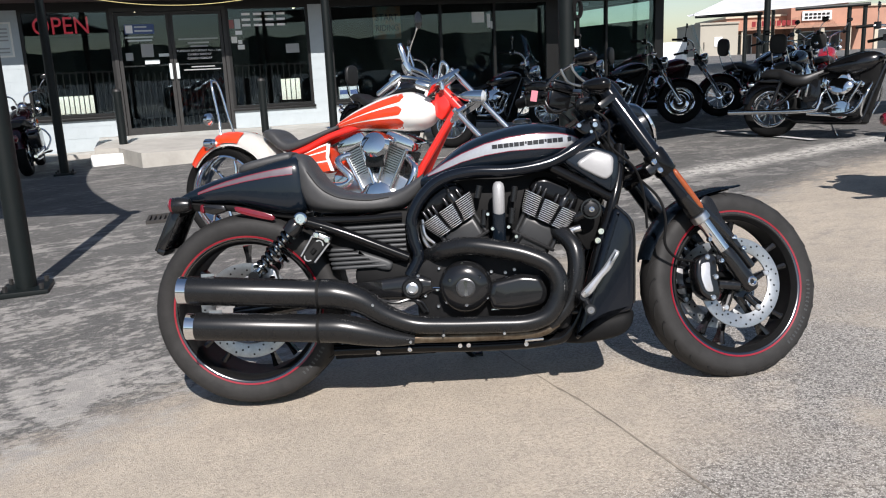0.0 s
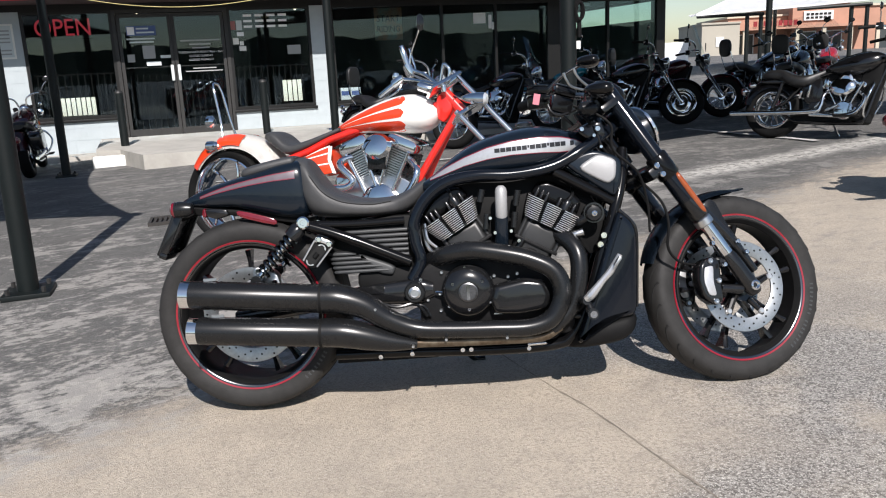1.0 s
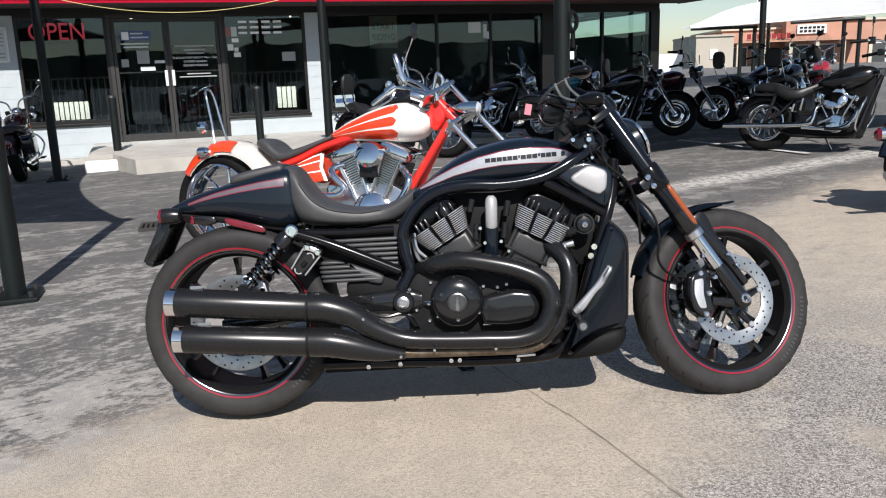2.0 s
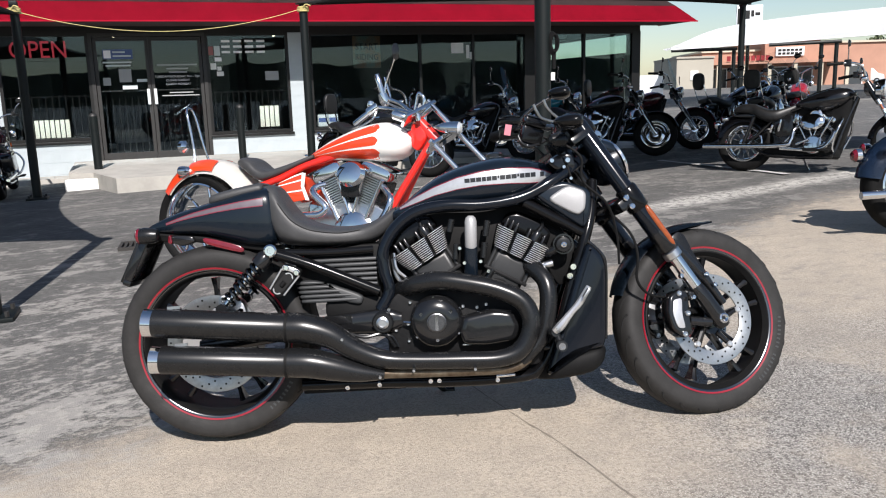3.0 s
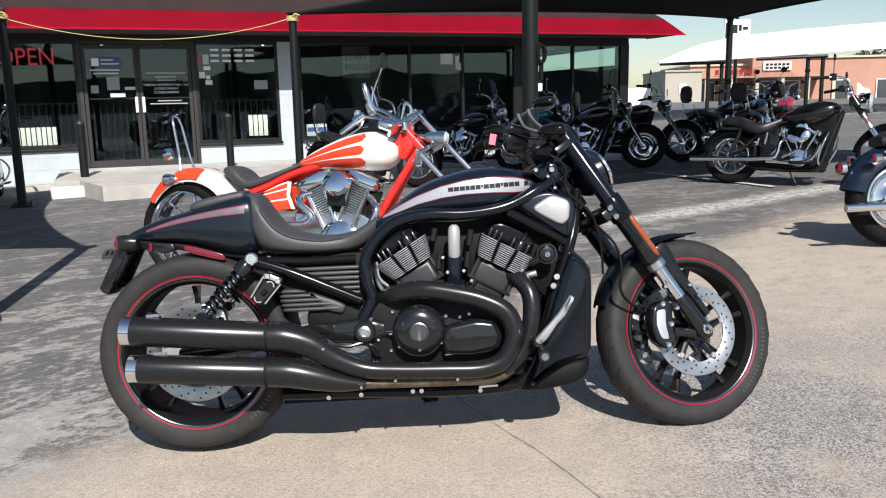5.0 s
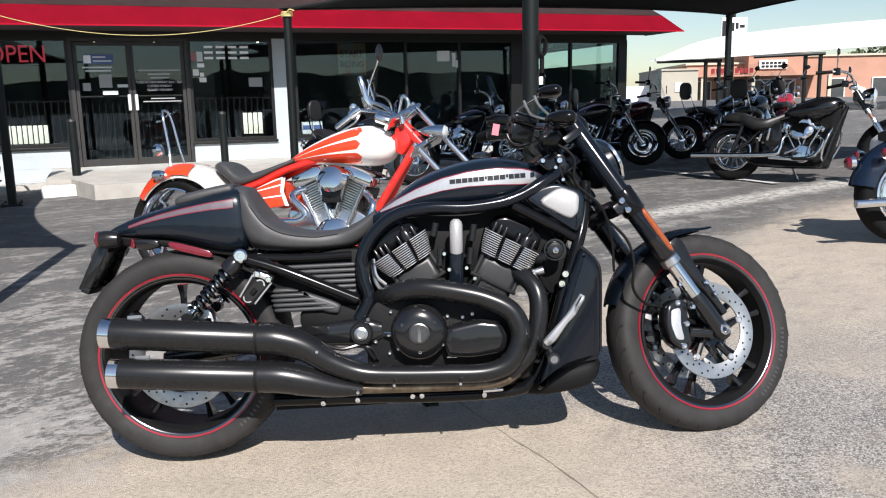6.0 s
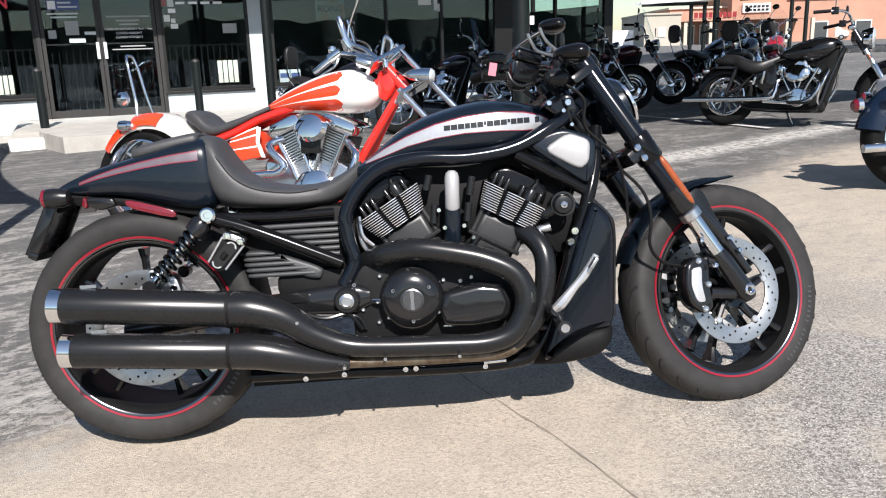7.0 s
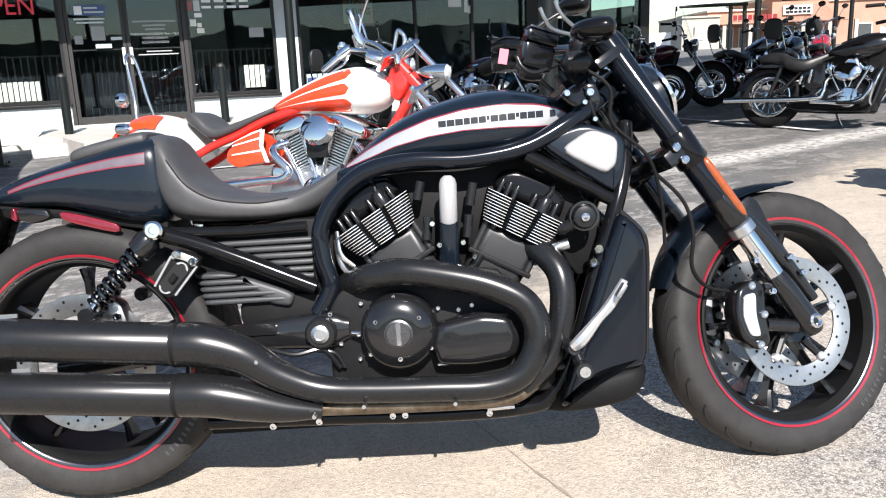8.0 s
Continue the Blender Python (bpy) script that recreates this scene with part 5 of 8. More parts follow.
    chin = Loft([(1.08, 0.190, 0.156, 0.13, 0.5), (1.15, 0.222, 0.152, 0.175, 0.5), (1.22, 0.252, 0.158, 0.195, 0.5), (1.29, 0.268, 0.172, 0.195, 0.5), (1.325, 0.268, 0.197, 0.18, 0.55), (1.340, 0.258, 0.227, 0.15, 0.7)], 5)
    part("chin_fairing", chin.mesh(B(), 32), BLACK_DEEP, bike, "black chin fairing", 60)
    for x, z in ((1.242, 0.526), (1.230, 0.497)):
        part("tube_bolt", bolt(B(), x, -0.168, z, 0.0125, 0.012), CHROME, bike)
    # --- under-frame bits ---
    for x, z in ((0.762, 0.178), (0.790, 0.178), (0.595, 0.176), (0.49, 0.172), (0.98, 0.170), (0.30, 0.232)):
        part("rail_bolt", bolt(B(), x, -0.158, z, 0.0095, 0.012), CHROME, bike)
    # plate lengthened forward only to block a sunlit gap in the bike's shadow
    part("under_plate_sun_block", box(B(), 0.34, 0.68, -0.13, 0.10, 0.150, 0.168, bevel=0.004), BLACK_DEEP, bike)
    part("bright_link", tube(B(), [(0.975, -0.19, 0.188), (1.035, -0.19, 0.190)], 0.006, 10, smooth=False), CHROME, bike)
    bm = B()
    tube(bm, [(0.50, -0.19, 0.355), (0.56, -0.20, 0.34), (0.62, -0.19, 0.345), (0.655, -0.18, 0.30)], 0.006, 8, 5)
    tube(bm, [(0.60, -0.19, 0.345), (0.645, -0.185, 0.335), (0.665, -0.18, 0.30)], 0.005, 8, 5)
    part("brake_line", bm, BLACK_SATIN, bike)
    # brake pedal and forward controls
    bm = B()
    tube(bm, [(1.155, -0.310, 0.342, 0.011), (1.172, -0.318, 0.358, 0.0140), (1.208, -0.320, 0.400, 0.0100), (1.234, -0.320, 0.428, 0.0110), (1.264, -0.322, 0.476, 0.0082)], 0.01, 8, 5)
    pd = part("brake_pedal", bm, BRIGHT, bike, "polished forged brake pedal")
    part("pedal_pad", box(B(), -0.016, 0.016, -0.022, 0.006, -0.005, 0.005, pose(1.252, -0.330, 0.458, 0, -56, 0), 0.003), STEEL, pd)
    bm = B()
    tube(bm, [(1.15, -0.15, 0.320), (1.157, -0.312, 0.338)], 0.013, 12, smooth=False)
    tube(bm, [(1.160, -0.25, 0.335), (1.166, -0.310, 0.318), (1.172, -0.32, 0.298)], 0.011, 12, smooth=False)
    tube(bm, [(1.12, -0.15, 0.27), (1.20, -0.16, 0.25), (1.15, -0.15, 0.20)], 0.012, 10, 4)
    part("control_mount", bm, BLACK_SATIN, pd)
    part("foot_peg", tube(B(), [(1.185, -0.16, 0.285, 0.014), (1.172, -0.30, 0.300, 0.015), (1.165, -0.38, 0.307, 0.017)], 0.014, 14, smooth=False), BLACK_SATIN, bike)
    bm = B()
    lathe(bm, [(0.011, 0), (0.011, -0.006), (0.005, -0.006), (0.005, -0.003), (0, -0.003)], pose(1.165, -0.380, 0.307), 14)
    part("peg_end", bm, CHROME, bike)
    # side stand on the far side
    part("side_stand", tube(B(), [(0.70, 0.15, 0.20, 0.013), (0.76, 0.24, 0.10, 0.012), (0.80, 0.285, 0.045, 0.012), (0.84, 0.29, 0.041, 0.014)], 0.012, 10, 4), BLACK_SATIN, bike)
    # --- steered assembly ---
    W = Vector((1.704, 0, 0.300))
    d = Vector((-0.550, 0, 0.8352))
    nf = Vector((0.8352, 0, 0.550))
    A = W - nf * 0.05
    S = Matrix.Translation(A) @ Matrix.Rotation(radians(18), 4, d) @ Matrix.Translation(-A)
    alloy_wheel(bike, "front_wheel", tuple(W), 0.3205, 0.061, 0.2415, 0.2475, S, (-0.072, 0.072), 0.153, 2, 0.33)

    def sp(name, bm, material, label="", parent=None, angle=38):
        ob = part(name, bm, material, parent or bike, label, angle)
        if parent is None:
            ob.matrix_local = S
        return ob
    for s in (-1, 1):
        o = Vector((0, s * 0.118, 0))
        P = lambda q, r=None: (*(W + o + d * q), r) if r else tuple(W + o + d * q)
        leg = sp("fork_leg", tube(B(), [P(0.355, 0.0295), P(0.36, 0.0305), P(0.52, 0.0305), P(0.525, 0.0285), P(0.80, 0.0285), P(0.806, 0.025)], 0.03, 26, smooth=False), FRAME_BLUE, "black inverted fork leg with chrome slider")
        sp("fork_collar", tube(B(), [P(0.455, 0.0335), P(0.460, 0.037), P(0.535, 0.037), P(0.54, 0.0335)], 0.036, 26, smooth=False), FRAME_BLACK, "", leg)
        sp("fork_seal", tube(B(), [P(0.254, 0.026), P(0.258, 0.031), P(0.280, 0.031), P(0.285, 0.026)], 0.031, 26, smooth=False), ALU, "", leg)
        sp("fork_lower", tube(B(), [P(0.288, 0.030), P(0.292, 0.032), P(0.36, 0.032)], 0.031, 26, smooth=False), BLACK_GLOSS, "", leg)
        sp("slider", tube(B(), [P(0.10), P(0.265)], 0.0225, 24, smooth=False), CHROME, "chrome fork slider", leg)
        bm = B()
        tube(bm, [P(0.17, 0.012), P(0.12, 0.026), P(0.05, 0.028), P(-0.01, 0.028), P(-0.03, 0.02)], 0.026, 18, 3)
        sp("fork_foot", bm, BLACK_GLOSS, "", leg)
        q = W + o + d * 0.0
        bm = B()
        lathe(bm, [(0.017, 0.03), (0.017, -0.004), (0.012, -0.007), (0.009, -0.004), (0, 0.004)], pose(q.x, q.y - 0.026, q.z), 20)
        sp("axle_nut", bm, CHROME, "bright axle nut", leg)
        # tail guard of the fork, which carries the fender
        bm = B()
        g0, g1 = W + o + d * 0.30 + nf * 0.02, W + o + d * 0.03 + nf * 0.045
        tube(bm, [(*g0, 0.018), (*(g0.lerp(g1, 0.5) + nf * 0.008), 0.017), (*g1, 0.013)], 0.016, 12, 5)
        sp("fork_guard", bm, BLACK_GLOSS, "", leg)
        bm = B()
        r0, r1 = W + o + d * 0.455, W + o + d * 0.295
        rm = Matrix.Translation(r0.lerp(r1, 0.5)) @ d.to_track_quat("Z", "X").to_matrix().to_4x4()
        tube(bm, [(*(r0 + nf * 0.012 + Vector((0, s * 0.024, 0))), 0.006), (*(r0.lerp(r1, 0.15) + nf * 0.010 + Vector((0, s * 0.026, 0))), 0.0105), (*(r0.lerp(r1, 0.85) + nf * 0.010 + Vector((0, s * 0.026, 0))), 0.0105), (*(r1 + nf * 0.012 + Vector((0, s * 0.024, 0))), 0.006)], 0.012, 12, 4)
        sp("fork_reflector", bm, AMBER, "long amber side reflector", leg)
        for a0, b0 in ((0.150, 0.044), (0.104, 0.046), (0.20, -0.035), (0.12, -0.045)):
            v = W + o + d * a0 + nf * b0
            sp("foot_bolt", bolt(B(), v.x, v.y - 0.02, v.z, 0.0085, 0.012), CHROME, "", leg)
    # triple clamps
    for q, h, r in ((0.500, 0.020, 0.045), (0.765, 0.014, 0.040)):
        bm = B()
        c = W + d * q - nf * 0.02
        Tm = Matrix(((nf.x, 0, d.x, c.x), (0, 1, 0, 0), (nf.z, 0, d.z, c.z), (0, 0, 0, 1)))
        box(bm, -0.050, 0.034, -0.148, 0.148, -h, h, Tm, 0.012)
        sp("fork_clamp", bm, BLACK_GLOSS)
    for q in (0.482, 0.516):
        v = W + d * q + Vector((0, -0.152, 0)) - nf * 0.035
        sp("clamp_bolt", bolt(B(), v.x, v.y, v.z, 0.0105, 0.008), CHROME)
    part("steering_head", tube(B(), [tuple(W + d * 0.56 - nf * 0.05), tuple(W + d * 0.78 - nf * 0.05)], 0.034, 20, smooth=False), BLACK_GLOSS, bike)
    # brake calipers
    for s in (-1, 1):
        bm = B()
        y = s * 0.088
        prism(bm, rounded([(1.527, 0.387), (1.572, 0.408), (1.602, 0.392), (1.596, 0.325), (1.602, 0.258), (1.569, 0.243), (1.530, 0.272), (1.517, 0.33)], 3), y - 0.034, y + 0.026, 0.010, seg=3)
        cal = sp("brake_caliper", bm, BLACK_GLOSS, "black four piston caliper with a silver face")
        bm = B()
        prism(bm, rounded([(1.538, 0.372), (1.570, 0.377), (1.564, 0.325), (1.572, 0.276), (1.544, 0.279), (1.530, 0.325)], 3), y - 0.039, y - 0.032, 0.002)
        sp("caliper_face", bm, SILVER, "", cal)
        for x, z in ((1.562, 0.392), (1.568, 0.258), (1.586, 0.325)):
            sp("caliper_bolt", bolt(B(), x, y - 0.034, z, 0.0095, 0.007), ALU, "", cal)
        bm = B()
        v = W + d * 0.10
        sp("caliper_mount", tube(bm, [(1.60, s * 0.105, 0.385), (v.x, s * 0.112, v.z)], 0.018, 10, smooth=False), BLACK_GLOSS, "", cal)
        sp("caliper_mount", tube(B(), [(1.60, s * 0.105, 0.30), (W.x - 0.03, s * 0.112, W.z - 0.01)], 0.016, 10, smooth=False), BLACK_GLOSS, "", cal)
    # fender
    bm = B()
    rows = []
    for k in range(25):
        a = radians(78 + (162 - 78) * k / 24)
        R = 0.341 + (0.012 * (1 - k / 3) ** 2 if k < 3 else 0)
        w = 0.068 * (0.55 + 0.45 * min(1, k / 5)) if k < 5 else 0.068 * (1 - 0.40 * max(0, (k - 15) / 9) ** 1.5)
        row = []
        for j in range(13):
            t = -1 + 2 * j / 12
            y = w * math.sin(t * math.pi / 2 * 0.98)
            rr = R - 0.022 * (1 - math.cos(t * math.pi / 2 * 0.98)) * (0.5 + 0.5 * min(1, k / 6))
            row.append(bm.verts.new((W.x + rr * math.cos(a), y, W.z + rr * math.sin(a))))
        rows.append(row)
    for u, v in zip(rows, rows[1:]):
        for j in range(12):
            bm.faces.new((u[j], u[j + 1], v[j + 1], v[j]))
    bmesh.ops.solidify(bm, geom=bm.faces[:], thickness=0.004)
    sp("front_fender", bm, PAINT, "dark blue front fender", None, 60)
    for s in (-1, 1):
        bm = B()
        prism(bm, rounded([(1.572, 0.585), (1.600, 0.602), (1.622, 0.588), (1.648, 0.525), (1.688, 0.462), (1.722, 0.405), (1.708, 0.392), (1.664, 0.448), (1.610, 0.500), (1.575, 0.548)], 3), s * 0.095 - 0.006, s * 0.095 + 0.006, 0.004)
        sp("fender_stay", bm, BLACK_SATIN)
    # headlamp with its cowl: lathe round an axis that points forward and slightly down
    hm = pose(1.372, 0, 0.838, 0, -24, 0) @ pose(0, 0, 0, 0, 0, -90)
    lamp = sp("headlamp", lathe(B(), [(0.03, -0.025), (0.055, -0.008), (0.070, 0.020), (0.077, 0.045), (0.079, 0.060)], hm, 40), PAINT, "dark blue headlamp shell with a bright trim ring", None, 60)
    sp("trim_ring", lathe(B(), [(0.079, 0.058), (0.086, 0.061), (0.088, 0.068), (0.084, 0.073), (0.077, 0.071), (0.076, 0.062)], hm, 48, closed=True), CHROME, "", lamp)
    sp("lamp_lens", lathe(B(), [(0.075, 0.074), (0.060, 0.085), (0.035, 0.092), (0, 0.094)], hm, 40), LENS, "", lamp)
    cowl = Loft([(1.315, 0.925, 0.90, 0.04, 0.8), (1.345, 0.940, 0.88, 0.068, 0.8), (1.39, 0.936, 0.87, 0.076, 0.8), (1.43, 0.918, 0.86, 0.070, 0.8), (1.452, 0.898, 0.87, 0.05, 0.8)], 5)
    sp("lamp_cowl", cowl.mesh(B(), 28), PAINT, "", lamp, 60)
    # handlebar, controls, mirrors, gauge: turned with the fork
    bars = [(1.240, -0.315, 0.975), (1.244, -0.235, 0.978), (1.252, -0.14, 0.982), (1.262, -0.06, 0.985), (1.258, 0.03, 0.990), (1.232, 0.12, 1.0), (1.165, 0.25, 1.018), (1.085, 0.36, 1.01), (1.045, 0.42, 1.0)]
    hb = part("handlebar", tube(B(), bars, 0.0135, 14, 6), BLACK_GLOSS, bike, "low black handlebar with grips and mirrors")
    for s in (-1, 1):
        g0, g1 = (Vector(bars[0]), Vector(bars[1])) if s < 0 else (Vector(bars[-1]), Vector(bars[-2]))
        gd = (g1 - g0).normalized()
        part("grip", tube(B(), [(*g0, 0.0165), (*(g0 + gd * 0.006), 0.0200), (*(g1 - gd * 0.01), 0.0185), (*g1, 0.020)], 0.018, 16, smooth=False), BLACK_DEEP, hb)
        c = g1 + gd * 0.035
        Tm = pose(1.137, -0.110, 0.962, 0, 17, 12) if s < 0 else Matrix.Translation(c) @ pose(0, 0, 0, 0, 0, -56)
        bm = B()
        box(bm, -0.036, 0.034, -0.026, 0.026, -0.034, 0.020, Tm, 0.008)
        part("switch_housing", bm, FRAME_BLACK, hb)
        bm = B()
        box(bm, -0.036, 0.036, -0.024, 0.030, 0.022, 0.050, Tm, 0.008)
        part("fluid_reservoir", bm, FRAME_BLACK, hb)
        part("reservoir_lid", box(B(), -0.034, 0.034, -0.023, 0.029, 0.051, 0.057, Tm, 0.002), PAINT, hb)
        if s < 0:
            part("control_bracket", tube(B(), [(1.090, -0.140, 0.957), (1.100, -0.145, 0.934), (1.128, -0.140, 0.921), (1.185, -0.115, 0.940), (1.252, -0.090, 0.975)], 0.0048, 10, 6), BLACK_SATIN, hb)
            for px, pz in ((1.138, 1.048), (1.170, 1.061)):
                part("cable_end", tube(B(), [(px, -0.20, pz), (px + 0.010, -0.195, pz - 0.023), (px + 0.032, -0.180, pz - 0.045), (1.250, -0.15, 0.985)], 0.0042, 8, 6), STEEL, hb)
        else:
            part("lever", tube(B(), [tuple(c + Vector((0.03, 0, 0))), tuple(c + Vector((0.045, -s * -0.03, -0.01))), tuple(g0.lerp(g1, 0.5) + Vector((0.055, 0, -0.01))), tuple(g0 + Vector((0.045, 0, -0.012)))], 0.0065, 10, 5), BLACK_SATIN, hb)
        mc = Vector((1.226, -0.300, 0.980)) if s < 0 else Vector((1.300, 0.345, 1.150))
        ml = Loft([(mc.x - 0.040, mc.z + 0.008, mc.z - 0.010, 0.02, 0.85), (mc.x - 0.026, mc.z + 0.016, mc.z - 0.020, 0.042, 0.85), (mc.x + 0.005, mc.z + 0.022, mc.z - 0.026, 0.058, 0.85), (mc.x + 0.028, mc.z + 0.021, mc.z - 0.024, 0.058, 0.85), (mc.x + 0.040, mc.z + 0.012, mc.z - 0.018, 0.045, 0.85)], 5)
        part("mirror", ml.mesh(B(), 26, mc.y), FRAME_BLACK, hb, "black oval mirror", 60)
        part("mirror_stem", tube(B(), [tuple(c + Vector((0.01, 0, 0.0))), tuple(c.lerp(mc, 0.5) + Vector((-0.01, 0, 0.01))), tuple(mc)], 0.0065, 10, 4), BLACK_GLOSS, hb)
        sc = Vector((1.215, -0.155, 0.935)) if s < 0 else Vector((1.16, 0.19, 0.96))
        part("turn_signal", lathe(B(), [(0.008, -0.034), (0.020, -0.026), (0.025, 0.0), (0.024, 0.02)], pose(*sc, 0, 0, -73), 20), BLACK_SATIN, hb)
        part("signal_lens", lathe(B(), [(0.0235, 0.020), (0.016, 0.029), (0, 0.032)], pose(*sc, 0, 0, -73), 20), BLACK_GLOSS, hb)
    part("riser", box(B(), 1.225, 1.295, -0.065, 0.065, 0.930, 0.998, bevel=0.012), FRAME_BLACK, hb)
    gl = Loft([(1.245, 1.015, 0.99, 0.05, 0.8), (1.27, 1.035, 0.985, 0.065, 0.8), (1.31, 1.032, 0.965, 0.07, 0.8), (1.345, 1.010, 0.955, 0.06, 0.8), (1.36, 0.99, 0.96, 0.045, 0.8)], 5)
    part("gauge_pod", gl.mesh(B(), 26), FRAME_BLACK, hb, "", 60)
    part("paper_tag", box(B(), -0.012, 0.012, -0.001, 0.001, -0.020, 0.020, pose(1.092, 0.25, 1.012, 0, 12, 0)), mat("pink_paper_tag", (0.50, 0.17, 0.21), 0.7), hb, "small pink paper tag on the handlebar")
    # cables and hoses
    for name, pts, r in (("brake_hose", [(1.175, -0.12, 0.95), (1.24, -0.135, 0.92), (1.290, -0.14, 0.875), (1.292, -0.14, 0.80), (1.37, -0.13, 0.72), (1.40, -0.115, 0.62), (1.405, -0.11, 0.52)], 0.0042),
                         ("throttle_cable", [(1.19, -0.11, 0.93), (1.235, -0.13, 0.875), (1.255, -0.14, 0.815), (1.285, -0.12, 0.775)], 0.0040),
                         ("wire_loom", [(1.27, 0.02, 0.95), (1.22, -0.10, 0.90), (1.255, -0.12, 0.86), (1.30, -0.10, 0.80), (1.32, -0.10, 0.72)], 0.004),
                         ("caliper_hose", [(1.385, -0.10, 0.69), (1.44, -0.14, 0.62), (1.455, -0.16, 0.55), (1.45, -0.16, 0.47), (1.49, -0.13, 0.42), (1.55, -0.10, 0.40)], 0.0045),
                         ("clutch_hose", [(1.15, 0.29, 0.98), (1.22, 0.20, 0.90), (1.28, 0.10, 0.80)], 0.006)):
        part(name, tube(B(), pts, r, 8, 8), BLACK_DEEP, bike)
    for x, y, z, q in ((1.245, -0.140, 0.870, 0.0105), (1.194, -0.140, 0.871, 0.0085), (1.232, -0.140, 0.849, 0.0070), (1.253, -0.140, 0.811, 0.0065), (1.30, -0.14, 0.60, 0.007)):
        part("headstock_bolt", bolt(B(), x, y, z, q, 0.012), CHROME, bike)
    part("headstock_bracket", prism(B(), rounded([(1.178, 0.866), (1.215, 0.892), (1.262, 0.892), (1.275, 0.850), (1.245, 0.822), (1.205, 0.842)], 3), -0.132, 0.12, 0.008), BLACK_GLOSS, bike)
    return bike


power_cruiser()


# ---- the orange and cream chopper behind ----
def disc_wheel(parent, name, c, R, w, rim, m, spokes, seg=48, style="curved"):
    """Chrome wheel with swept spokes and a black tyre."""
    T = m @ Matrix.Translation(c)
    lip = w * 0.86
    hub = part(name, lathe(B(), [(0.03, -lip * 0.9), (0.055, -lip * 0.8), (0.055, lip * 0.8), (0.03, lip * 0.9)], None, 20), CHROME, parent, "chrome wheel with a black tyre")
    hub.matrix_local = T
    prof = [(rim + 0.002, -lip), (rim - 0.010, -lip - 0.004), (rim - 0.024, -lip * 0.8), (rim - 0.036, -lip * 0.4), (rim - 0.036, lip * 0.4), (rim - 0.024, lip * 0.8), (rim - 0.010, lip + 0.004), (rim + 0.002, lip)]
    part("rim", lathe(B(), prof, None, seg, closed=True), CHROME, hub)
    part("tyre", lathe(B(), tyre_profile(R, w, rim), None, seg, closed=True), TYRE_DULL, hub)
    if style == "solid":
        part("wheel_disc", lathe(B(), [(rim - 0.03, -lip * 0.7), (rim * 0.84, -lip * 0.45), (rim * 0.78, -lip * 0.75), (rim * 0.70, -lip * 0.78), (rim * 0.64, -lip * 0.50), (rim * 0.50, -lip * 0.62), (rim * 0.42, -lip * 0.9), (0.05, -lip * 0.95), (0.05, lip * 0.9), (rim - 0.03, lip * 0.7)], None, seg, closed=True), CHROME, hub)
    elif style == "wire":
        bm = B()
        for k in range(spokes):
            a = 2 * math.pi * k / spokes
            b = a + (0.35 if k % 2 else -0.35)
            tube(bm, [(0.045 * math.cos(a), -0.02 if k % 4 < 2 else 0.02, 0.045 * math.sin(a)), ((rim - 0.03) * math.cos(b), 0, (rim - 0.03) * math.sin(b))], 0.003, 5, smooth=False)
        tagged(part("wire_spoke_set", bm, CHROME, hub), kind="stuff")
    else:
        for k in range(spokes):
            a = 2 * math.pi * k / spokes
            pts = []
            for i in range(4):
                f = i / 3
                r = 0.045 + (rim - 0.07) * f
                pts.append((r * math.cos(a + 0.45 * f), -lip * 0.4, r * math.sin(a + 0.45 * f), 0.015 - 0.004 * f))
            part("spoke", tube(B(), pts, 0.012, 8, 3), CHROME, hub)
    return hub


def arc_fender(bm, c, R, a0, a1, w, drop, n=18, flare=0.0):
    """A mudguard shell round c = (x, z), from angle a0 to a1 in degrees."""
    rows = []
    for k in range(n + 1):
        a = radians(a0 + (a1 - a0) * k / n)
        row = []
        for j in range(11):
            t = -1 + 2 * j / 10
            y = w * math.sin(t * math.pi / 2)
            rr = R + flare * k / n - drop * (1 - math.cos(t * math.pi / 2))
            row.append(bm.verts.new((c[0] + rr * math.cos(a), y, c[1] + rr * math.sin(a))))
        rows.append(row)
    for u, v in zip(rows, rows[1:]):
        for j in range(10):
            bm.faces.new((u[j], u[j + 1], v[j + 1], v[j]))
    bmesh.ops.solidify(bm, geom=bm.faces[:], thickness=0.006)
    return bm


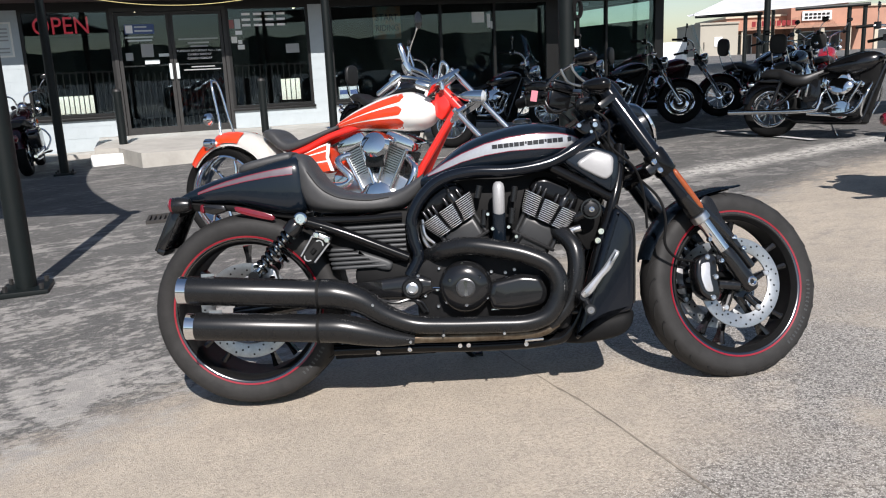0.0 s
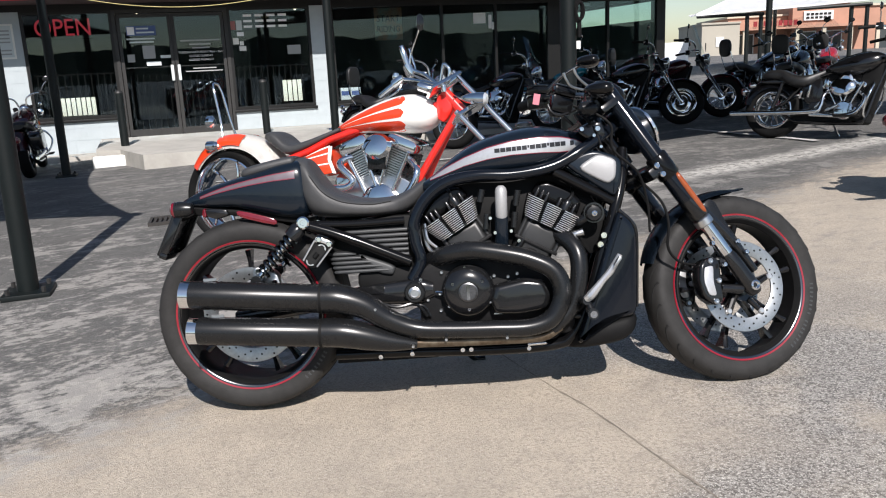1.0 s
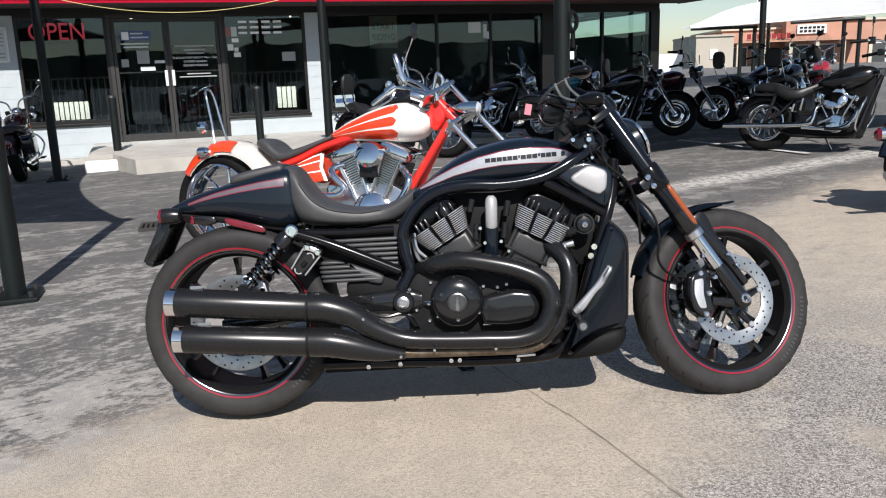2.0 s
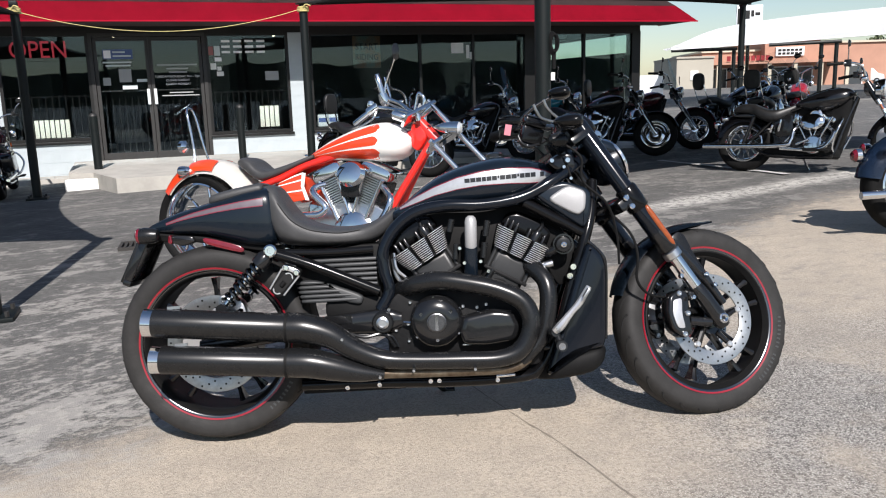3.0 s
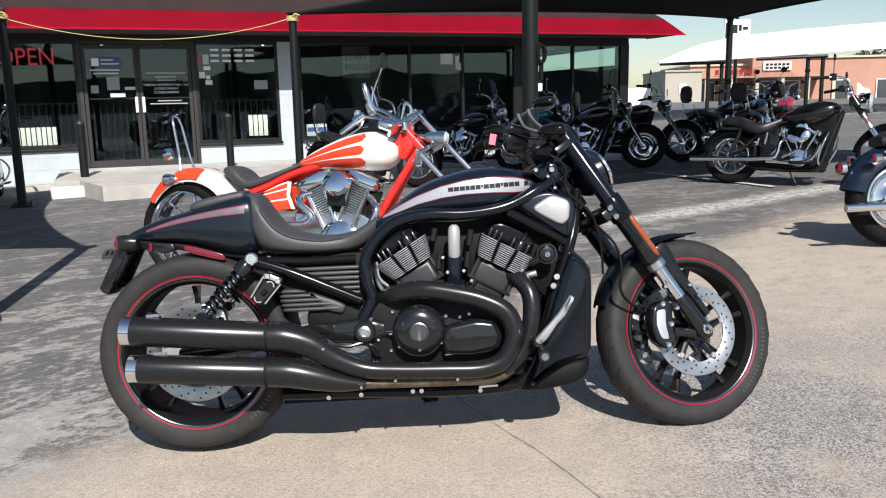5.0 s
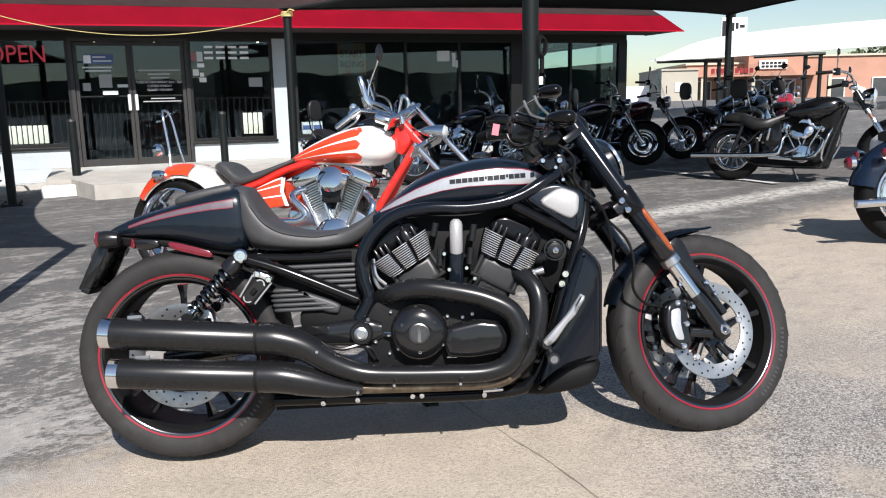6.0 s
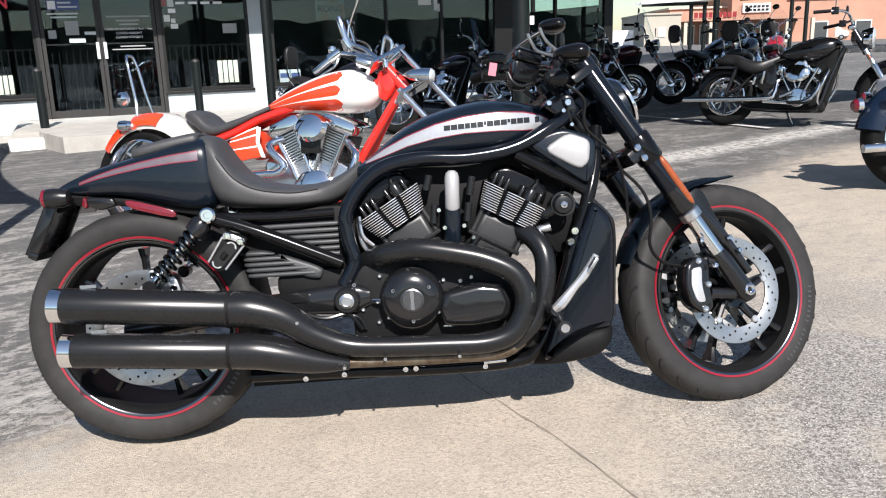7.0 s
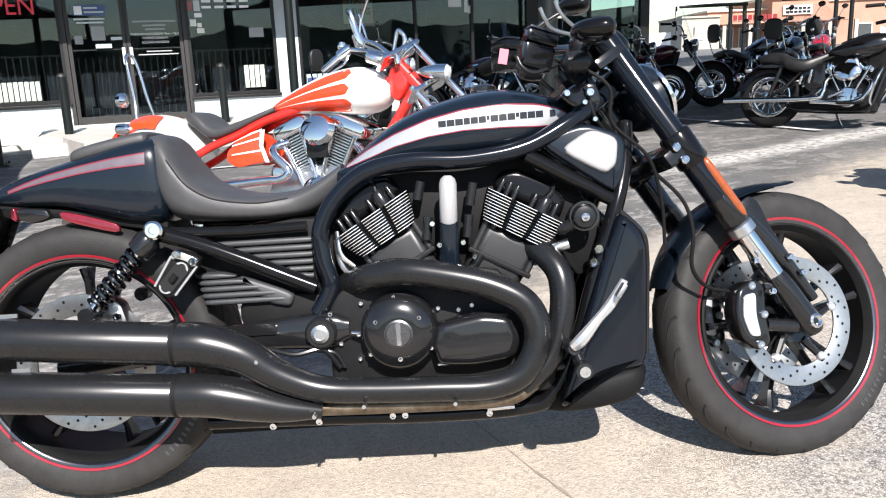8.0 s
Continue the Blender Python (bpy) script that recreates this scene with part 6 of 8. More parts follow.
def v_twin(parent, cx, cz, scale=1.0, dark=False, fins=9, depth=0.10, rw=0.098, fw=0.085, cleaner=(0.0, 0.155, 0.123, 0.097)):
    """An air-cooled vee engine: two finned barrels, chrome rocker boxes, pushrod tubes, round air cleaner, cam cover."""
    trim = CHROME
    bm = B()
    prism(bm, rounded([(cx - 0.24 * scale, cz - 0.20 * scale), (cx + 0.20 * scale, cz - 0.20 * scale), (cx + 0.20 * scale, cz), (cx + 0.10 * scale, cz + 0.06 * scale), (cx - 0.12 * scale, cz + 0.06 * scale), (cx - 0.24 * scale, cz - 0.02 * scale)], 3), -depth, depth, 0.015)
    eng = part("engine", bm, BLACK_SATIN if dark else ALU, parent, "air-cooled vee twin engine with chrome covers")
    part("cam_cover", lathe(B(), [(0.10 * scale, 0), (0.10 * scale, -0.025), (0.085 * scale, -0.04), (0.03 * scale, -0.045), (0, -0.045)], pose(cx + 0.01, -depth, cz - 0.08 * scale), 28), trim, eng)
    part("timer_cover", lathe(B(), [(0.045 * scale, 0), (0.045 * scale, -0.012), (0.03 * scale, -0.02), (0, -0.02)], pose(cx + 0.10 * scale, -depth - 0.02, cz - 0.09 * scale), 20), trim, eng)
    for s, lean in ((-1, 22.5), (1, -22.5)):
        T = pose(cx + s * 0.05 * scale, 0, cz + 0.02 * scale) @ pose(0, 0, 0, 0, s * 22.5, 0)
        barrel = part("barrel", box(B(), -0.062 * scale, 0.062 * scale, -depth * 0.8, depth * 0.8, 0, 0.16 * scale), BLACK_SATIN, eng)
        barrel.matrix_local = T
        fin_mesh = finish("fin", box(B(), -fw * scale, fw * scale, -depth - 0.005, depth + 0.005, 0, 0.006 * scale), BLACK_SATIN if dark else ALU)
        for k in range(fins):
            fin = new("fin", fin_mesh)
            fin.parent = barrel
            fin.matrix_local = pose(0, 0, (0.02 + 0.135 * k / (fins - 1)) * scale)
        bm = B()
        prism(bm, rounded([(-rw * scale, 0.165 * scale), (rw * scale, 0.165 * scale), (rw * 0.92 * scale, 0.225 * scale), (-rw * 0.92 * scale, 0.225 * scale)], 3), -depth - 0.02, depth + 0.02, 0.012)
        part("rocker_box", bm, trim, barrel, "chrome rocker box")
        for q in (-0.030, 0.030):
            part("pushrod_tube", tube(B(), [(q * scale, -depth - 0.018, -0.07 * scale), (q * 1.6 * scale, -depth - 0.022, 0.17 * scale)], 0.010 * scale, 10, smooth=False), trim, barrel)
    bm = B()
    lathe(bm, [(0.78, 0.02), (0.955, 0.0), (1.0, -0.02), (0.82, -0.045), (0.36, -0.056), (0, -0.057)], pose(cx + cleaner[0] * scale, -depth - 0.055, cz + cleaner[1] * scale, -14, 0, 0) @ Matrix.Diagonal((cleaner[2] * scale, 1, cleaner[3] * scale, 1)), 40)
    part("air_cleaner", bm, trim, eng, "polished oval air cleaner cover")
    return eng


def chopper():
    ch = thing("motorcycle", "orange and cream custom chopper with chrome engine and forks", "motorcycle", on_ground(-1.62, 5.45, -16, 6))
    I = Matrix.Identity(4)
    disc_wheel(ch, "rear_wheel", (-0.18, 0, 0.335), 0.335, 0.115, 0.268, I, 7)
    fc = (-0.10, 0.35)
    fender = part("rear_fender", arc_fender(B(), fc, 0.415, 32, 147, 0.135, 0.10), CREAM, ch, "cream rear fender with orange panels", 60)

    def patch(name, a0, a1, t0, t1, material):
        bm = B()
        n, mrow = 14, 6
        rows = []
        for k in range(n + 1):
            a = radians(a0 + (a1 - a0) * k / n)
            row = []
            for j in range(mrow + 1):
                t = t0 + (t1 - t0) * j / mrow
                y = 0.144 * math.sin(t * math.pi / 2)
                rr = 0.4240 - 0.10 * (1 - math.cos(t * math.pi / 2))
                row.append(bm.verts.new((fc[0] + rr * math.cos(a), y, fc[1] + rr * math.sin(a))))
            rows.append(row)
        for u, v in zip(rows, rows[1:]):
            for j in range(mrow):
                bm.faces.new((u[j], u[j + 1], v[j + 1], v[j]))
        part(name, bm, material, fender)
    patch("orange_panel", 77, 108, -0.92, -0.35, ORANGE)
    patch("orange_panel", 77, 108, 0.35, 0.92, ORANGE)
    patch("orange_tip", 122, 148, -1.0, 1.0, ORANGE)
    patch("red_edge", 100, 130, -1.0, -0.95, ORANGE)
    # sissy bar
    for s in (-1, 1):
        part("sissy_rail", tube(B(), [(-0.165, 0.10 * s, 0.64), (-0.20, 0.075 * s, 0.76), (-0.222, 0.055 * s, 0.86), (-0.262, 0.045 * s, 1.03), (-0.285, 0.03 * s, 1.10), (-0.29, 0, 1.112)], 0.0085, 10, 5), CHROME, ch)
    for s in (-1, 1):
        sig = part("turn_signal", lathe(B(), [(0.012, -0.05), (0.028, -0.035), (0.033, 0), (0.032, 0.03)], pose(-0.235, 0.15 * s, 0.685, 0, 0, 90), 20), CHROME, ch, "chrome bullet turn signal")
        part("lens", lathe(B(), [(0.032, 0.03), (0.022, 0.042), (0, 0.045)], pose(-0.235, 0.15 * s, 0.685, 0, 0, 90), 20), RED_LENS, sig)
    part("tail_lamp", lathe(B(), [(0.018, -0.02), (0.042, 0), (0.040, 0.03), (0, 0.042)], pose(-0.25, -0.11, 0.847, 0, 0, 90), 20), CHROME, ch)
    st = Loft([(0.120, 0.742, 0.722, 0.05, 0.6), (0.155, 0.762, 0.700, 0.09, 0.6), (0.20, 0.766, 0.675, 0.115, 0.6), (0.25, 0.745, 0.640, 0.125, 0.6), (0.303, 0.700, 0.612, 0.13, 0.6), (0.366, 0.680, 0.610, 0.128, 0.6), (0.491, 0.708, 0.650, 0.118, 0.6), (0.60, 0.742, 0.700, 0.10, 0.6), (0.70, 0.778, 0.745, 0.07, 0.6)], 5)
    part("seat", st.mesh(B(), 28), VINYL, ch, "thin black leather saddle", 60)
    # frame tubes
    for s in (-1, 1):
        part("frame_tube", tube(B(), [(1.42, 0, 0.90), (0.95, 0.05 * s, 0.785), (0.66, 0.075 * s, 0.705), (0.48, 0.09 * s, 0.63), (0.33, 0.11 * s, 0.575), (0.18, 0.14 * s, 0.50), (-0.18, 0.15 * s, 0.34)], 0.022, 14, 6), FRAME_RED, ch)
        part("lower_rail", tube(B(), [(1.49, 0.0, 0.84), (1.42, 0.02 * s, 0.725), (1.266, 0.06 * s, 0.472), (1.15, 0.12 * s, 0.24), (1.02, 0.13 * s, 0.15), (0.6, 0.13 * s, 0.14), (0.25, 0.14 * s, 0.20), (-0.18, 0.15 * s, 0.33)], 0.023, 14, 6), FRAME_RED, ch)
    bm = B()
    prism(bm, rounded([(1.36, 0.95), (1.43, 0.94), (1.47, 0.86), (1.41, 0.77), (1.36, 0.80)], 3), -0.035, 0.035, 0.012)
    part("neck_gusset", bm, FRAME_RED, ch)
    part("head_tube", tube(B(), [(1.403, 0, 0.959), (1.545, 0, 0.812)], 0.034, 20, smooth=False), FRAME_RED, ch)
    # tank
    tk = Loft([(0.640, 0.760, 0.742, 0.02, 0.8), (0.72, 0.808, 0.738, 0.06, 0.8), (0.836, 0.866, 0.733, 0.10, 0.82), (1.016, 0.932, 0.722, 0.145, 0.85), (1.17, 0.958, 0.716, 0.165, 0.88), (1.26, 0.945, 0.722, 0.155, 0.9), (1.32, 0.908, 0.745, 0.12, 0.95), (1.355, 0.865, 0.785, 0.07, 1.0), (1.366, 0.84, 0.81, 0.03, 1.0)], 6)
    tank = part("tank", tk.mesh(B(), 44), CREAM, ch, "cream teardrop tank with orange flame stripes", 70)
    x0, x1 = 0.66, 1.165
    for s in (-1, 1):
        for (u1, l1), (u0, l0) in (((0.944, 0.888), (0.772, 0.764)), ((0.868, 0.812), (0.762, 0.755)), ((0.792, 0.728), (0.753, 0.744))):
            xs = np.linspace(0, 1, 9)
            up = [(x0 + (x1 - x0) * f, u0 + (u1 - u0) * f + 0.010 * math.sin(math.pi * f)) for f in xs]
            lo = [(x0 + (x1 - x0) * f, l0 + (l1 - l0) * f + 0.006 * math.sin(math.pi * f)) for f in xs]
            # round nose
            up += [(x1 + 0.02, u1 - 0.006), (x1 + 0.034, u1 - 0.022)]
            lo += [(x1 + 0.02, l1 + 0.006), (x1 + 0.034, u1 - 0.026)]
            part("flame_stripe", tk.band(B(), up, lo, s, 0.0016, 30, 4), ORANGE, tank)
    # oil tank panel: orange fingers between cream lines
    for s in (-1, 1):
        bm = B()
        prism(bm, rounded([(0.44, 0.555), (0.60, 0.635), (0.668, 0.655), (0.652, 0.57), (0.685, 0.485), (0.60, 0.475), (0.50, 0.455), (0.43, 0.49)], 2), -0.012, 0.012, 0.006)
        pn = part("side_panel", bm, ORANGE, ch, "orange side panel with cream lines")
        pn.matrix_local = pose(0, s * 0.125, 0)
        for poly in ([(0.655, 0.650), (0.682, 0.655), (0.668, 0.57), (0.702, 0.482), (0.676, 0.484), (0.645, 0.57)], [(0.475, 0.570), (0.650, 0.606), (0.650, 0.616), (0.475, 0.576)], [(0.47, 0.522), (0.650, 0.541), (0.650, 0.551), (0.47, 0.528)], [(0.47, 0.588), (0.60, 0.641), (0.665, 0.660), (0.665, 0.650), (0.60, 0.631)]):
            part("cream_line", prism(B(), poly, s * 0.0125, s * 0.0155), CREAM, pn)
    part("oil_tank", prism(B(), rounded([(0.44, 0.60), (0.64, 0.65), (0.63, 0.49), (0.48, 0.46)], 3), -0.11, 0.11, 0.02), ORANGE, ch)
    v_twin(ch, 0.985, 0.383, 1.36, fins=13, rw=0.080, fw=0.050, cleaner=(0.022, 0.188, 0.072, 0.060))
    # exhaust
    for k, pts in enumerate(([(0.80, -0.10, 0.58), (0.745, -0.15, 0.555), (0.765, -0.175, 0.512), (0.838, -0.18, 0.44), (0.80, -0.19, 0.395), (0.66, -0.19, 0.385), (0.1, -0.2, 0.33)], [(1.20, -0.10, 0.56), (1.27, -0.16, 0.48), (1.20, -0.19, 0.34), (1.02, -0.20, 0.28), (0.6, -0.20, 0.26), (0.1, -0.20, 0.22)])):
        part("exhaust_pipe", tube(B(), pts, 0.023, 16, 7), CHROME, ch, "curved chrome exhaust pipe")
    part("primary_drive", prism(B(), rounded([(0.55, 0.50), (1.05, 0.46), (1.10, 0.30), (0.55, 0.24)], 4), 0.10, 0.19, 0.02), CHROME, ch)
    part("carburettor", box(B(), 0.93, 1.05, -0.15, -0.08, 0.50, 0.60, bevel=0.012), BLACK_SATIN, ch)
    # steered front end
    d = Vector((-0.695, 0, 0.719))
    nf = Vector((0.719, 0, 0.695))
    A = Vector((1.455, 0, 0.905))
    S = Matrix.Translation(A) @ Matrix.Rotation(radians(-34), 4, d) @ Matrix.Translation(-A)
    C = A + nf * 0.07

    def sp(name, bm, material, label="", parent=None):
        ob = part(name, bm, material, parent or ch, label)
        if parent is None:
            ob.matrix_local = S
        return ob
    ax = C - d * 0.80
    ax.z = 0.335
    ax.x = C.x + (C.z - 0.335) * 0.695 / 0.719
    disc_wheel(ch, "front_wheel", tuple(ax), 0.335, 0.05, 0.275, S, 7)
    for s in (-1, 1):
        o = Vector((0, 0.105 * s, 0))
        leg = sp("fork_leg", tube(B(), [tuple(C + o + d * (0.135 if s > 0 else -0.10)), tuple(ax + o)], 0.0175, 18, smooth=False), CHROME, "long raked chrome fork leg")
        sp("fork_lower", tube(B(), [(*(ax + o + d * 0.42), 0.022), (*(ax + o + d * 0.40), 0.026), (*(ax + o - d * 0.03), 0.026)], 0.03, 18, smooth=False), CHROME, "", leg)
    for q in (-0.13, 0.10):
        c = A + d * q + nf * 0.045
        Tm = Matrix(((nf.x, 0, d.x, c.x), (0, 1, 0, 0), (nf.z, 0, d.z, c.z), (0, 0, 0, 1)))
        bm = B()
        box(bm, -0.055, 0.055, -0.13, 0.13, -0.012, 0.012, Tm, 0.010)
        sp("triple_clamp", bm, CHROME, "chrome triple clamp")
    # tall bars, turned with the fork: the near grip low, the far one high
    for s, path in ((-1, [(1.43, 0.0, 0.97), (1.30, 0.05, 1.02), (1.191, 0.10, 1.045), (1.125, 0.12, 1.058), (1.058, 0.12, 1.062), (0.994, 0.12, 1.022), (0.905, 0.12, 0.962)]),
                    (1, [(1.43, 0.04, 0.97), (1.34, 0.14, 1.0), (1.25, 0.22, 1.045), (1.16, 0.28, 1.10), (1.075, 0.30, 1.135), (1.025, 0.30, 1.185), (0.99, 0.30, 1.30)])):
        bar = part("handlebar", tube(B(), path, 0.0125, 14, 6), CHROME, ch, "tall chrome handlebar")
        g0, g1 = Vector(path[-2]), Vector(path[-1])
        dirn = (g1 - g0).normalized()
        part("grip", tube(B(), [(*(g0 - dirn * 0.03), 0.016), (*g0, 0.020), (*(g1 - dirn * 0.01), 0.020), (*g1, 0.016)], 0.018, 14, smooth=False), CHROME, bar)
        part("control_pod", tube(B(), [(*(g0 - dirn * 0.10), 0.020), (*(g0 - dirn * 0.07), 0.032), (*(g0 - dirn * 0.02), 0.032)], 0.03, 12, smooth=False), CHROME, bar)
        part("reservoir", lathe(B(), [(0.020, 0), (0.023, 0.015), (0.020, 0.035), (0, 0.04)], Matrix.Translation(g0 - dirn * 0.06 + Vector((-0.02, 0, 0.015))) @ pose(0, 0, 0, 90, 0, 0), 16), CHROME, bar)
        part("lever", tube(B(), [tuple(g0 - dirn * 0.05 + Vector((0.03, 0, -0.01))), tuple(g0 + Vector((0.05, 0.02 * s, -0.03))), tuple(g1 + Vector((0.045, 0.02 * s, -0.02)))], 0.007, 8, 5), CHROME, bar)
        top = g0 + (Vector((0.06, -0.02, 0.09)) if s < 0 else Vector((0.105, 0.0, 0.235)))
        if s > 0:
            part("mirror_stem", tube(B(), [tuple(g0 - dirn * 0.05), tuple(g0 + Vector((0.03, 0.01 * s, 0.07))), tuple(top)], 0.007, 8, 5), CHROME, bar)
            part("mirror", lathe(B(), [(0.03, -0.006), (0.045, 0.0), (0.03, 0.014), (0, 0.016)], Matrix.Translation(top + Vector((0, 0, 0.02))) @ pose(0, 0, 0, 0, 0, 62) @ Matrix.Diagonal((0.7, 1, 1.25, 1)), 20), BLACK_GLOSS, bar, "small oval mirror")
        for off in (0.0, 0.02):
            part("cable", tube(B(), [tuple(g0 - dirn * 0.07), tuple(Vector(path[2]) + Vector((0.02, 0, -0.02 - off))), tuple(Vector(path[1]) + Vector((0.02 + off, 0, -0.035))), tuple(A + nf * (0.03 + off) + Vector((0, 0.03 * s, -0.02)))], 0.0045, 8, 8), BLACK_SATIN if s < 0 else ALU, bar)
    for s in (-1, 1):
        part("bar_riser", tube(B(), [(1.43, 0.05 * s - 0.02, 0.955, 0.015), (1.425, 0.05 * s - 0.02, 0.99, 0.017), (1.42, 0.05 * s - 0.02, 1.005, 0.010)], 0.016, 12, 3), CHROME, ch)
    part("riser_brace", tube(B(), [(1.378, -0.01, 1.005), (1.404, -0.01, 1.115), (1.424, -0.01, 1.118), (1.446, -0.01, 1.08), (1.418, -0.01, 0.985)], 0.011, 10, 4), CHROME, ch, "polished handlebar brace")
    part("top_clamp", tube(B(), [(1.395, -0.02, 0.975, 0.018), (1.45, -0.02, 1.005, 0.022), (1.50, -0.02, 1.040, 0.018)], 0.02, 12, smooth=False), CHROME, ch)
    part("speedometer", tube(B(), [(1.265, -0.08, 1.0, 0.02), (1.275, -0.08, 0.998, 0.03), (1.35, -0.08, 0.972, 0.03), (1.365, -0.08, 0.966, 0.018)], 0.03, 18, smooth=False), CHROME, ch, "chrome tubular speedometer")
    hm = Matrix.Translation((1.64, -0.06, 0.905)) @ pose(0, 0, 0, 0, 4, 0) @ Matrix.Diagonal((1.15, 0.62, 0.62, 1)) @ pose(0, 0, 0, 0, 0, -90)
    lamp = part("headlamp", lathe(B(), [(0.01, -0.10), (0.045, -0.06), (0.062, 0.0), (0.064, 0.04)], hm, 28), CHROME, ch, "chrome bullet headlamp")
    part("lens", lathe(B(), [(0.062, 0.04), (0.045, 0.052), (0, 0.057)], hm, 28), LENS, lamp)
    part("side_stand", tube(B(), [(0.62, 0.13, 0.15), (0.62, 0.27, 0.028), (0.66, 0.28, 0.027)], 0.012, 8, 3), CHROME, ch)
    return ch


chopper()


# ---- the parked cruisers ----
SADDLE = mat("dark_saddle_leather", (0.012, 0.012, 0.0125), 0.45, 0, 0, 0.3, 20, 0.1, 300)


def cruiser(name, label, m, paint, steer=0.0, shield=False, backrest=False, bags=None, wheel="wire", dark=False, group="parked cruisers", rearlamp=True, bars="low", far_bag=False):
    """A long, low touring cruiser: x forward from the rear axle."""
    ck = thing(name, label, "motorcycle", m, group)
    I = Matrix.Identity(4)
    disc_wheel(ck, "rear_wheel", (0, 0, 0.325), 0.325, 0.075, 0.215, I, 28 if wheel == "wire" else 9, 36, wheel)
    part("rear_fender", arc_fender(B(), (0, 0.325), 0.372, 28, 168, 0.10, 0.125, 14), paint, ck, "", 60)
    for s in (-1, 1):
        part("fender_strut", prism(B(), rounded([(0.28, 0.66), (-0.12, 0.655), (-0.12, 0.625), (0.28, 0.61)], 2), s * 0.112 - 0.006, s * 0.112 + 0.006, 0.003), BLACK_GLOSS if dark else CHROME, ck)
        part("shock_absorber", tube(B(), [(0.02, 0.115 * s, 0.34), (0.12, 0.115 * s, 0.62)], 0.022, 10, smooth=False), BLACK_GLOSS if dark else CHROME, ck)
        part("frame_tube", tube(B(), [(1.16, 0.02 * s, 0.86), (0.75, 0.05 * s, 0.76), (0.38, 0.09 * s, 0.62), (0.15, 0.11 * s, 0.40), (0, 0.11 * s, 0.325)], 0.018, 8, 4), BLACK_GLOSS, ck)
        part("down_tube", tube(B(), [(1.18, 0.02 * s, 0.82), (1.07, 0.08 * s, 0.45), (1.0, 0.12 * s, 0.20), (0.9, 0.12 * s, 0.17), (0.3, 0.12 * s, 0.19), (0.1, 0.11 * s, 0.32)], 0.018, 8, 4), BLACK_GLOSS, ck)
        part("turn_signal", lathe(B(), [(0.01, -0.04), (0.028, -0.02), (0.032, 0.02), (0, 0.035)], pose(-0.20, 0.17 * s, 0.60, 0, 0, 90), 12), CHROME, ck)
        part("signal_lens", lathe(B(), [(0.030, 0.02), (0.02, 0.036), (0, 0.04)], pose(-0.20, 0.17 * s, 0.60, 0, 0, 90), 12), RED_LENS, ck)
        part("floorboard", box(B(), 0.72, 0.98, s * 0.24 - 0.045, s * 0.24 + 0.045, 0.225, 0.245, bevel=0.006), BLACK_DEEP, ck)
        part("crash_bar", tube(B(), [(1.05, 0.10 * s, 0.60), (1.09, 0.22 * s, 0.56), (1.06, 0.29 * s, 0.42), (1.01, 0.22 * s, 0.28), (1.0, 0.12 * s, 0.22)], 0.014, 10, 5), CHROME, ck)
    if rearlamp:
        lp = part("tail_lamp", lathe(B(), [(0.02, -0.03), (0.048, 0.0), (0.045, 0.03)], pose(-0.335, 0, 0.545, 0, 0, 90), 18), CHROME, ck)
        part("lens", lathe(B(), [(0.044, 0.03), (0.03, 0.05), (0, 0.055)], pose(-0.335, 0, 0.545, 0, 0, 90), 18), RED_LENS, lp)
    st = Loft([(-0.12, 0.745, 0.68, 0.09, 0.6), (-0.03, 0.778, 0.665, 0.13, 0.6), (0.10, 0.776, 0.64, 0.15, 0.6), (0.17, 0.745, 0.60, 0.18, 0.6), (0.28, 0.705, 0.56, 0.195, 0.6), (0.40, 0.705, 0.565, 0.175, 0.6), (0.50, 0.740, 0.63, 0.10, 0.6), (0.57, 0.770, 0.70, 0.05, 0.7)], 4)
    part("seat", st.mesh(B(), 22), SADDLE, ck, "black two-up saddle", 60)
    if backrest:
        bm = B()
        ring = []
        for k in range(24):
            a = 2 * math.pi * k / 24
            q = (abs(math.cos(a)) ** 3 + abs(math.sin(a)) ** 3) ** (-1 / 3)
            ring.append((0.125 * q * math.cos(a), 0.145 * q * math.sin(a)))
        prism(bm, ring, -0.03, 0.03, 0.024, pose(-0.16, 0, 1.05, 0, -8, 90), 4)
        br = part("backrest", bm, SADDLE, ck, "black padded backrest on chrome rails")
        for s in (-1, 1):
            part("backrest_rail", tube(B(), [(0.0, 0.115 * s, 0.64), (-0.12, 0.115 * s, 0.80), (-0.18, 0.10 * s, 1.10)], 0.009, 8, 4), CHROME, br)
    if bags:
        for s in ((1,) if far_bag else (-1, 1)):
            bm = B()
            prism(bm, rounded([(-0.07, 0.50), (-0.08, 0.70), (0.0, 0.755), (0.16, 0.74), (0.16, 0.50)] if far_bag else [(-0.30, 0.36), (-0.33, 0.62), (0.20, 0.64), (0.24, 0.50), (0.10, 0.36)], 4), s * 0.22 - 0.075, s * 0.22 + 0.075, 0.03, seg=3)
            bg = part("saddlebag", bm, bags, ck, "hard saddlebag")
            part("bag_trim", tube(B(), [(-0.07 if far_bag else -0.325, s * 0.297, 0.61 if far_bag else 0.565), (0.12, s * 0.297, 0.62 if far_bag else 0.582)], 0.006, 6, smooth=False), CHROME, bg)
    tk = Loft([(0.54, 0.765, 0.735, 0.05, 0.8), (0.62, 0.815, 0.70, 0.11, 0.8), (0.76, 0.870, 0.665, 0.155, 0.82), (0.90, 0.912, 0.670, 0.170, 0.85), (1.03, 0.925, 0.70, 0.145, 0.9), (1.11, 0.905, 0.755, 0.10, 0.9), (1.145, 0.875, 0.80, 0.05, 0.95)], 5)
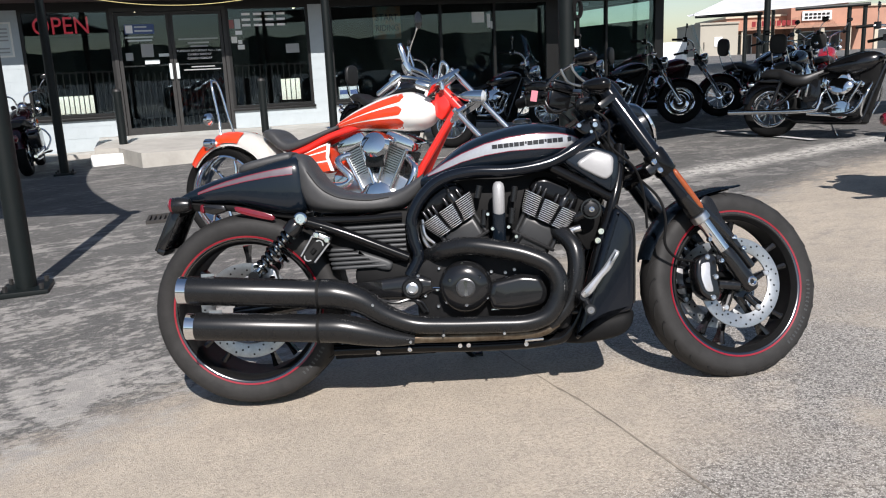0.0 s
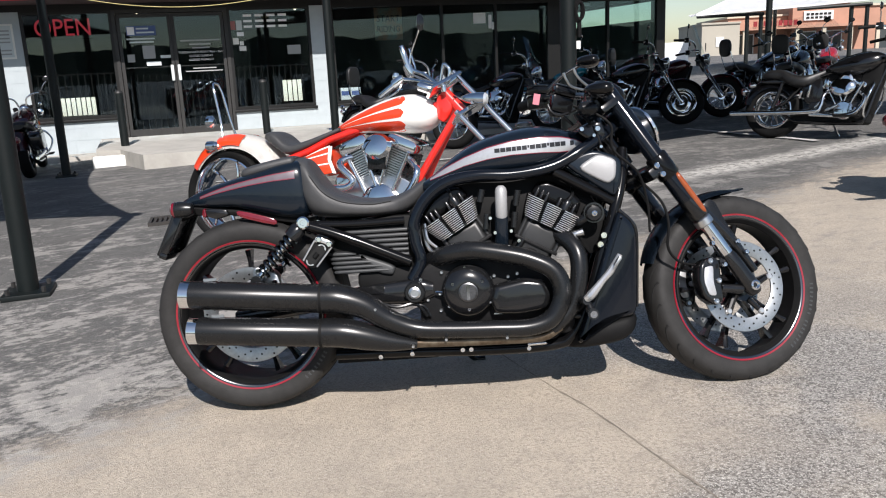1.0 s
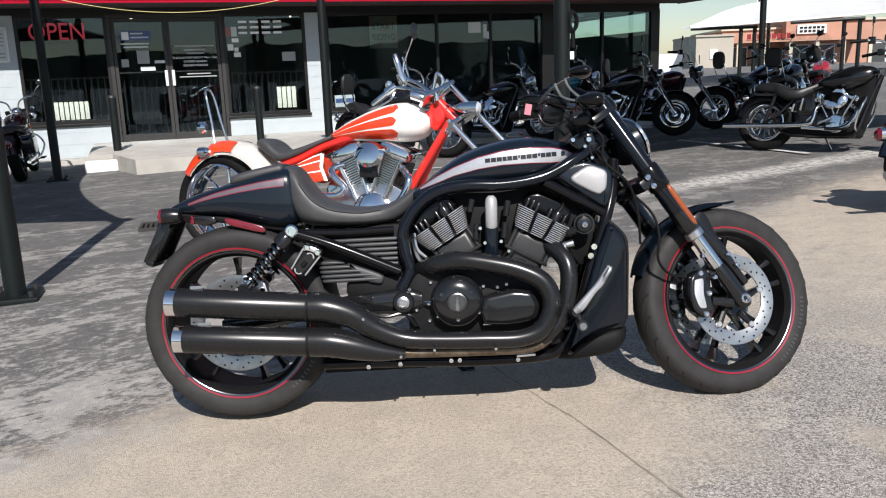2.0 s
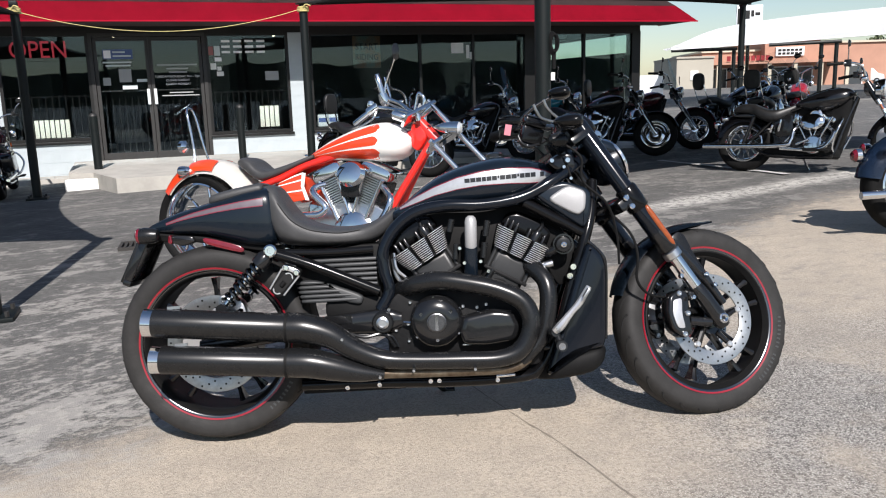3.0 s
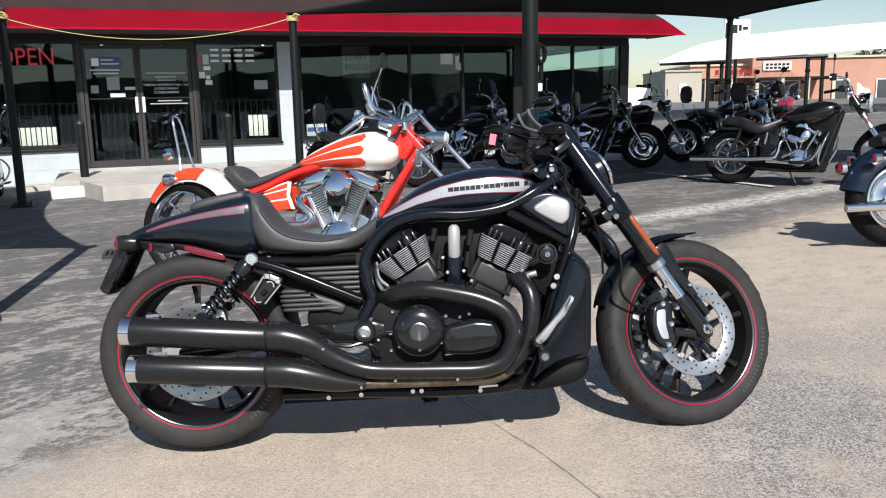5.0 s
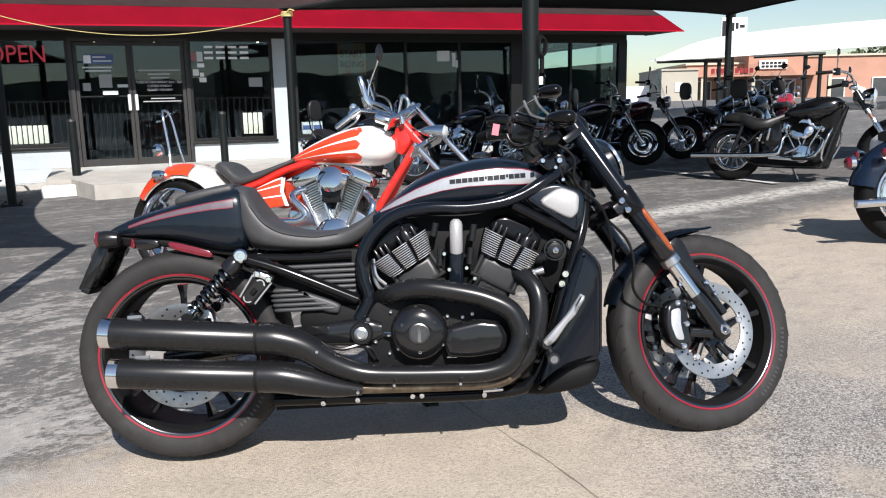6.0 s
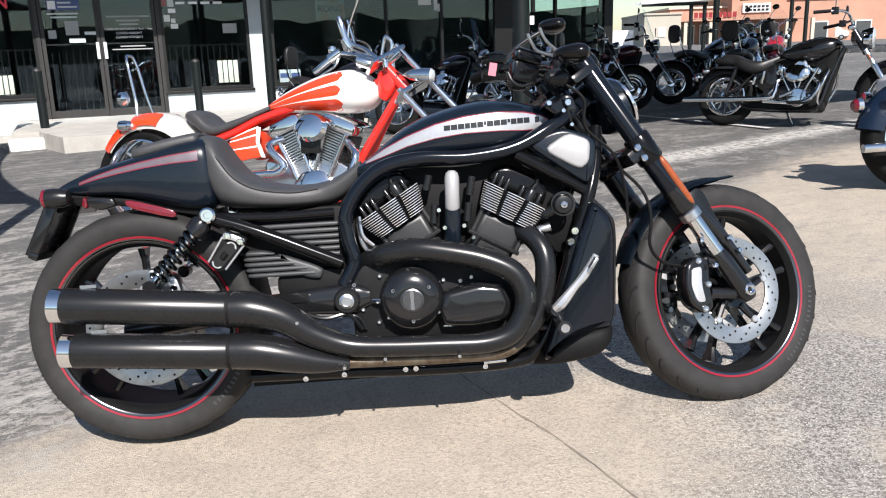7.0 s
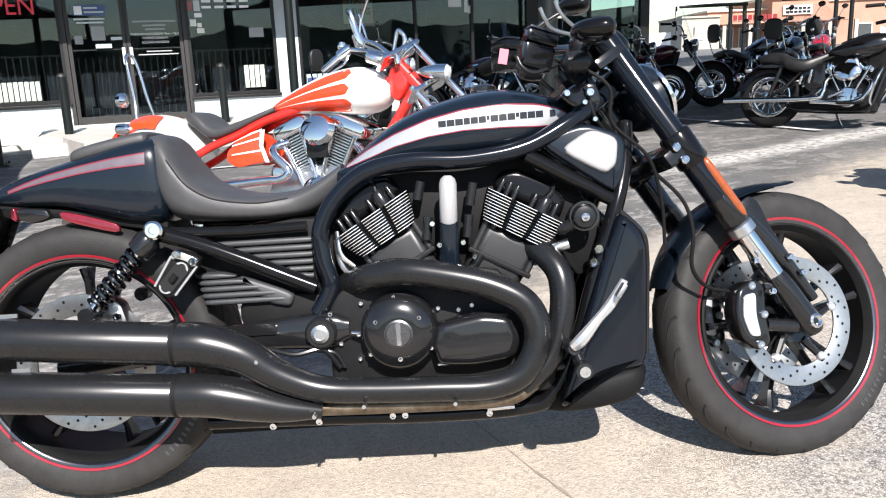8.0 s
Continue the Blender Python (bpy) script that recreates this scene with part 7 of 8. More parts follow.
    tank = part("tank", tk.mesh(B(), 30), paint, ck, "rounded painted tank", 70)
    part("tank_console", tube(B(), [(0.66, 0, 0.835, 0.02), (0.76, 0, 0.868, 0.025), (0.90, 0, 0.905, 0.025), (1.0, 0, 0.916, 0.018)], 0.03, 12, 4), CHROME, tank)
    for s in (-1, 1):
        part("tank_badge", tk.band(B(), [(0.80, 0.812), (0.90, 0.820)], [(0.80, 0.796), (0.90, 0.804)], s, 0.003, 6, 1), CHROME, tank)
    v_twin(ck, 0.775, 0.385, 1.06, dark, 9)
    # added dark block that fills the gap ahead of the engine
    part("radiator_panel", prism(B(), rounded([(0.93, 0.72), (1.15, 0.84), (1.11, 0.50), (1.03, 0.24), (0.93, 0.30)], 3), -0.075, 0.075, 0.012), BLACK_DEEP, ck)
    part("air_cleaner", lathe(B(), [(0.070, 0.02), (0.078, 0.0), (0.074, -0.022), (0.050, -0.034), (0.045, -0.030), (0, -0.032)], pose(0.80, -0.150, 0.620), 28), CHROME, ck, "round chrome air cleaner")
    # added dark box that keeps the underside of the bike black
    part("belly_infill", box(B(), 0.26, 1.02, -0.13, 0.13, 0.165, 0.275, bevel=0.02), BLACK_DEEP, ck)
    for x0, z0, x1, z1, r in ((0.50, 0.33, 0.60, 0.44, 0.017), (0.62, 0.30, 0.74, 0.36, 0.020), (0.88, 0.40, 0.98, 0.60, 0.014), (0.42, 0.45, 0.44, 0.58, 0.016), (0.86, 0.28, 1.00, 0.33, 0.015), (0.33, 0.44, 0.35, 0.52, 0.018)):
        part("chrome_fitting", tube(B(), [(x0, -0.165, z0, r * 0.8), (x0 + (x1 - x0) * 0.1, -0.168, z0 + (z1 - z0) * 0.1, r), (x1, -0.165, z1, r * 0.85)], r, 12, smooth=False), CHROME, ck)
    # added dark core that hides bright background between tank and engine
    part("dark_infill", prism(B(), rounded([(0.40, 0.62), (0.55, 0.73), (1.0, 0.74), (1.07, 0.66), (1.0, 0.42), (0.42, 0.40)], 3), -0.055, 0.055, 0.01), BLACK_DEEP, ck)
    part("horn_cover", lathe(B(), [(0.045, 0.02), (0.05, 0.0), (0.035, -0.02), (0, -0.026)], pose(0.60, -0.125, 0.60) @ Matrix.Diagonal((0.7, 1, 1.3, 1)), 18), CHROME, ck)
    part("oil_tank", prism(B(), rounded([(0.33, 0.62), (0.56, 0.66), (0.56, 0.40), (0.36, 0.38)], 3), -0.12, 0.12, 0.02), BLACK_GLOSS, ck)
    part("primary_cover", prism(B(), rounded([(0.42, 0.42), (0.95, 0.40), (0.98, 0.24), (0.45, 0.22)], 4), 0.10, 0.18, 0.02), BLACK_GLOSS if dark else CHROME, ck)
    part("gearbox", box(B(), 0.42, 0.72, -0.11, 0.10, 0.22, 0.42, bevel=0.02), BLACK_SATIN if dark else ALU, ck)
    part("exhaust_pipe", tube(B(), [(0.63, -0.10, 0.52, 0.022), (0.58, -0.16, 0.46, 0.022), (0.56, -0.19, 0.34, 0.024), (0.45, -0.20, 0.29, 0.027), (-0.35, -0.20, 0.28, 0.028), (-0.42, -0.20, 0.28, 0.024)], 0.03, 14, 5), CHROME, ck, "long chrome exhaust pipe")
    part("exhaust_pipe", tube(B(), [(0.93, -0.10, 0.50, 0.022), (1.00, -0.16, 0.42, 0.022), (0.93, -0.19, 0.28, 0.023), (0.80, -0.19, 0.24, 0.024), (0.62, -0.18, 0.25, 0.024), (0.45, -0.17, 0.26, 0.022)], 0.03, 14, 5), CHROME, ck, "long chrome exhaust pipe")
    # steered front
    d = Vector((-0.53, 0, 0.848))
    nf = Vector((0.848, 0, 0.53))
    W = Vector((1.66, 0, 0.325))
    A = W - nf * 0.07
    S = Matrix.Translation(A) @ Matrix.Rotation(radians(steer), 4, d) @ Matrix.Translation(-A)

    def sp(nm, bm, material, lb="", parent=None, angle=38):
        ob = part(nm, bm, material, parent or ck, lb, angle)
        if parent is None:
            ob.matrix_local = S
        return ob
    disc_wheel(ck, "front_wheel", tuple(W), 0.325, 0.065, 0.215, S, 28 if wheel == "wire" else 9, 40, wheel)
    sp("front_fender", arc_fender(B(), (W.x, W.z), 0.362, 22, 172, 0.085, 0.07, 14), paint, "", None, 60)
    for s in (-1, 1):
        o = Vector((0, 0.11 * s, 0))
        leg = sp("fork_leg", tube(B(), [tuple(W + o + d * 0.3), tuple(W + o + d * 0.72)], 0.022, 14, smooth=False), CHROME, "chrome fork leg")
        sp("fork_lower", tube(B(), [(*(W + o - d * 0.03), 0.024), (*(W + o), 0.032), (*(W + o + d * 0.33), 0.032), (*(W + o + d * 0.35), 0.025)], 0.03, 14, smooth=False), CHROME, "", leg)
        sp("fork_cover", tube(B(), [tuple(W + o + d * 0.52), tuple(W + o + d * 0.74)], 0.036, 14, smooth=False), BLACK_GLOSS if dark else CHROME, "", leg)
        sp("reflector", tube(B(), [tuple(W + o + d * 0.40 + Vector((0, 0.03 * s, 0))), tuple(W + o + d * 0.46 + Vector((0, 0.03 * s, 0)))], 0.012, 8, smooth=False), AMBER, "", leg)
    sp("nacelle", box(B(), -0.07, 0.05, -0.14, 0.14, -0.04, 0.05, Matrix.Translation(W + d * 0.66), 0.03), BLACK_GLOSS if dark else CHROME)
    hm = Matrix.Translation(W + d * 0.63 + nf * 0.07 + Vector((0.02, 0, 0.02))) @ pose(0, 0, 0, 0, 0, -90)
    lamp = sp("headlamp", lathe(B(), [(0.03, -0.10), (0.07, -0.07), (0.09, -0.01), (0.092, 0.03)], hm, 24), CHROME, "round chrome headlamp")
    sp("lamp_lens", lathe(B(), [(0.090, 0.03), (0.06, 0.048), (0, 0.054)], hm, 24), LENS, "", lamp)
    for s in (-1, 1):
        hl = Matrix.Translation(W + d * 0.58 + nf * 0.06 + Vector((0, 0.20 * s, 0))) @ pose(0, 0, 0, 0, 0, -90)
        sp("spot_lamp", lathe(B(), [(0.01, -0.05), (0.045, -0.03), (0.05, 0.02), (0.03, 0.032), (0, 0.035)], hl, 18), CHROME, "", lamp)
    top = W + d * 0.76
    rise = 0.30 if bars == "high" else 0.16
    for s in (-1, 1):
        b0 = top + Vector((0, 0.05 * s, 0))
        hb = sp("handlebar", tube(B(), [tuple(b0), tuple(b0 + Vector((-0.03, 0.04 * s, rise * 0.7))), tuple(b0 + Vector((-0.07, 0.16 * s, rise))), tuple(b0 + Vector((-0.16, 0.27 * s, rise * 0.97))), tuple(b0 + Vector((-0.34, 0.33 * s, rise * 0.85)))], 0.0135, 10, 5), CHROME, "chrome handlebar")
        g1, g0 = b0 + Vector((-0.20, 0.285 * s, rise * 0.95)), b0 + Vector((-0.35, 0.335 * s, rise * 0.845))
        sp("grip", tube(B(), [tuple(g1), tuple(g0)], 0.018, 10, smooth=False), BLACK_DEEP, "", hb)
        sp("control_pod", box(B(), -0.035, 0.035, -0.025, 0.025, -0.03, 0.04, Matrix.Translation(g1 + Vector((0.04, -0.02 * s, 0))), 0.01), BLACK_SATIN if dark else CHROME, "", hb)
        sp("mirror_stem", tube(B(), [tuple(g1 + Vector((0.04, -0.02 * s, 0.03))), tuple(g1 + Vector((0.05, 0.05 * s, 0.12))), tuple(g1 + Vector((0.05, 0.09 * s, 0.15)))], 0.006, 8, 4), CHROME, "", hb)
        sp("mirror", lathe(B(), [(0.035, -0.004), (0.055, 0.002), (0.035, 0.022), (0, 0.026)], Matrix.Translation(g1 + Vector((0.05, 0.10 * s, 0.185))) @ pose(0, 0, 0, 0, 0, -90) @ Matrix.Diagonal((0.95, 1, 0.72, 1)), 18), BLACK_GLOSS if dark else CHROME, "", hb)
        sp("front_signal", lathe(B(), [(0.01, -0.04), (0.026, -0.025), (0.03, 0.01), (0.02, 0.03), (0, 0.032)], Matrix.Translation(b0 + Vector((0.0, 0.19 * s, 0.0))) @ pose(0, 0, 0, 0, 0, -90), 14), CHROME, "", hb)
    if shield:
        bm = B()
        rows = []
        for k in range(9):
            f = k / 8
            row = []
            for j in range(11):
                t = -1 + 2 * j / 10
                wd = 0.27 * (1 - 0.55 * max(0, f - 0.35) ** 1.6 * 2.2)
                row.append(bm.verts.new((top.x + 0.13 - 0.30 * f * 0.62 - 0.05 * t * t, wd * t, top.z - 0.02 + 0.50 * f)))
            rows.append(row)
        for u, v in zip(rows, rows[1:]):
            for j in range(10):
                bm.faces.new((u[j], u[j + 1], v[j + 1], v[j]))
        bmesh.ops.solidify(bm, geom=bm.faces[:], thickness=0.004)
        ws = sp("windshield", bm, SHIELD, "clear windshield", None, 70)
        ws.visible_shadow = False
        sp("shield_brace", tube(B(), [tuple(top + Vector((0.12, -0.2, 0.14))), tuple(top + Vector((0.12, 0, 0.12))), tuple(top + Vector((0.12, 0.2, 0.14)))], 0.008, 6, 3), CHROME, "", ws)
    part("side_stand", tube(B(), [(0.62, 0.12, 0.18), (0.66, 0.26, 0.03), (0.71, 0.27, 0.03)], 0.012, 8, 3), CHROME, ck)
    return ck


def front_at(x, y, heading, lean=8, base=1.66):
    """Pose by the front wheel's place."""
    h = radians(heading)
    return on_ground(x - base * math.cos(h), y - base * math.sin(h), heading, lean)


BLK = mat("black_tank_paint", (0.006, 0.006, 0.007), 0.2, 0, 0.45, 0.2, 5)
MAROON = mat("dark_maroon_paint", (0.05, 0.006, 0.010), 0.22, 0, 1.0, 0.2, 5)
BLUE = mat("deep_blue_paint", (0.010, 0.022, 0.05), 0.22, 0, 1.0, 0.2, 5)
REDP = mat("bright_red_paint", (0.30, 0.008, 0.015), 0.22, 0, 1.0, 0.2, 5)
WHITEP = mat("white_bag_paint", (0.70, 0.70, 0.70), 0.25, 0, 0.8, 0.05, 5)
TEAL = mat("teal_tank_paint", (0.01, 0.20, 0.28), 0.22, 0, 1.0, 0.15, 5)

cruiser("motorcycle", "black cruiser with chrome solid front wheel under the shade canopy", front_at(2.52, 12.45, -28), BLK, 22, False, True, None, "solid", True)
cruiser("motorcycle", "dark maroon cruiser with windshield and wire wheels under the canopy", front_at(3.28, 13.25, -28), MAROON, 18, True, True, None, "wire", True)
cruiser("motorcycle", "black softail cruiser with chrome engine and long exhaust pipes", on_ground(3.10, 9.95, -36, 8), BLK, 6, False, False, None, "wire", True)
cruiser("motorcycle", "deep blue tourer with white saddlebags and chrome rear wheel", on_ground(3.0, 5.78, 4, 7), BLUE, 10, False, False, WHITEP, "solid", False, far_bag=True)
cruiser("motorcycle", "black cruiser with wire wheels parked behind the orange chopper", front_at(-0.72, 11.0, -30), BLK, 15, False, True, None, "wire", True)
cruiser("motorcycle", "black tourer with windshield and chrome headlamp before the shop window", front_at(0.62, 12.6, -30), BLK, 15, True, False, BLK, "wire", True)
cruiser("motorcycle", "teal cruiser parked before the far shop window", front_at(1.75, 14.0, -25), TEAL, 12, False, False, None, "wire", True)
cruiser("motorcycle", "black cruiser with padded backrest at the canopy's far edge", on_ground(3.86, 14.5, 32, 8), BLK, 5, False, True, None, "wire", True)
cruiser("motorcycle", "black tourer with backrest and windshield further back", on_ground(4.25, 13.0, 60, 8), BLK, 5, True, True, None, "wire", True)
cruiser("motorcycle", "bright red cruiser with tall bars at the back of the lot", on_ground(5.5, 15.0, 66, 8), REDP, 5, True, True, None, "wire", True)
cruiser("motorcycle", "dark red cruiser with black saddlebags beside the white wall", on_ground(-6.62, 10.75, 116, 7), MAROON, 0, False, False, BLK, "wire", True)


# ---- things on and behind the shop glass ----
def text_mesh(words, size):
    cu = bpy.data.curves.new("words", "FONT")
    cu.body, cu.size, cu.align_x, cu.align_y, cu.extrude = words, size, "CENTER", "CENTER", 0.0015
    tmp = bpy.data.objects.new("words", cu)
    scene.collection.objects.link(tmp)
    me = bpy.data.meshes.new_from_object(tmp.evaluated_get(bpy.context.evaluated_depsgraph_get()))
    bpy.data.objects.remove(tmp)
    bpy.data.curves.remove(cu)
    return me


def lettering(name, words, u, z, size, material, parent, width=None, y=0.030):
    """Letters that stand on the glass and face the lot."""
    me = text_mesh(words, size)
    me.materials.append(material)
    ob = new(name, me)
    ob.parent = parent
    sx = 1.0
    if width:
        sx = width / max(1e-3, max(v.co.x for v in me.vertices) - min(v.co.x for v in me.vertices))
    ob.matrix_local = pose(u, y, z, 90, 0, 0) @ Matrix.Diagonal((sx, 1, 1, 1))
    return ob


def card(parent, name, u0, u1, z0, z1, material, y=0.019, t=0.002, label=""):
    return part(name, box(B(), u0, u1, y - t, y, z0, z1), material, parent, label)


sg = thing("neon_sign", "red neon open sign hanging in the shop window", "sign", FAC)
lettering("letters", "OPEN", -1.72, 1.97, 0.40, NEON, sg, 0.86, 0.12)
part("backing_rail", box(B(), -2.2, -1.26, 0.125, 0.135, 1.79, 1.80), BLACK_DEEP, sg)

nb = thing("street_number", "four pale bars where the street number stands on the glass", "sign", FAC)
for k in range(4):
    for z in (1.885, 1.980, 2.075):
        card(nb, "digit_bar", 1.240 + k * 0.205, 1.240 + k * 0.205 + 0.150, z, z + 0.040, LETTER, 0.031)

DIM = mat("thin_grey_vinyl", (0.30, 0.31, 0.31), 0.6)
ds = thing("door_decals", "white opening hours and blue sticker on the glass doors", "sticker", FAC)
card(ds, "blue_sticker", -0.73, -0.25, 1.81, 1.97, BLUE_STICKER)
card(ds, "sticker_square", -0.715, -0.60, 1.825, 1.955, LETTER, 0.0155)
for a, b, z in ((-0.57, -0.37, 1.925), (-0.57, -0.28, 1.86), (-0.74, -0.28, 1.755), (-0.70, -0.30, 1.70)):
    card(ds, "sticker_line", a, b, z - 0.013, z + 0.013, PALE, 0.0155)
for a, b, z0, z1, mt in ((-0.50, -0.30, 1.42, 1.64, DIM), (-0.76, -0.64, 1.37, 1.50, DIM), (-0.46, -0.22, 1.30, 1.37, PALE), (-0.22, -0.04, 1.42, 1.47, PALE)):
    card(ds, "sticker", a, b, z0, z1, mt, 0.0165)
for a, b, z in ((0.13, 0.80, 1.70), (0.28, 0.64, 1.635), (0.32, 0.62, 1.575)):
    card(ds, "name_bar", a, b, z - 0.013, z + 0.013, DIM)
lettering("hours_line", "TUESDAY-SATURDAY 9am - 7pm", 0.46, 1.50, 0.05, LETTER, ds, 0.76, 0.017)
lettering("hours_line", "CLOSED SUNDAY", 0.46, 1.435, 0.05, LETTER, ds, 0.40, 0.017)
lettering("hours_line", "CLOSED MONDAY", 0.46, 1.37, 0.05, LETTER, ds, 0.42, 0.017)
for a, b, z in ((0.30, 0.70, 1.225), (0.17, 0.80, 1.175)):
    card(ds, "note_bar", a, b, z - 0.009, z + 0.009, DIM)

wd = thing("window_decals", "small stickers and notices on the shop window", "sticker", FAC)
for u, z, w, h, mt in ((1.05, 1.93, 0.09, 0.15, RED), (1.16, 1.93, 0.10, 0.17, PALE), (1.17, 1.78, 0.12, 0.07, LETTER), (1.08, 1.66, 0.10, 0.11, PAPER), (1.18, 1.62, 0.07, 0.07, PAPER), (1.19, 1.53, 0.12, 0.08, PAPER), (2.10, 1.48, 0.24, 0.16, DIM)):
    card(wd, "sticker", u - w / 2, u + w / 2, z - h / 2, z + h / 2, mt, 0.031)
for u, z, w, h, mt in ((5.74, 1.93, 0.26, 0.20, PAPER), (5.96, 1.86, 0.07, 0.26, PAPER), (6.04, 1.78, 0.08, 0.14, PAPER)):
    card(wd, "notice", u - w / 2, u + w / 2, z - h / 2, z + h / 2, mt, 0.031)

wn_ = thing("wall_notice", "white framed notice on the block wall", "notice", FAC)
part("frame", box(B(), -2.74, -2.46, -0.024, -0.005, 1.50, 2.06, bevel=0.004), PAPER, wn_)
part("sheet", box(B(), -2.71, -2.49, -0.028, -0.025, 1.53, 2.03), PALE, wn_)
for z in (1.95, 1.89, 1.83, 1.77, 1.64, 1.58):
    part("text_bar", box(B(), -2.68, -2.52, -0.0305, -0.0285, z - 0.012, z + 0.012), DIM, wn_)

po = thing("poster", "faded green and orange poster behind the shop window", "poster", FAC)
POSTER = mat("faded_green_poster", (0.20, 0.27, 0.22), 0.7, 0, 0, 0.4, 4, color2=(0.34, 0.16, 0.08))
card(po, "sheet", 3.64, 4.18, 1.58, 2.17, POSTER, 0.055)
lettering("headline", "START", 3.91, 1.97, 0.17, letter_dark := mat("dark_poster_ink", (0.03, 0.03, 0.03), 0.7), po, 0.44, 0.0505)
lettering("headline", "RIDING", 3.91, 1.78, 0.16, letter_dark, po, 0.44, 0.0505)

for u0, u1, z0, z1, n in ((-2.0, -1.36, 0.52, 0.82, 8), (1.84, 2.20, 0.56, 0.94, 4)):
    pnl = thing("radiator_panel", "pale cream slatted panel standing inside the window", "panel", FAC)
    wdt = (u1 - u0) / n
    for k in range(n):
        part("slat", box(B(), u0 + k * wdt + 0.008, u0 + (k + 1) * wdt - 0.008, 0.10, 0.13, z0, z1, bevel=0.004), mat("cream_slat", (0.80, 0.79, 0.66), 0.6, 0, 0, 0.08, 8) if k == 0 and u0 < 0 else bpy.data.materials["cream_slat"], pnl)
    part("frame", box(B(), u0, u1, 0.132, 0.14, 0.10, z1), BLACK_DEEP, pnl)
dsp = thing("display_card", "pale blue and white display boxes on the window ledge", "box", FAC)
for k, (a, b) in enumerate(((2.92, 3.10), (3.12, 3.30))):
    part("box", box(B(), a, b, 0.10, 0.20, 0.52, 0.74, bevel=0.004), PALE, dsp)
    part("label_strip", box(B(), a + 0.01, b - 0.01, 0.096, 0.0995, 0.60, 0.68), BLUE_STICKER, dsp)
for u, v, z in ((-0.54, 0.6, 2.23), (2.92, 0.5, 2.17), (2.4, 1.5, 2.3), (0.5, 2.2, 2.35)):
    lb = thing("spot_bulb", "small lit ceiling bulb inside the shop", "lamp", FAC @ pose(u, v, z), "shop bulbs")
    part("bulb", lathe(B(), [(0.0, -0.03), (0.022, -0.02), (0.028, 0), (0.02, 0.02), (0, 0.03)], None, 12), BULB, lb)
    part("holder", tube(B(), [(0, 0, 0.02), (0, 0, 2.69 - z)], 0.012, 8, smooth=False), BLACK_DEEP, lb)
fx = thing("strip_light", "pale strip light fixture inside the far window", "lamp", FAC @ pose(8.1, 0.5, 2.16))
part("housing", box(B(), -0.3, 0.3, -0.05, 0.05, -0.03, 0.03, bevel=0.01), PALE, fx)
part("hanger", box(B(), -0.01, 0.01, -0.01, 0.01, 0.03, 0.53), PALE, fx)

# low wall of painted blocks, laid with fine joints
def blocks(u0, u1, z0, z1, first=0.0, v=-0.004):
    row, z = 0, z0
    meshes = {}
    while z < z1 - 0.04:
        h = min(0.2, z1 - z)
        u = u0 - (0.2 if row % 2 else 0.0)
        while u < u1 - 0.02:
            a, b = max(u, u0), min(u + 0.4, u1)
            if b - a > 0.05:
                key = (round(b - a, 3), round(h, 3))
                if key not in meshes:
                    meshes[key] = finish("block", box(B(), 0.003, b - a - 0.003, v, 0.0005, 0.003, h - 0.003), WHITE_PAINT)
                ob = new("block", meshes[key])
                ob.parent = wall
                ob.matrix_local = pose(a, 0, z)
            u += 0.4
        row += 1
        z += h


# ---- far side of the lot ----
BRICK = mat("salmon_brick", (0.44, 0.24, 0.17), 0.85, 0, 0, 0.2, 0.6, 0.1, 8)
BEIGE = mat("beige_stucco", (0.55, 0.48, 0.38), 0.85, 0, 0, 0.12, 0.5)
TAN_WALL = mat("tan_stucco", (0.40, 0.37, 0.31), 0.85, 0, 0, 0.12, 0.5)
FARGLASS = mat("far_window_glass", (0.05, 0.06, 0.07), 0.15, 0, 0.5, 0.3, 1)
WHITE_FAR = mat("white_cladding", (0.78, 0.80, 0.82), 0.7, 0, 0, 0.08, 1)


# the far row stands about a hundred metres off
FAR = Matrix.Translation((0.25, 0.2, 1.12)) @ Matrix.Scale(1.8, 4) @ Matrix.Translation((-0.25, -0.2, -1.12))


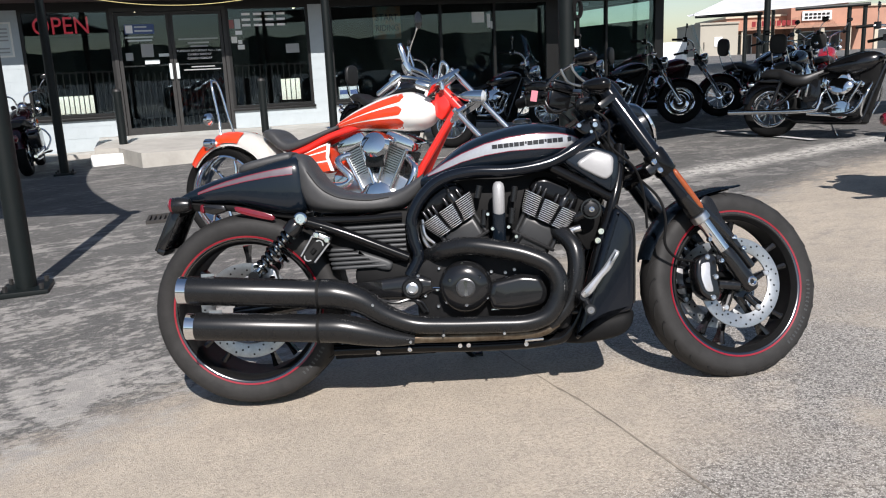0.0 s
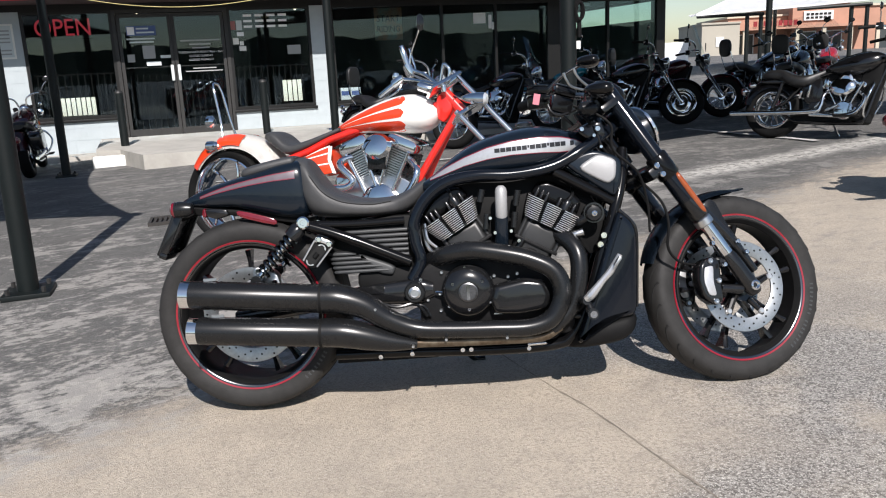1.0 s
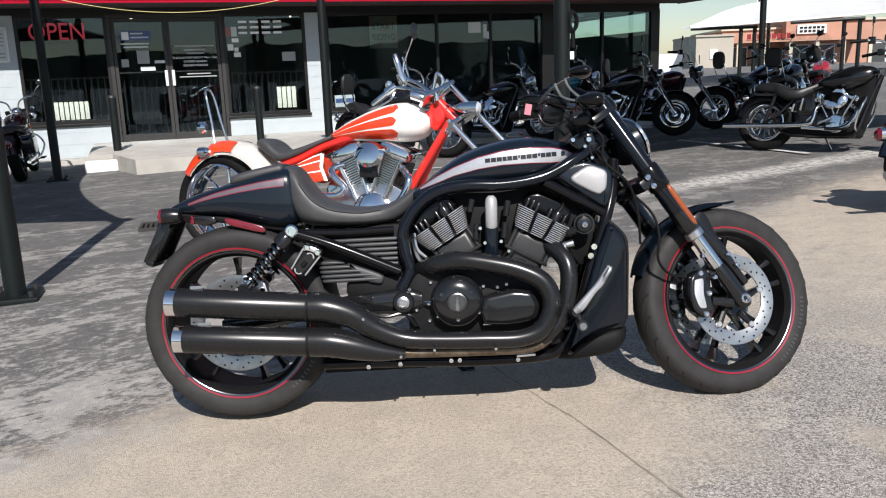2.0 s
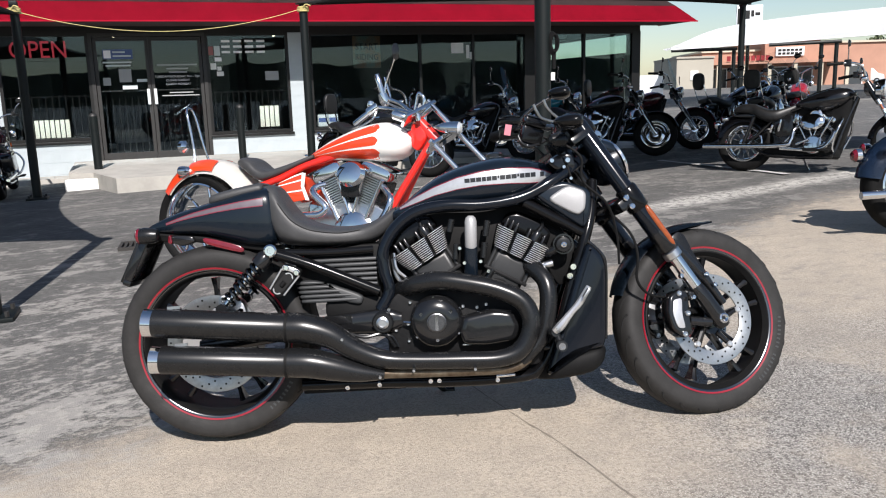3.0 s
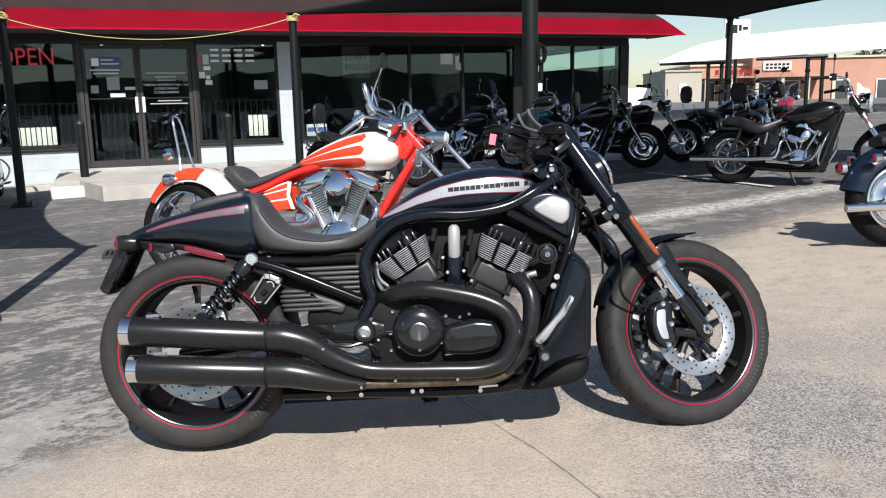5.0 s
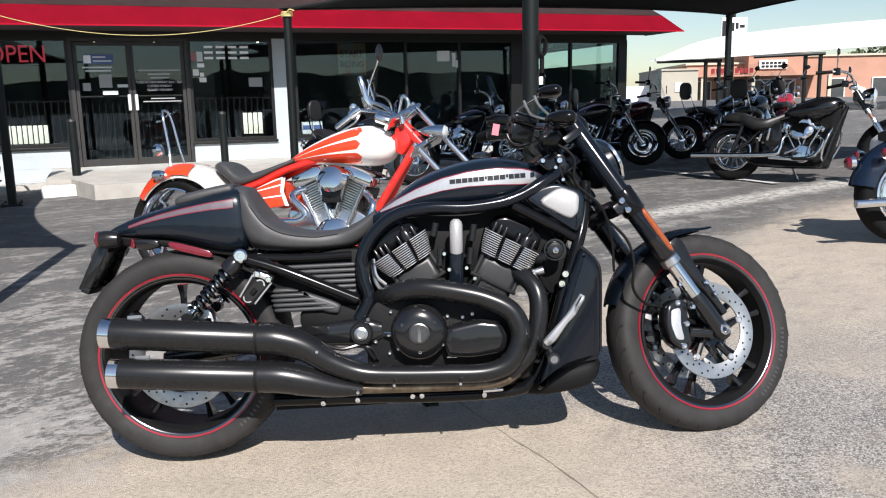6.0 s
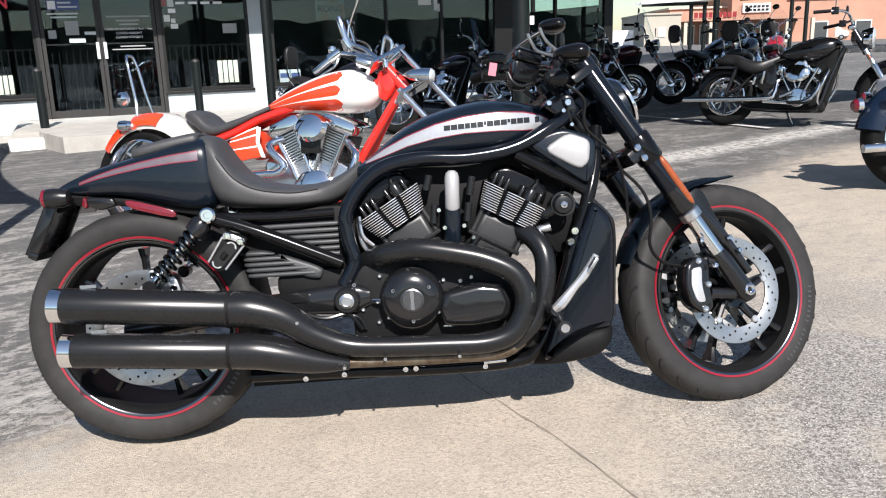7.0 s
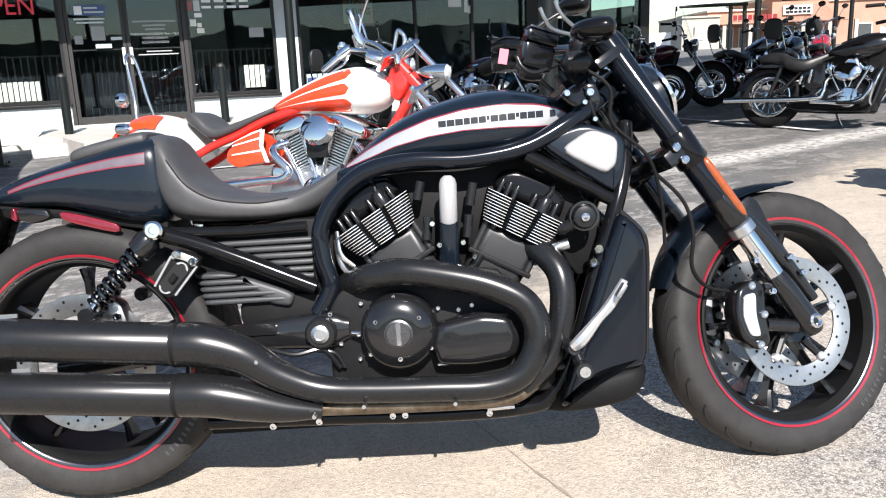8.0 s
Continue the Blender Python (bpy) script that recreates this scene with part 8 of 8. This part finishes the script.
def far_shop():
    h = thing("strip_mall", "long salmon brick strip mall across the road", "building", FAR)
    part("wall", box(B(), 14.6, 18.6, 60, 70, -0.5, 3.15), BRICK, h)
    part("tower_wall", box(B(), 18.6, 22.3, 59, 70, -0.5, 3.8), BRICK, h)
    part("tower_cap", box(B(), 18.4, 22.5, 58.8, 70, 3.8, 4.0), BEIGE, h)
    part("wall", box(B(), 22.3, 60, 60, 70, -0.5, 3.55), BRICK, h)
    part("parapet", box(B(), 22.3, 60, 59.85, 70, 3.55, 3.68), BEIGE, h)
    part("parapet", box(B(), 14.5, 18.6, 59.85, 70, 3.15, 3.28), BEIGE, h)
    part("walk_roof", box(B(), 14.6, 23.5, 57.4, 60, 2.25, 2.42), BRICK, h)
    for k in range(6):
        x = 15.0 + k * 1.7
        part("column", box(B(), x, x + 0.22, 57.5, 57.72, -0.3, 2.25), BEIGE, h)
    for k, x in enumerate((15.2, 16.7, 19.0, 20.7, 24.5, 27.5, 31.0, 35.0)):
        y = 58.9 if 18.6 < x < 22 else 59.9
        w = part("window", box(B(), x, x + 1.15, y, y + 0.06, 0.5, 2.05), WHITE_FAR, h)
        part("pane", box(B(), x + 0.07, x + 1.08, y - 0.02, y - 0.005, 0.57, 1.98), FARGLASS, w)
    for k in range(9):
        x = 15.6 + k * 0.32
        part("sign_bar", box(B(), x, x + 0.24, 57.3, 57.38, 2.46, 2.80), RED, h)
    part("sign_board", box(B(), 19.3, 21.2, 58.85, 58.98, 2.75, 3.35), WHITE_FAR, h, "white sign board")
    for z in (3.15, 2.92):
        for k in range(6):
            x = 19.45 + k * 0.28
            part("sign_bar", box(B(), x, x + 0.2, 58.8, 58.84, z - 0.07, z + 0.07), FRAME_BRONZE, h)


far_shop()
bg = thing("low_building", "beige low building beyond the lot", "building", FAR)
part("wall", box(B(), 12.0, 14.4, 56, 64, -0.5, 2.70), TAN_WALL, bg)
part("parapet", box(B(), 11.95, 14.45, 55.9, 64, 2.70, 2.82), TAN_WALL, bg)
part("window", box(B(), 12.9, 13.4, 55.94, 55.99, 1.3, 1.9), WHITE_FAR, bg)

fn = thing("metal_fence", "white corrugated metal fence at the edge of the lot", "fence")
for k in range(13):
    x = 5.35 + k * 0.1
    part("fence_sheet", box(B(), x, x + 0.094, 33 - (0.02 if k % 2 else 0), 33.02, 0.0, 1.46), WHITE_FAR, fn)

ps = thing("pole_sign", "white sign with dark marks on a tall post", "sign", pose(12.45, 42, 0))
part("post", tube(B(), [(0, 0, -0.2), (0, 0, 5.0)], 0.09, 12, smooth=False), BLACK_GLOSS, ps)
part("board", box(B(), -0.62, 0.62, -0.12, 0.0, 3.55, 4.75, bevel=0.02), WHITE_FAR, ps)
for x0, x1, z0, z1 in ((-0.58, -0.38, 3.65, 4.6), (-0.28, 0.0, 4.1, 4.5), (0.06, 0.2, 4.2, 4.5), (0.26, 0.5, 4.25, 4.4), (-0.2, 0.4, 3.75, 3.88)):
    part("sign_bar", box(B(), x0, x1, -0.14, -0.122, z0, z1), FRAME_BRONZE, ps)

# white canopy: a long front edge, a rising ridge and a back slope
def far_canopy():
    t = thing("shade_canopy", "white peaked shade cloth canopy at the far bays", "canopy", None, "shade canopies")
    front = [(6.50, 31.0, 2.34), (9.9, 30.5, 2.44), (13.9, 29.6, 2.60), (20.3, 28.4, 2.75), (28.3, 27.5, 2.8)]
    ridge = [(6.9, 33.0, 2.50), (10.1, 36.5, 3.46), (16.1, 39.0, 4.12), (22.3, 40.0, 4.4), (30.3, 40.0, 4.4)]
    back = [(7.2, 36.0, 2.56), (10.8, 45.0, 3.15), (16.8, 49.0, 3.75), (23.3, 50.0, 4.0), (31.3, 50.0, 4.1)]
    F, Rg, K = (smooth_path(q, 6) for q in (front, ridge, back))
    for name, u, v in (("front_cloth", F, Rg), ("back_cloth", Rg, K)):
        bm = B()
        rows = []
        for a, b in zip(u, v):
            rows.append([bm.verts.new(Vector(a).lerp(Vector(b), k / 6) - Vector((0, 0, 0.10 * math.sin(math.pi * k / 6)))) for k in range(7)])
        for a, b in zip(rows, rows[1:]):
            for k in range(6):
                bm.faces.new((a[k], b[k], b[k + 1], a[k + 1]))
        bmesh.ops.solidify(bm, geom=bm.faces[:], thickness=0.02)
        part(name, bm, FABRIC_WHITE, t, "", 80)
    part("edge_cable", tube(B(), [tuple(p) for p in F], 0.03, 6, smooth=False), FABRIC_WHITE, t)


far_canopy()
for x, y in ((8.29, 31.05), (8.77, 31.05), (11.55, 30.25), (12.03, 30.15), (28.2, 28)):
    p = thing("canopy_pole", "thin dark post under the white canopy", "pole", pose(x, y, ground_z(x)), "far canopy poles")
    part("shaft", tube(B(), [(0, 0, -0.02), (0, 0, 2.08)], 0.07, 12, smooth=False), POLE, p)
bmx = thing("canopy_beam", "dark edge beam of the white canopy", "beam", pose(0, 0, 0))
part("beam", tube(B(), [(6.52, 31.02, 2.29), (8.85, 31.0, 2.29)], 0.06, 8, smooth=False), POLE, bmx)
part("beam", tube(B(), [(9.8, 30.4, 2.36), (12.15, 30.05, 2.40)], 0.06, 8, smooth=False), POLE, bmx)


def van(x, y, heading):
    v = thing("parked_van", "white van parked by the far shops", "van", pose(x, y, ground_z(x), 0, 0, heading))
    bm = B()
    prism(bm, rounded([(-2.3, 0.35), (-2.35, 1.9), (-2.2, 2.05), (0.9, 2.05), (1.6, 1.25), (2.3, 1.1), (2.4, 0.4)], 3), -0.95, 0.95, 0.08)
    body = part("body", bm, WHITEP, v)
    for a, b in ((-2.0, -1.2), (-1.1, -0.3), (-0.2, 0.6)):
        for s in (-1, 1):
            part("window", box(B(), a, b, s * 0.96 - 0.01, s * 0.96 + 0.01, 1.25, 1.8), FARGLASS, body)
    for s in (-1, 1):
        part("rear_window", box(B(), -2.38, -2.34, s * 0.45 - 0.36, s * 0.45 + 0.36, 1.2, 1.75), FARGLASS, body)
    for wx in (-1.5, 1.5):
        for s in (-1, 1):
            wh = part("wheel", lathe(B(), [(0.2, -0.11), (0.34, -0.10), (0.35, 0), (0.34, 0.10), (0.2, 0.11)], pose(wx, s * 0.85, 0.35), 20), RUBBER, v)
            part("hubcap", lathe(B(), [(0.19, -0.115), (0.1, -0.13), (0, -0.13)], pose(wx, s * 0.85, 0.35, 0, 0, 0 if s < 0 else 180), 16), ALU, wh)


van(46.6, 109, -20)

LEAF = mat("dull_green_leaves", (0.05, 0.075, 0.03), 0.8, 0, 0, 0.5, 2, color2=(0.09, 0.10, 0.05))
BARK = mat("grey_bark", (0.10, 0.08, 0.06), 0.9, 0, 0, 0.4, 6)


def tree(x, y, h, seed):
    rng = random.Random(seed)
    t = thing("tree", "small bushy green tree beyond the shops", "tree", pose(x, y, 0), "far trees")
    bm = B()
    tube(bm, [(0, 0, -0.3, 0.22), (0.05, 0, h * 0.3, 0.17), (0.1, 0.05, h * 0.55, 0.08)], 0.2, 8, 3)
    for k in range(5):
        a = k * 1.3
        tube(bm, [(0.05, 0, h * 0.35, 0.08), (math.cos(a) * h * 0.16, math.sin(a) * h * 0.16, h * 0.55, 0.05), (math.cos(a) * h * 0.26, math.sin(a) * h * 0.26, h * 0.72, 0.02)], 0.06, 6, 3)
    part("trunk", bm, BARK, t)
    bm = B()
    for k in range(420):
        while True:
            q = Vector((rng.uniform(-1, 1), rng.uniform(-1, 1), rng.uniform(-1, 1)))
            if 0.25 < q.length < 1 and noise.noise(q * 1.7 + Vector((seed, 0, 0))) > -0.22:
                break
        c = Vector((q.x * h * 0.36, q.y * h * 0.36, h * 0.66 + q.z * h * 0.33))
        s = h * rng.uniform(0.025, 0.055)
        ax = Vector((rng.uniform(-1, 1), rng.uniform(-1, 1), rng.uniform(-1, 1))).normalized()
        u = ax.orthogonal().normalized()
        w = ax.cross(u)
        vs = [bm.verts.new(c + u * s * math.cos(a) + w * s * 0.6 * math.sin(a) + ax * s * 0.25 * math.cos(2 * a)) for a in (0, 1.05, 2.1, 3.14, 4.2, 5.25)]
        bm.faces.new(vs)
    tagged(part("crown", bm, LEAF, t), kind="stuff")


for k, (x, y, h) in enumerate(((72, 165, 9.2), (79, 170, 10.4), (86, 165, 9.6), (94, 172, 10.8), (65, 178, 9.0), (102, 169, 10.0))):
    tree(x, y, h, k + 3)


# low wooded ridge round the far side of the road, seen only mirrored in the shop glass
def ridge():
    bm = B()
    lo, hi = [], []
    for k in range(161):
        a = radians(185 + 170 * k / 160)
        r = 85 + 6 * math.sin(k * 0.9)
        h = 5.2 + 1.8 * noise.noise(Vector((k * 0.11, 3, 0))) + 0.7 * noise.noise(Vector((k * 0.6, 8, 0)))
        lo.append(bm.verts.new((r * math.cos(a), r * math.sin(a), -0.5)))
        hi.append(bm.verts.new(((r + 6) * math.cos(a), (r + 6) * math.sin(a), h)))
    for k in range(160):
        bm.faces.new((lo[k], lo[k + 1], hi[k + 1], hi[k]))
    solid("backdrop", bm, LEAF, "dark low wooded ridge beyond the road", "ridge", kind="structure", angle=80)


ridge()

# coil of black cable and a tube on the middle pole
cx, cy = POLES["E"]
cl = thing("hanging_cable", "coil of black cable hung on the canopy pole", "cable", pose(cx, cy, ground_z(cx)))
bm = B()
for k in range(3):
    tube(bm, [(0.068 + 0.008 * k + 0.026 * math.cos(t), -0.03 - 0.008 * k, 1.42 + (0.075 - 0.008 * k) * math.sin(t)) for t in np.linspace(0, 2 * math.pi, 17)], 0.008, 6, 2)
part("coil", bm, BLACK_DEEP, cl)
part("tube", tube(B(), [(0.078, -0.02, 1.24), (0.078, -0.02, 1.38)], 0.016, 12, smooth=False), BLACK_DEEP, cl)
part("tag", box(B(), 0.055, 0.083, -0.062, -0.058, 1.16, 1.215), PAPER, cl)

blocks(-9.0, W1L, -0.3, HEAD - 0.14)
blocks(W1L, -0.94, -0.3, SILL - 0.05)
blocks(0.96, 2.42, 0.1, SILL - 0.05)
blocks(2.42, 2.80, 0.1, HEAD)
blocks(2.80, 9.76, 0.1, SILL - 0.05)
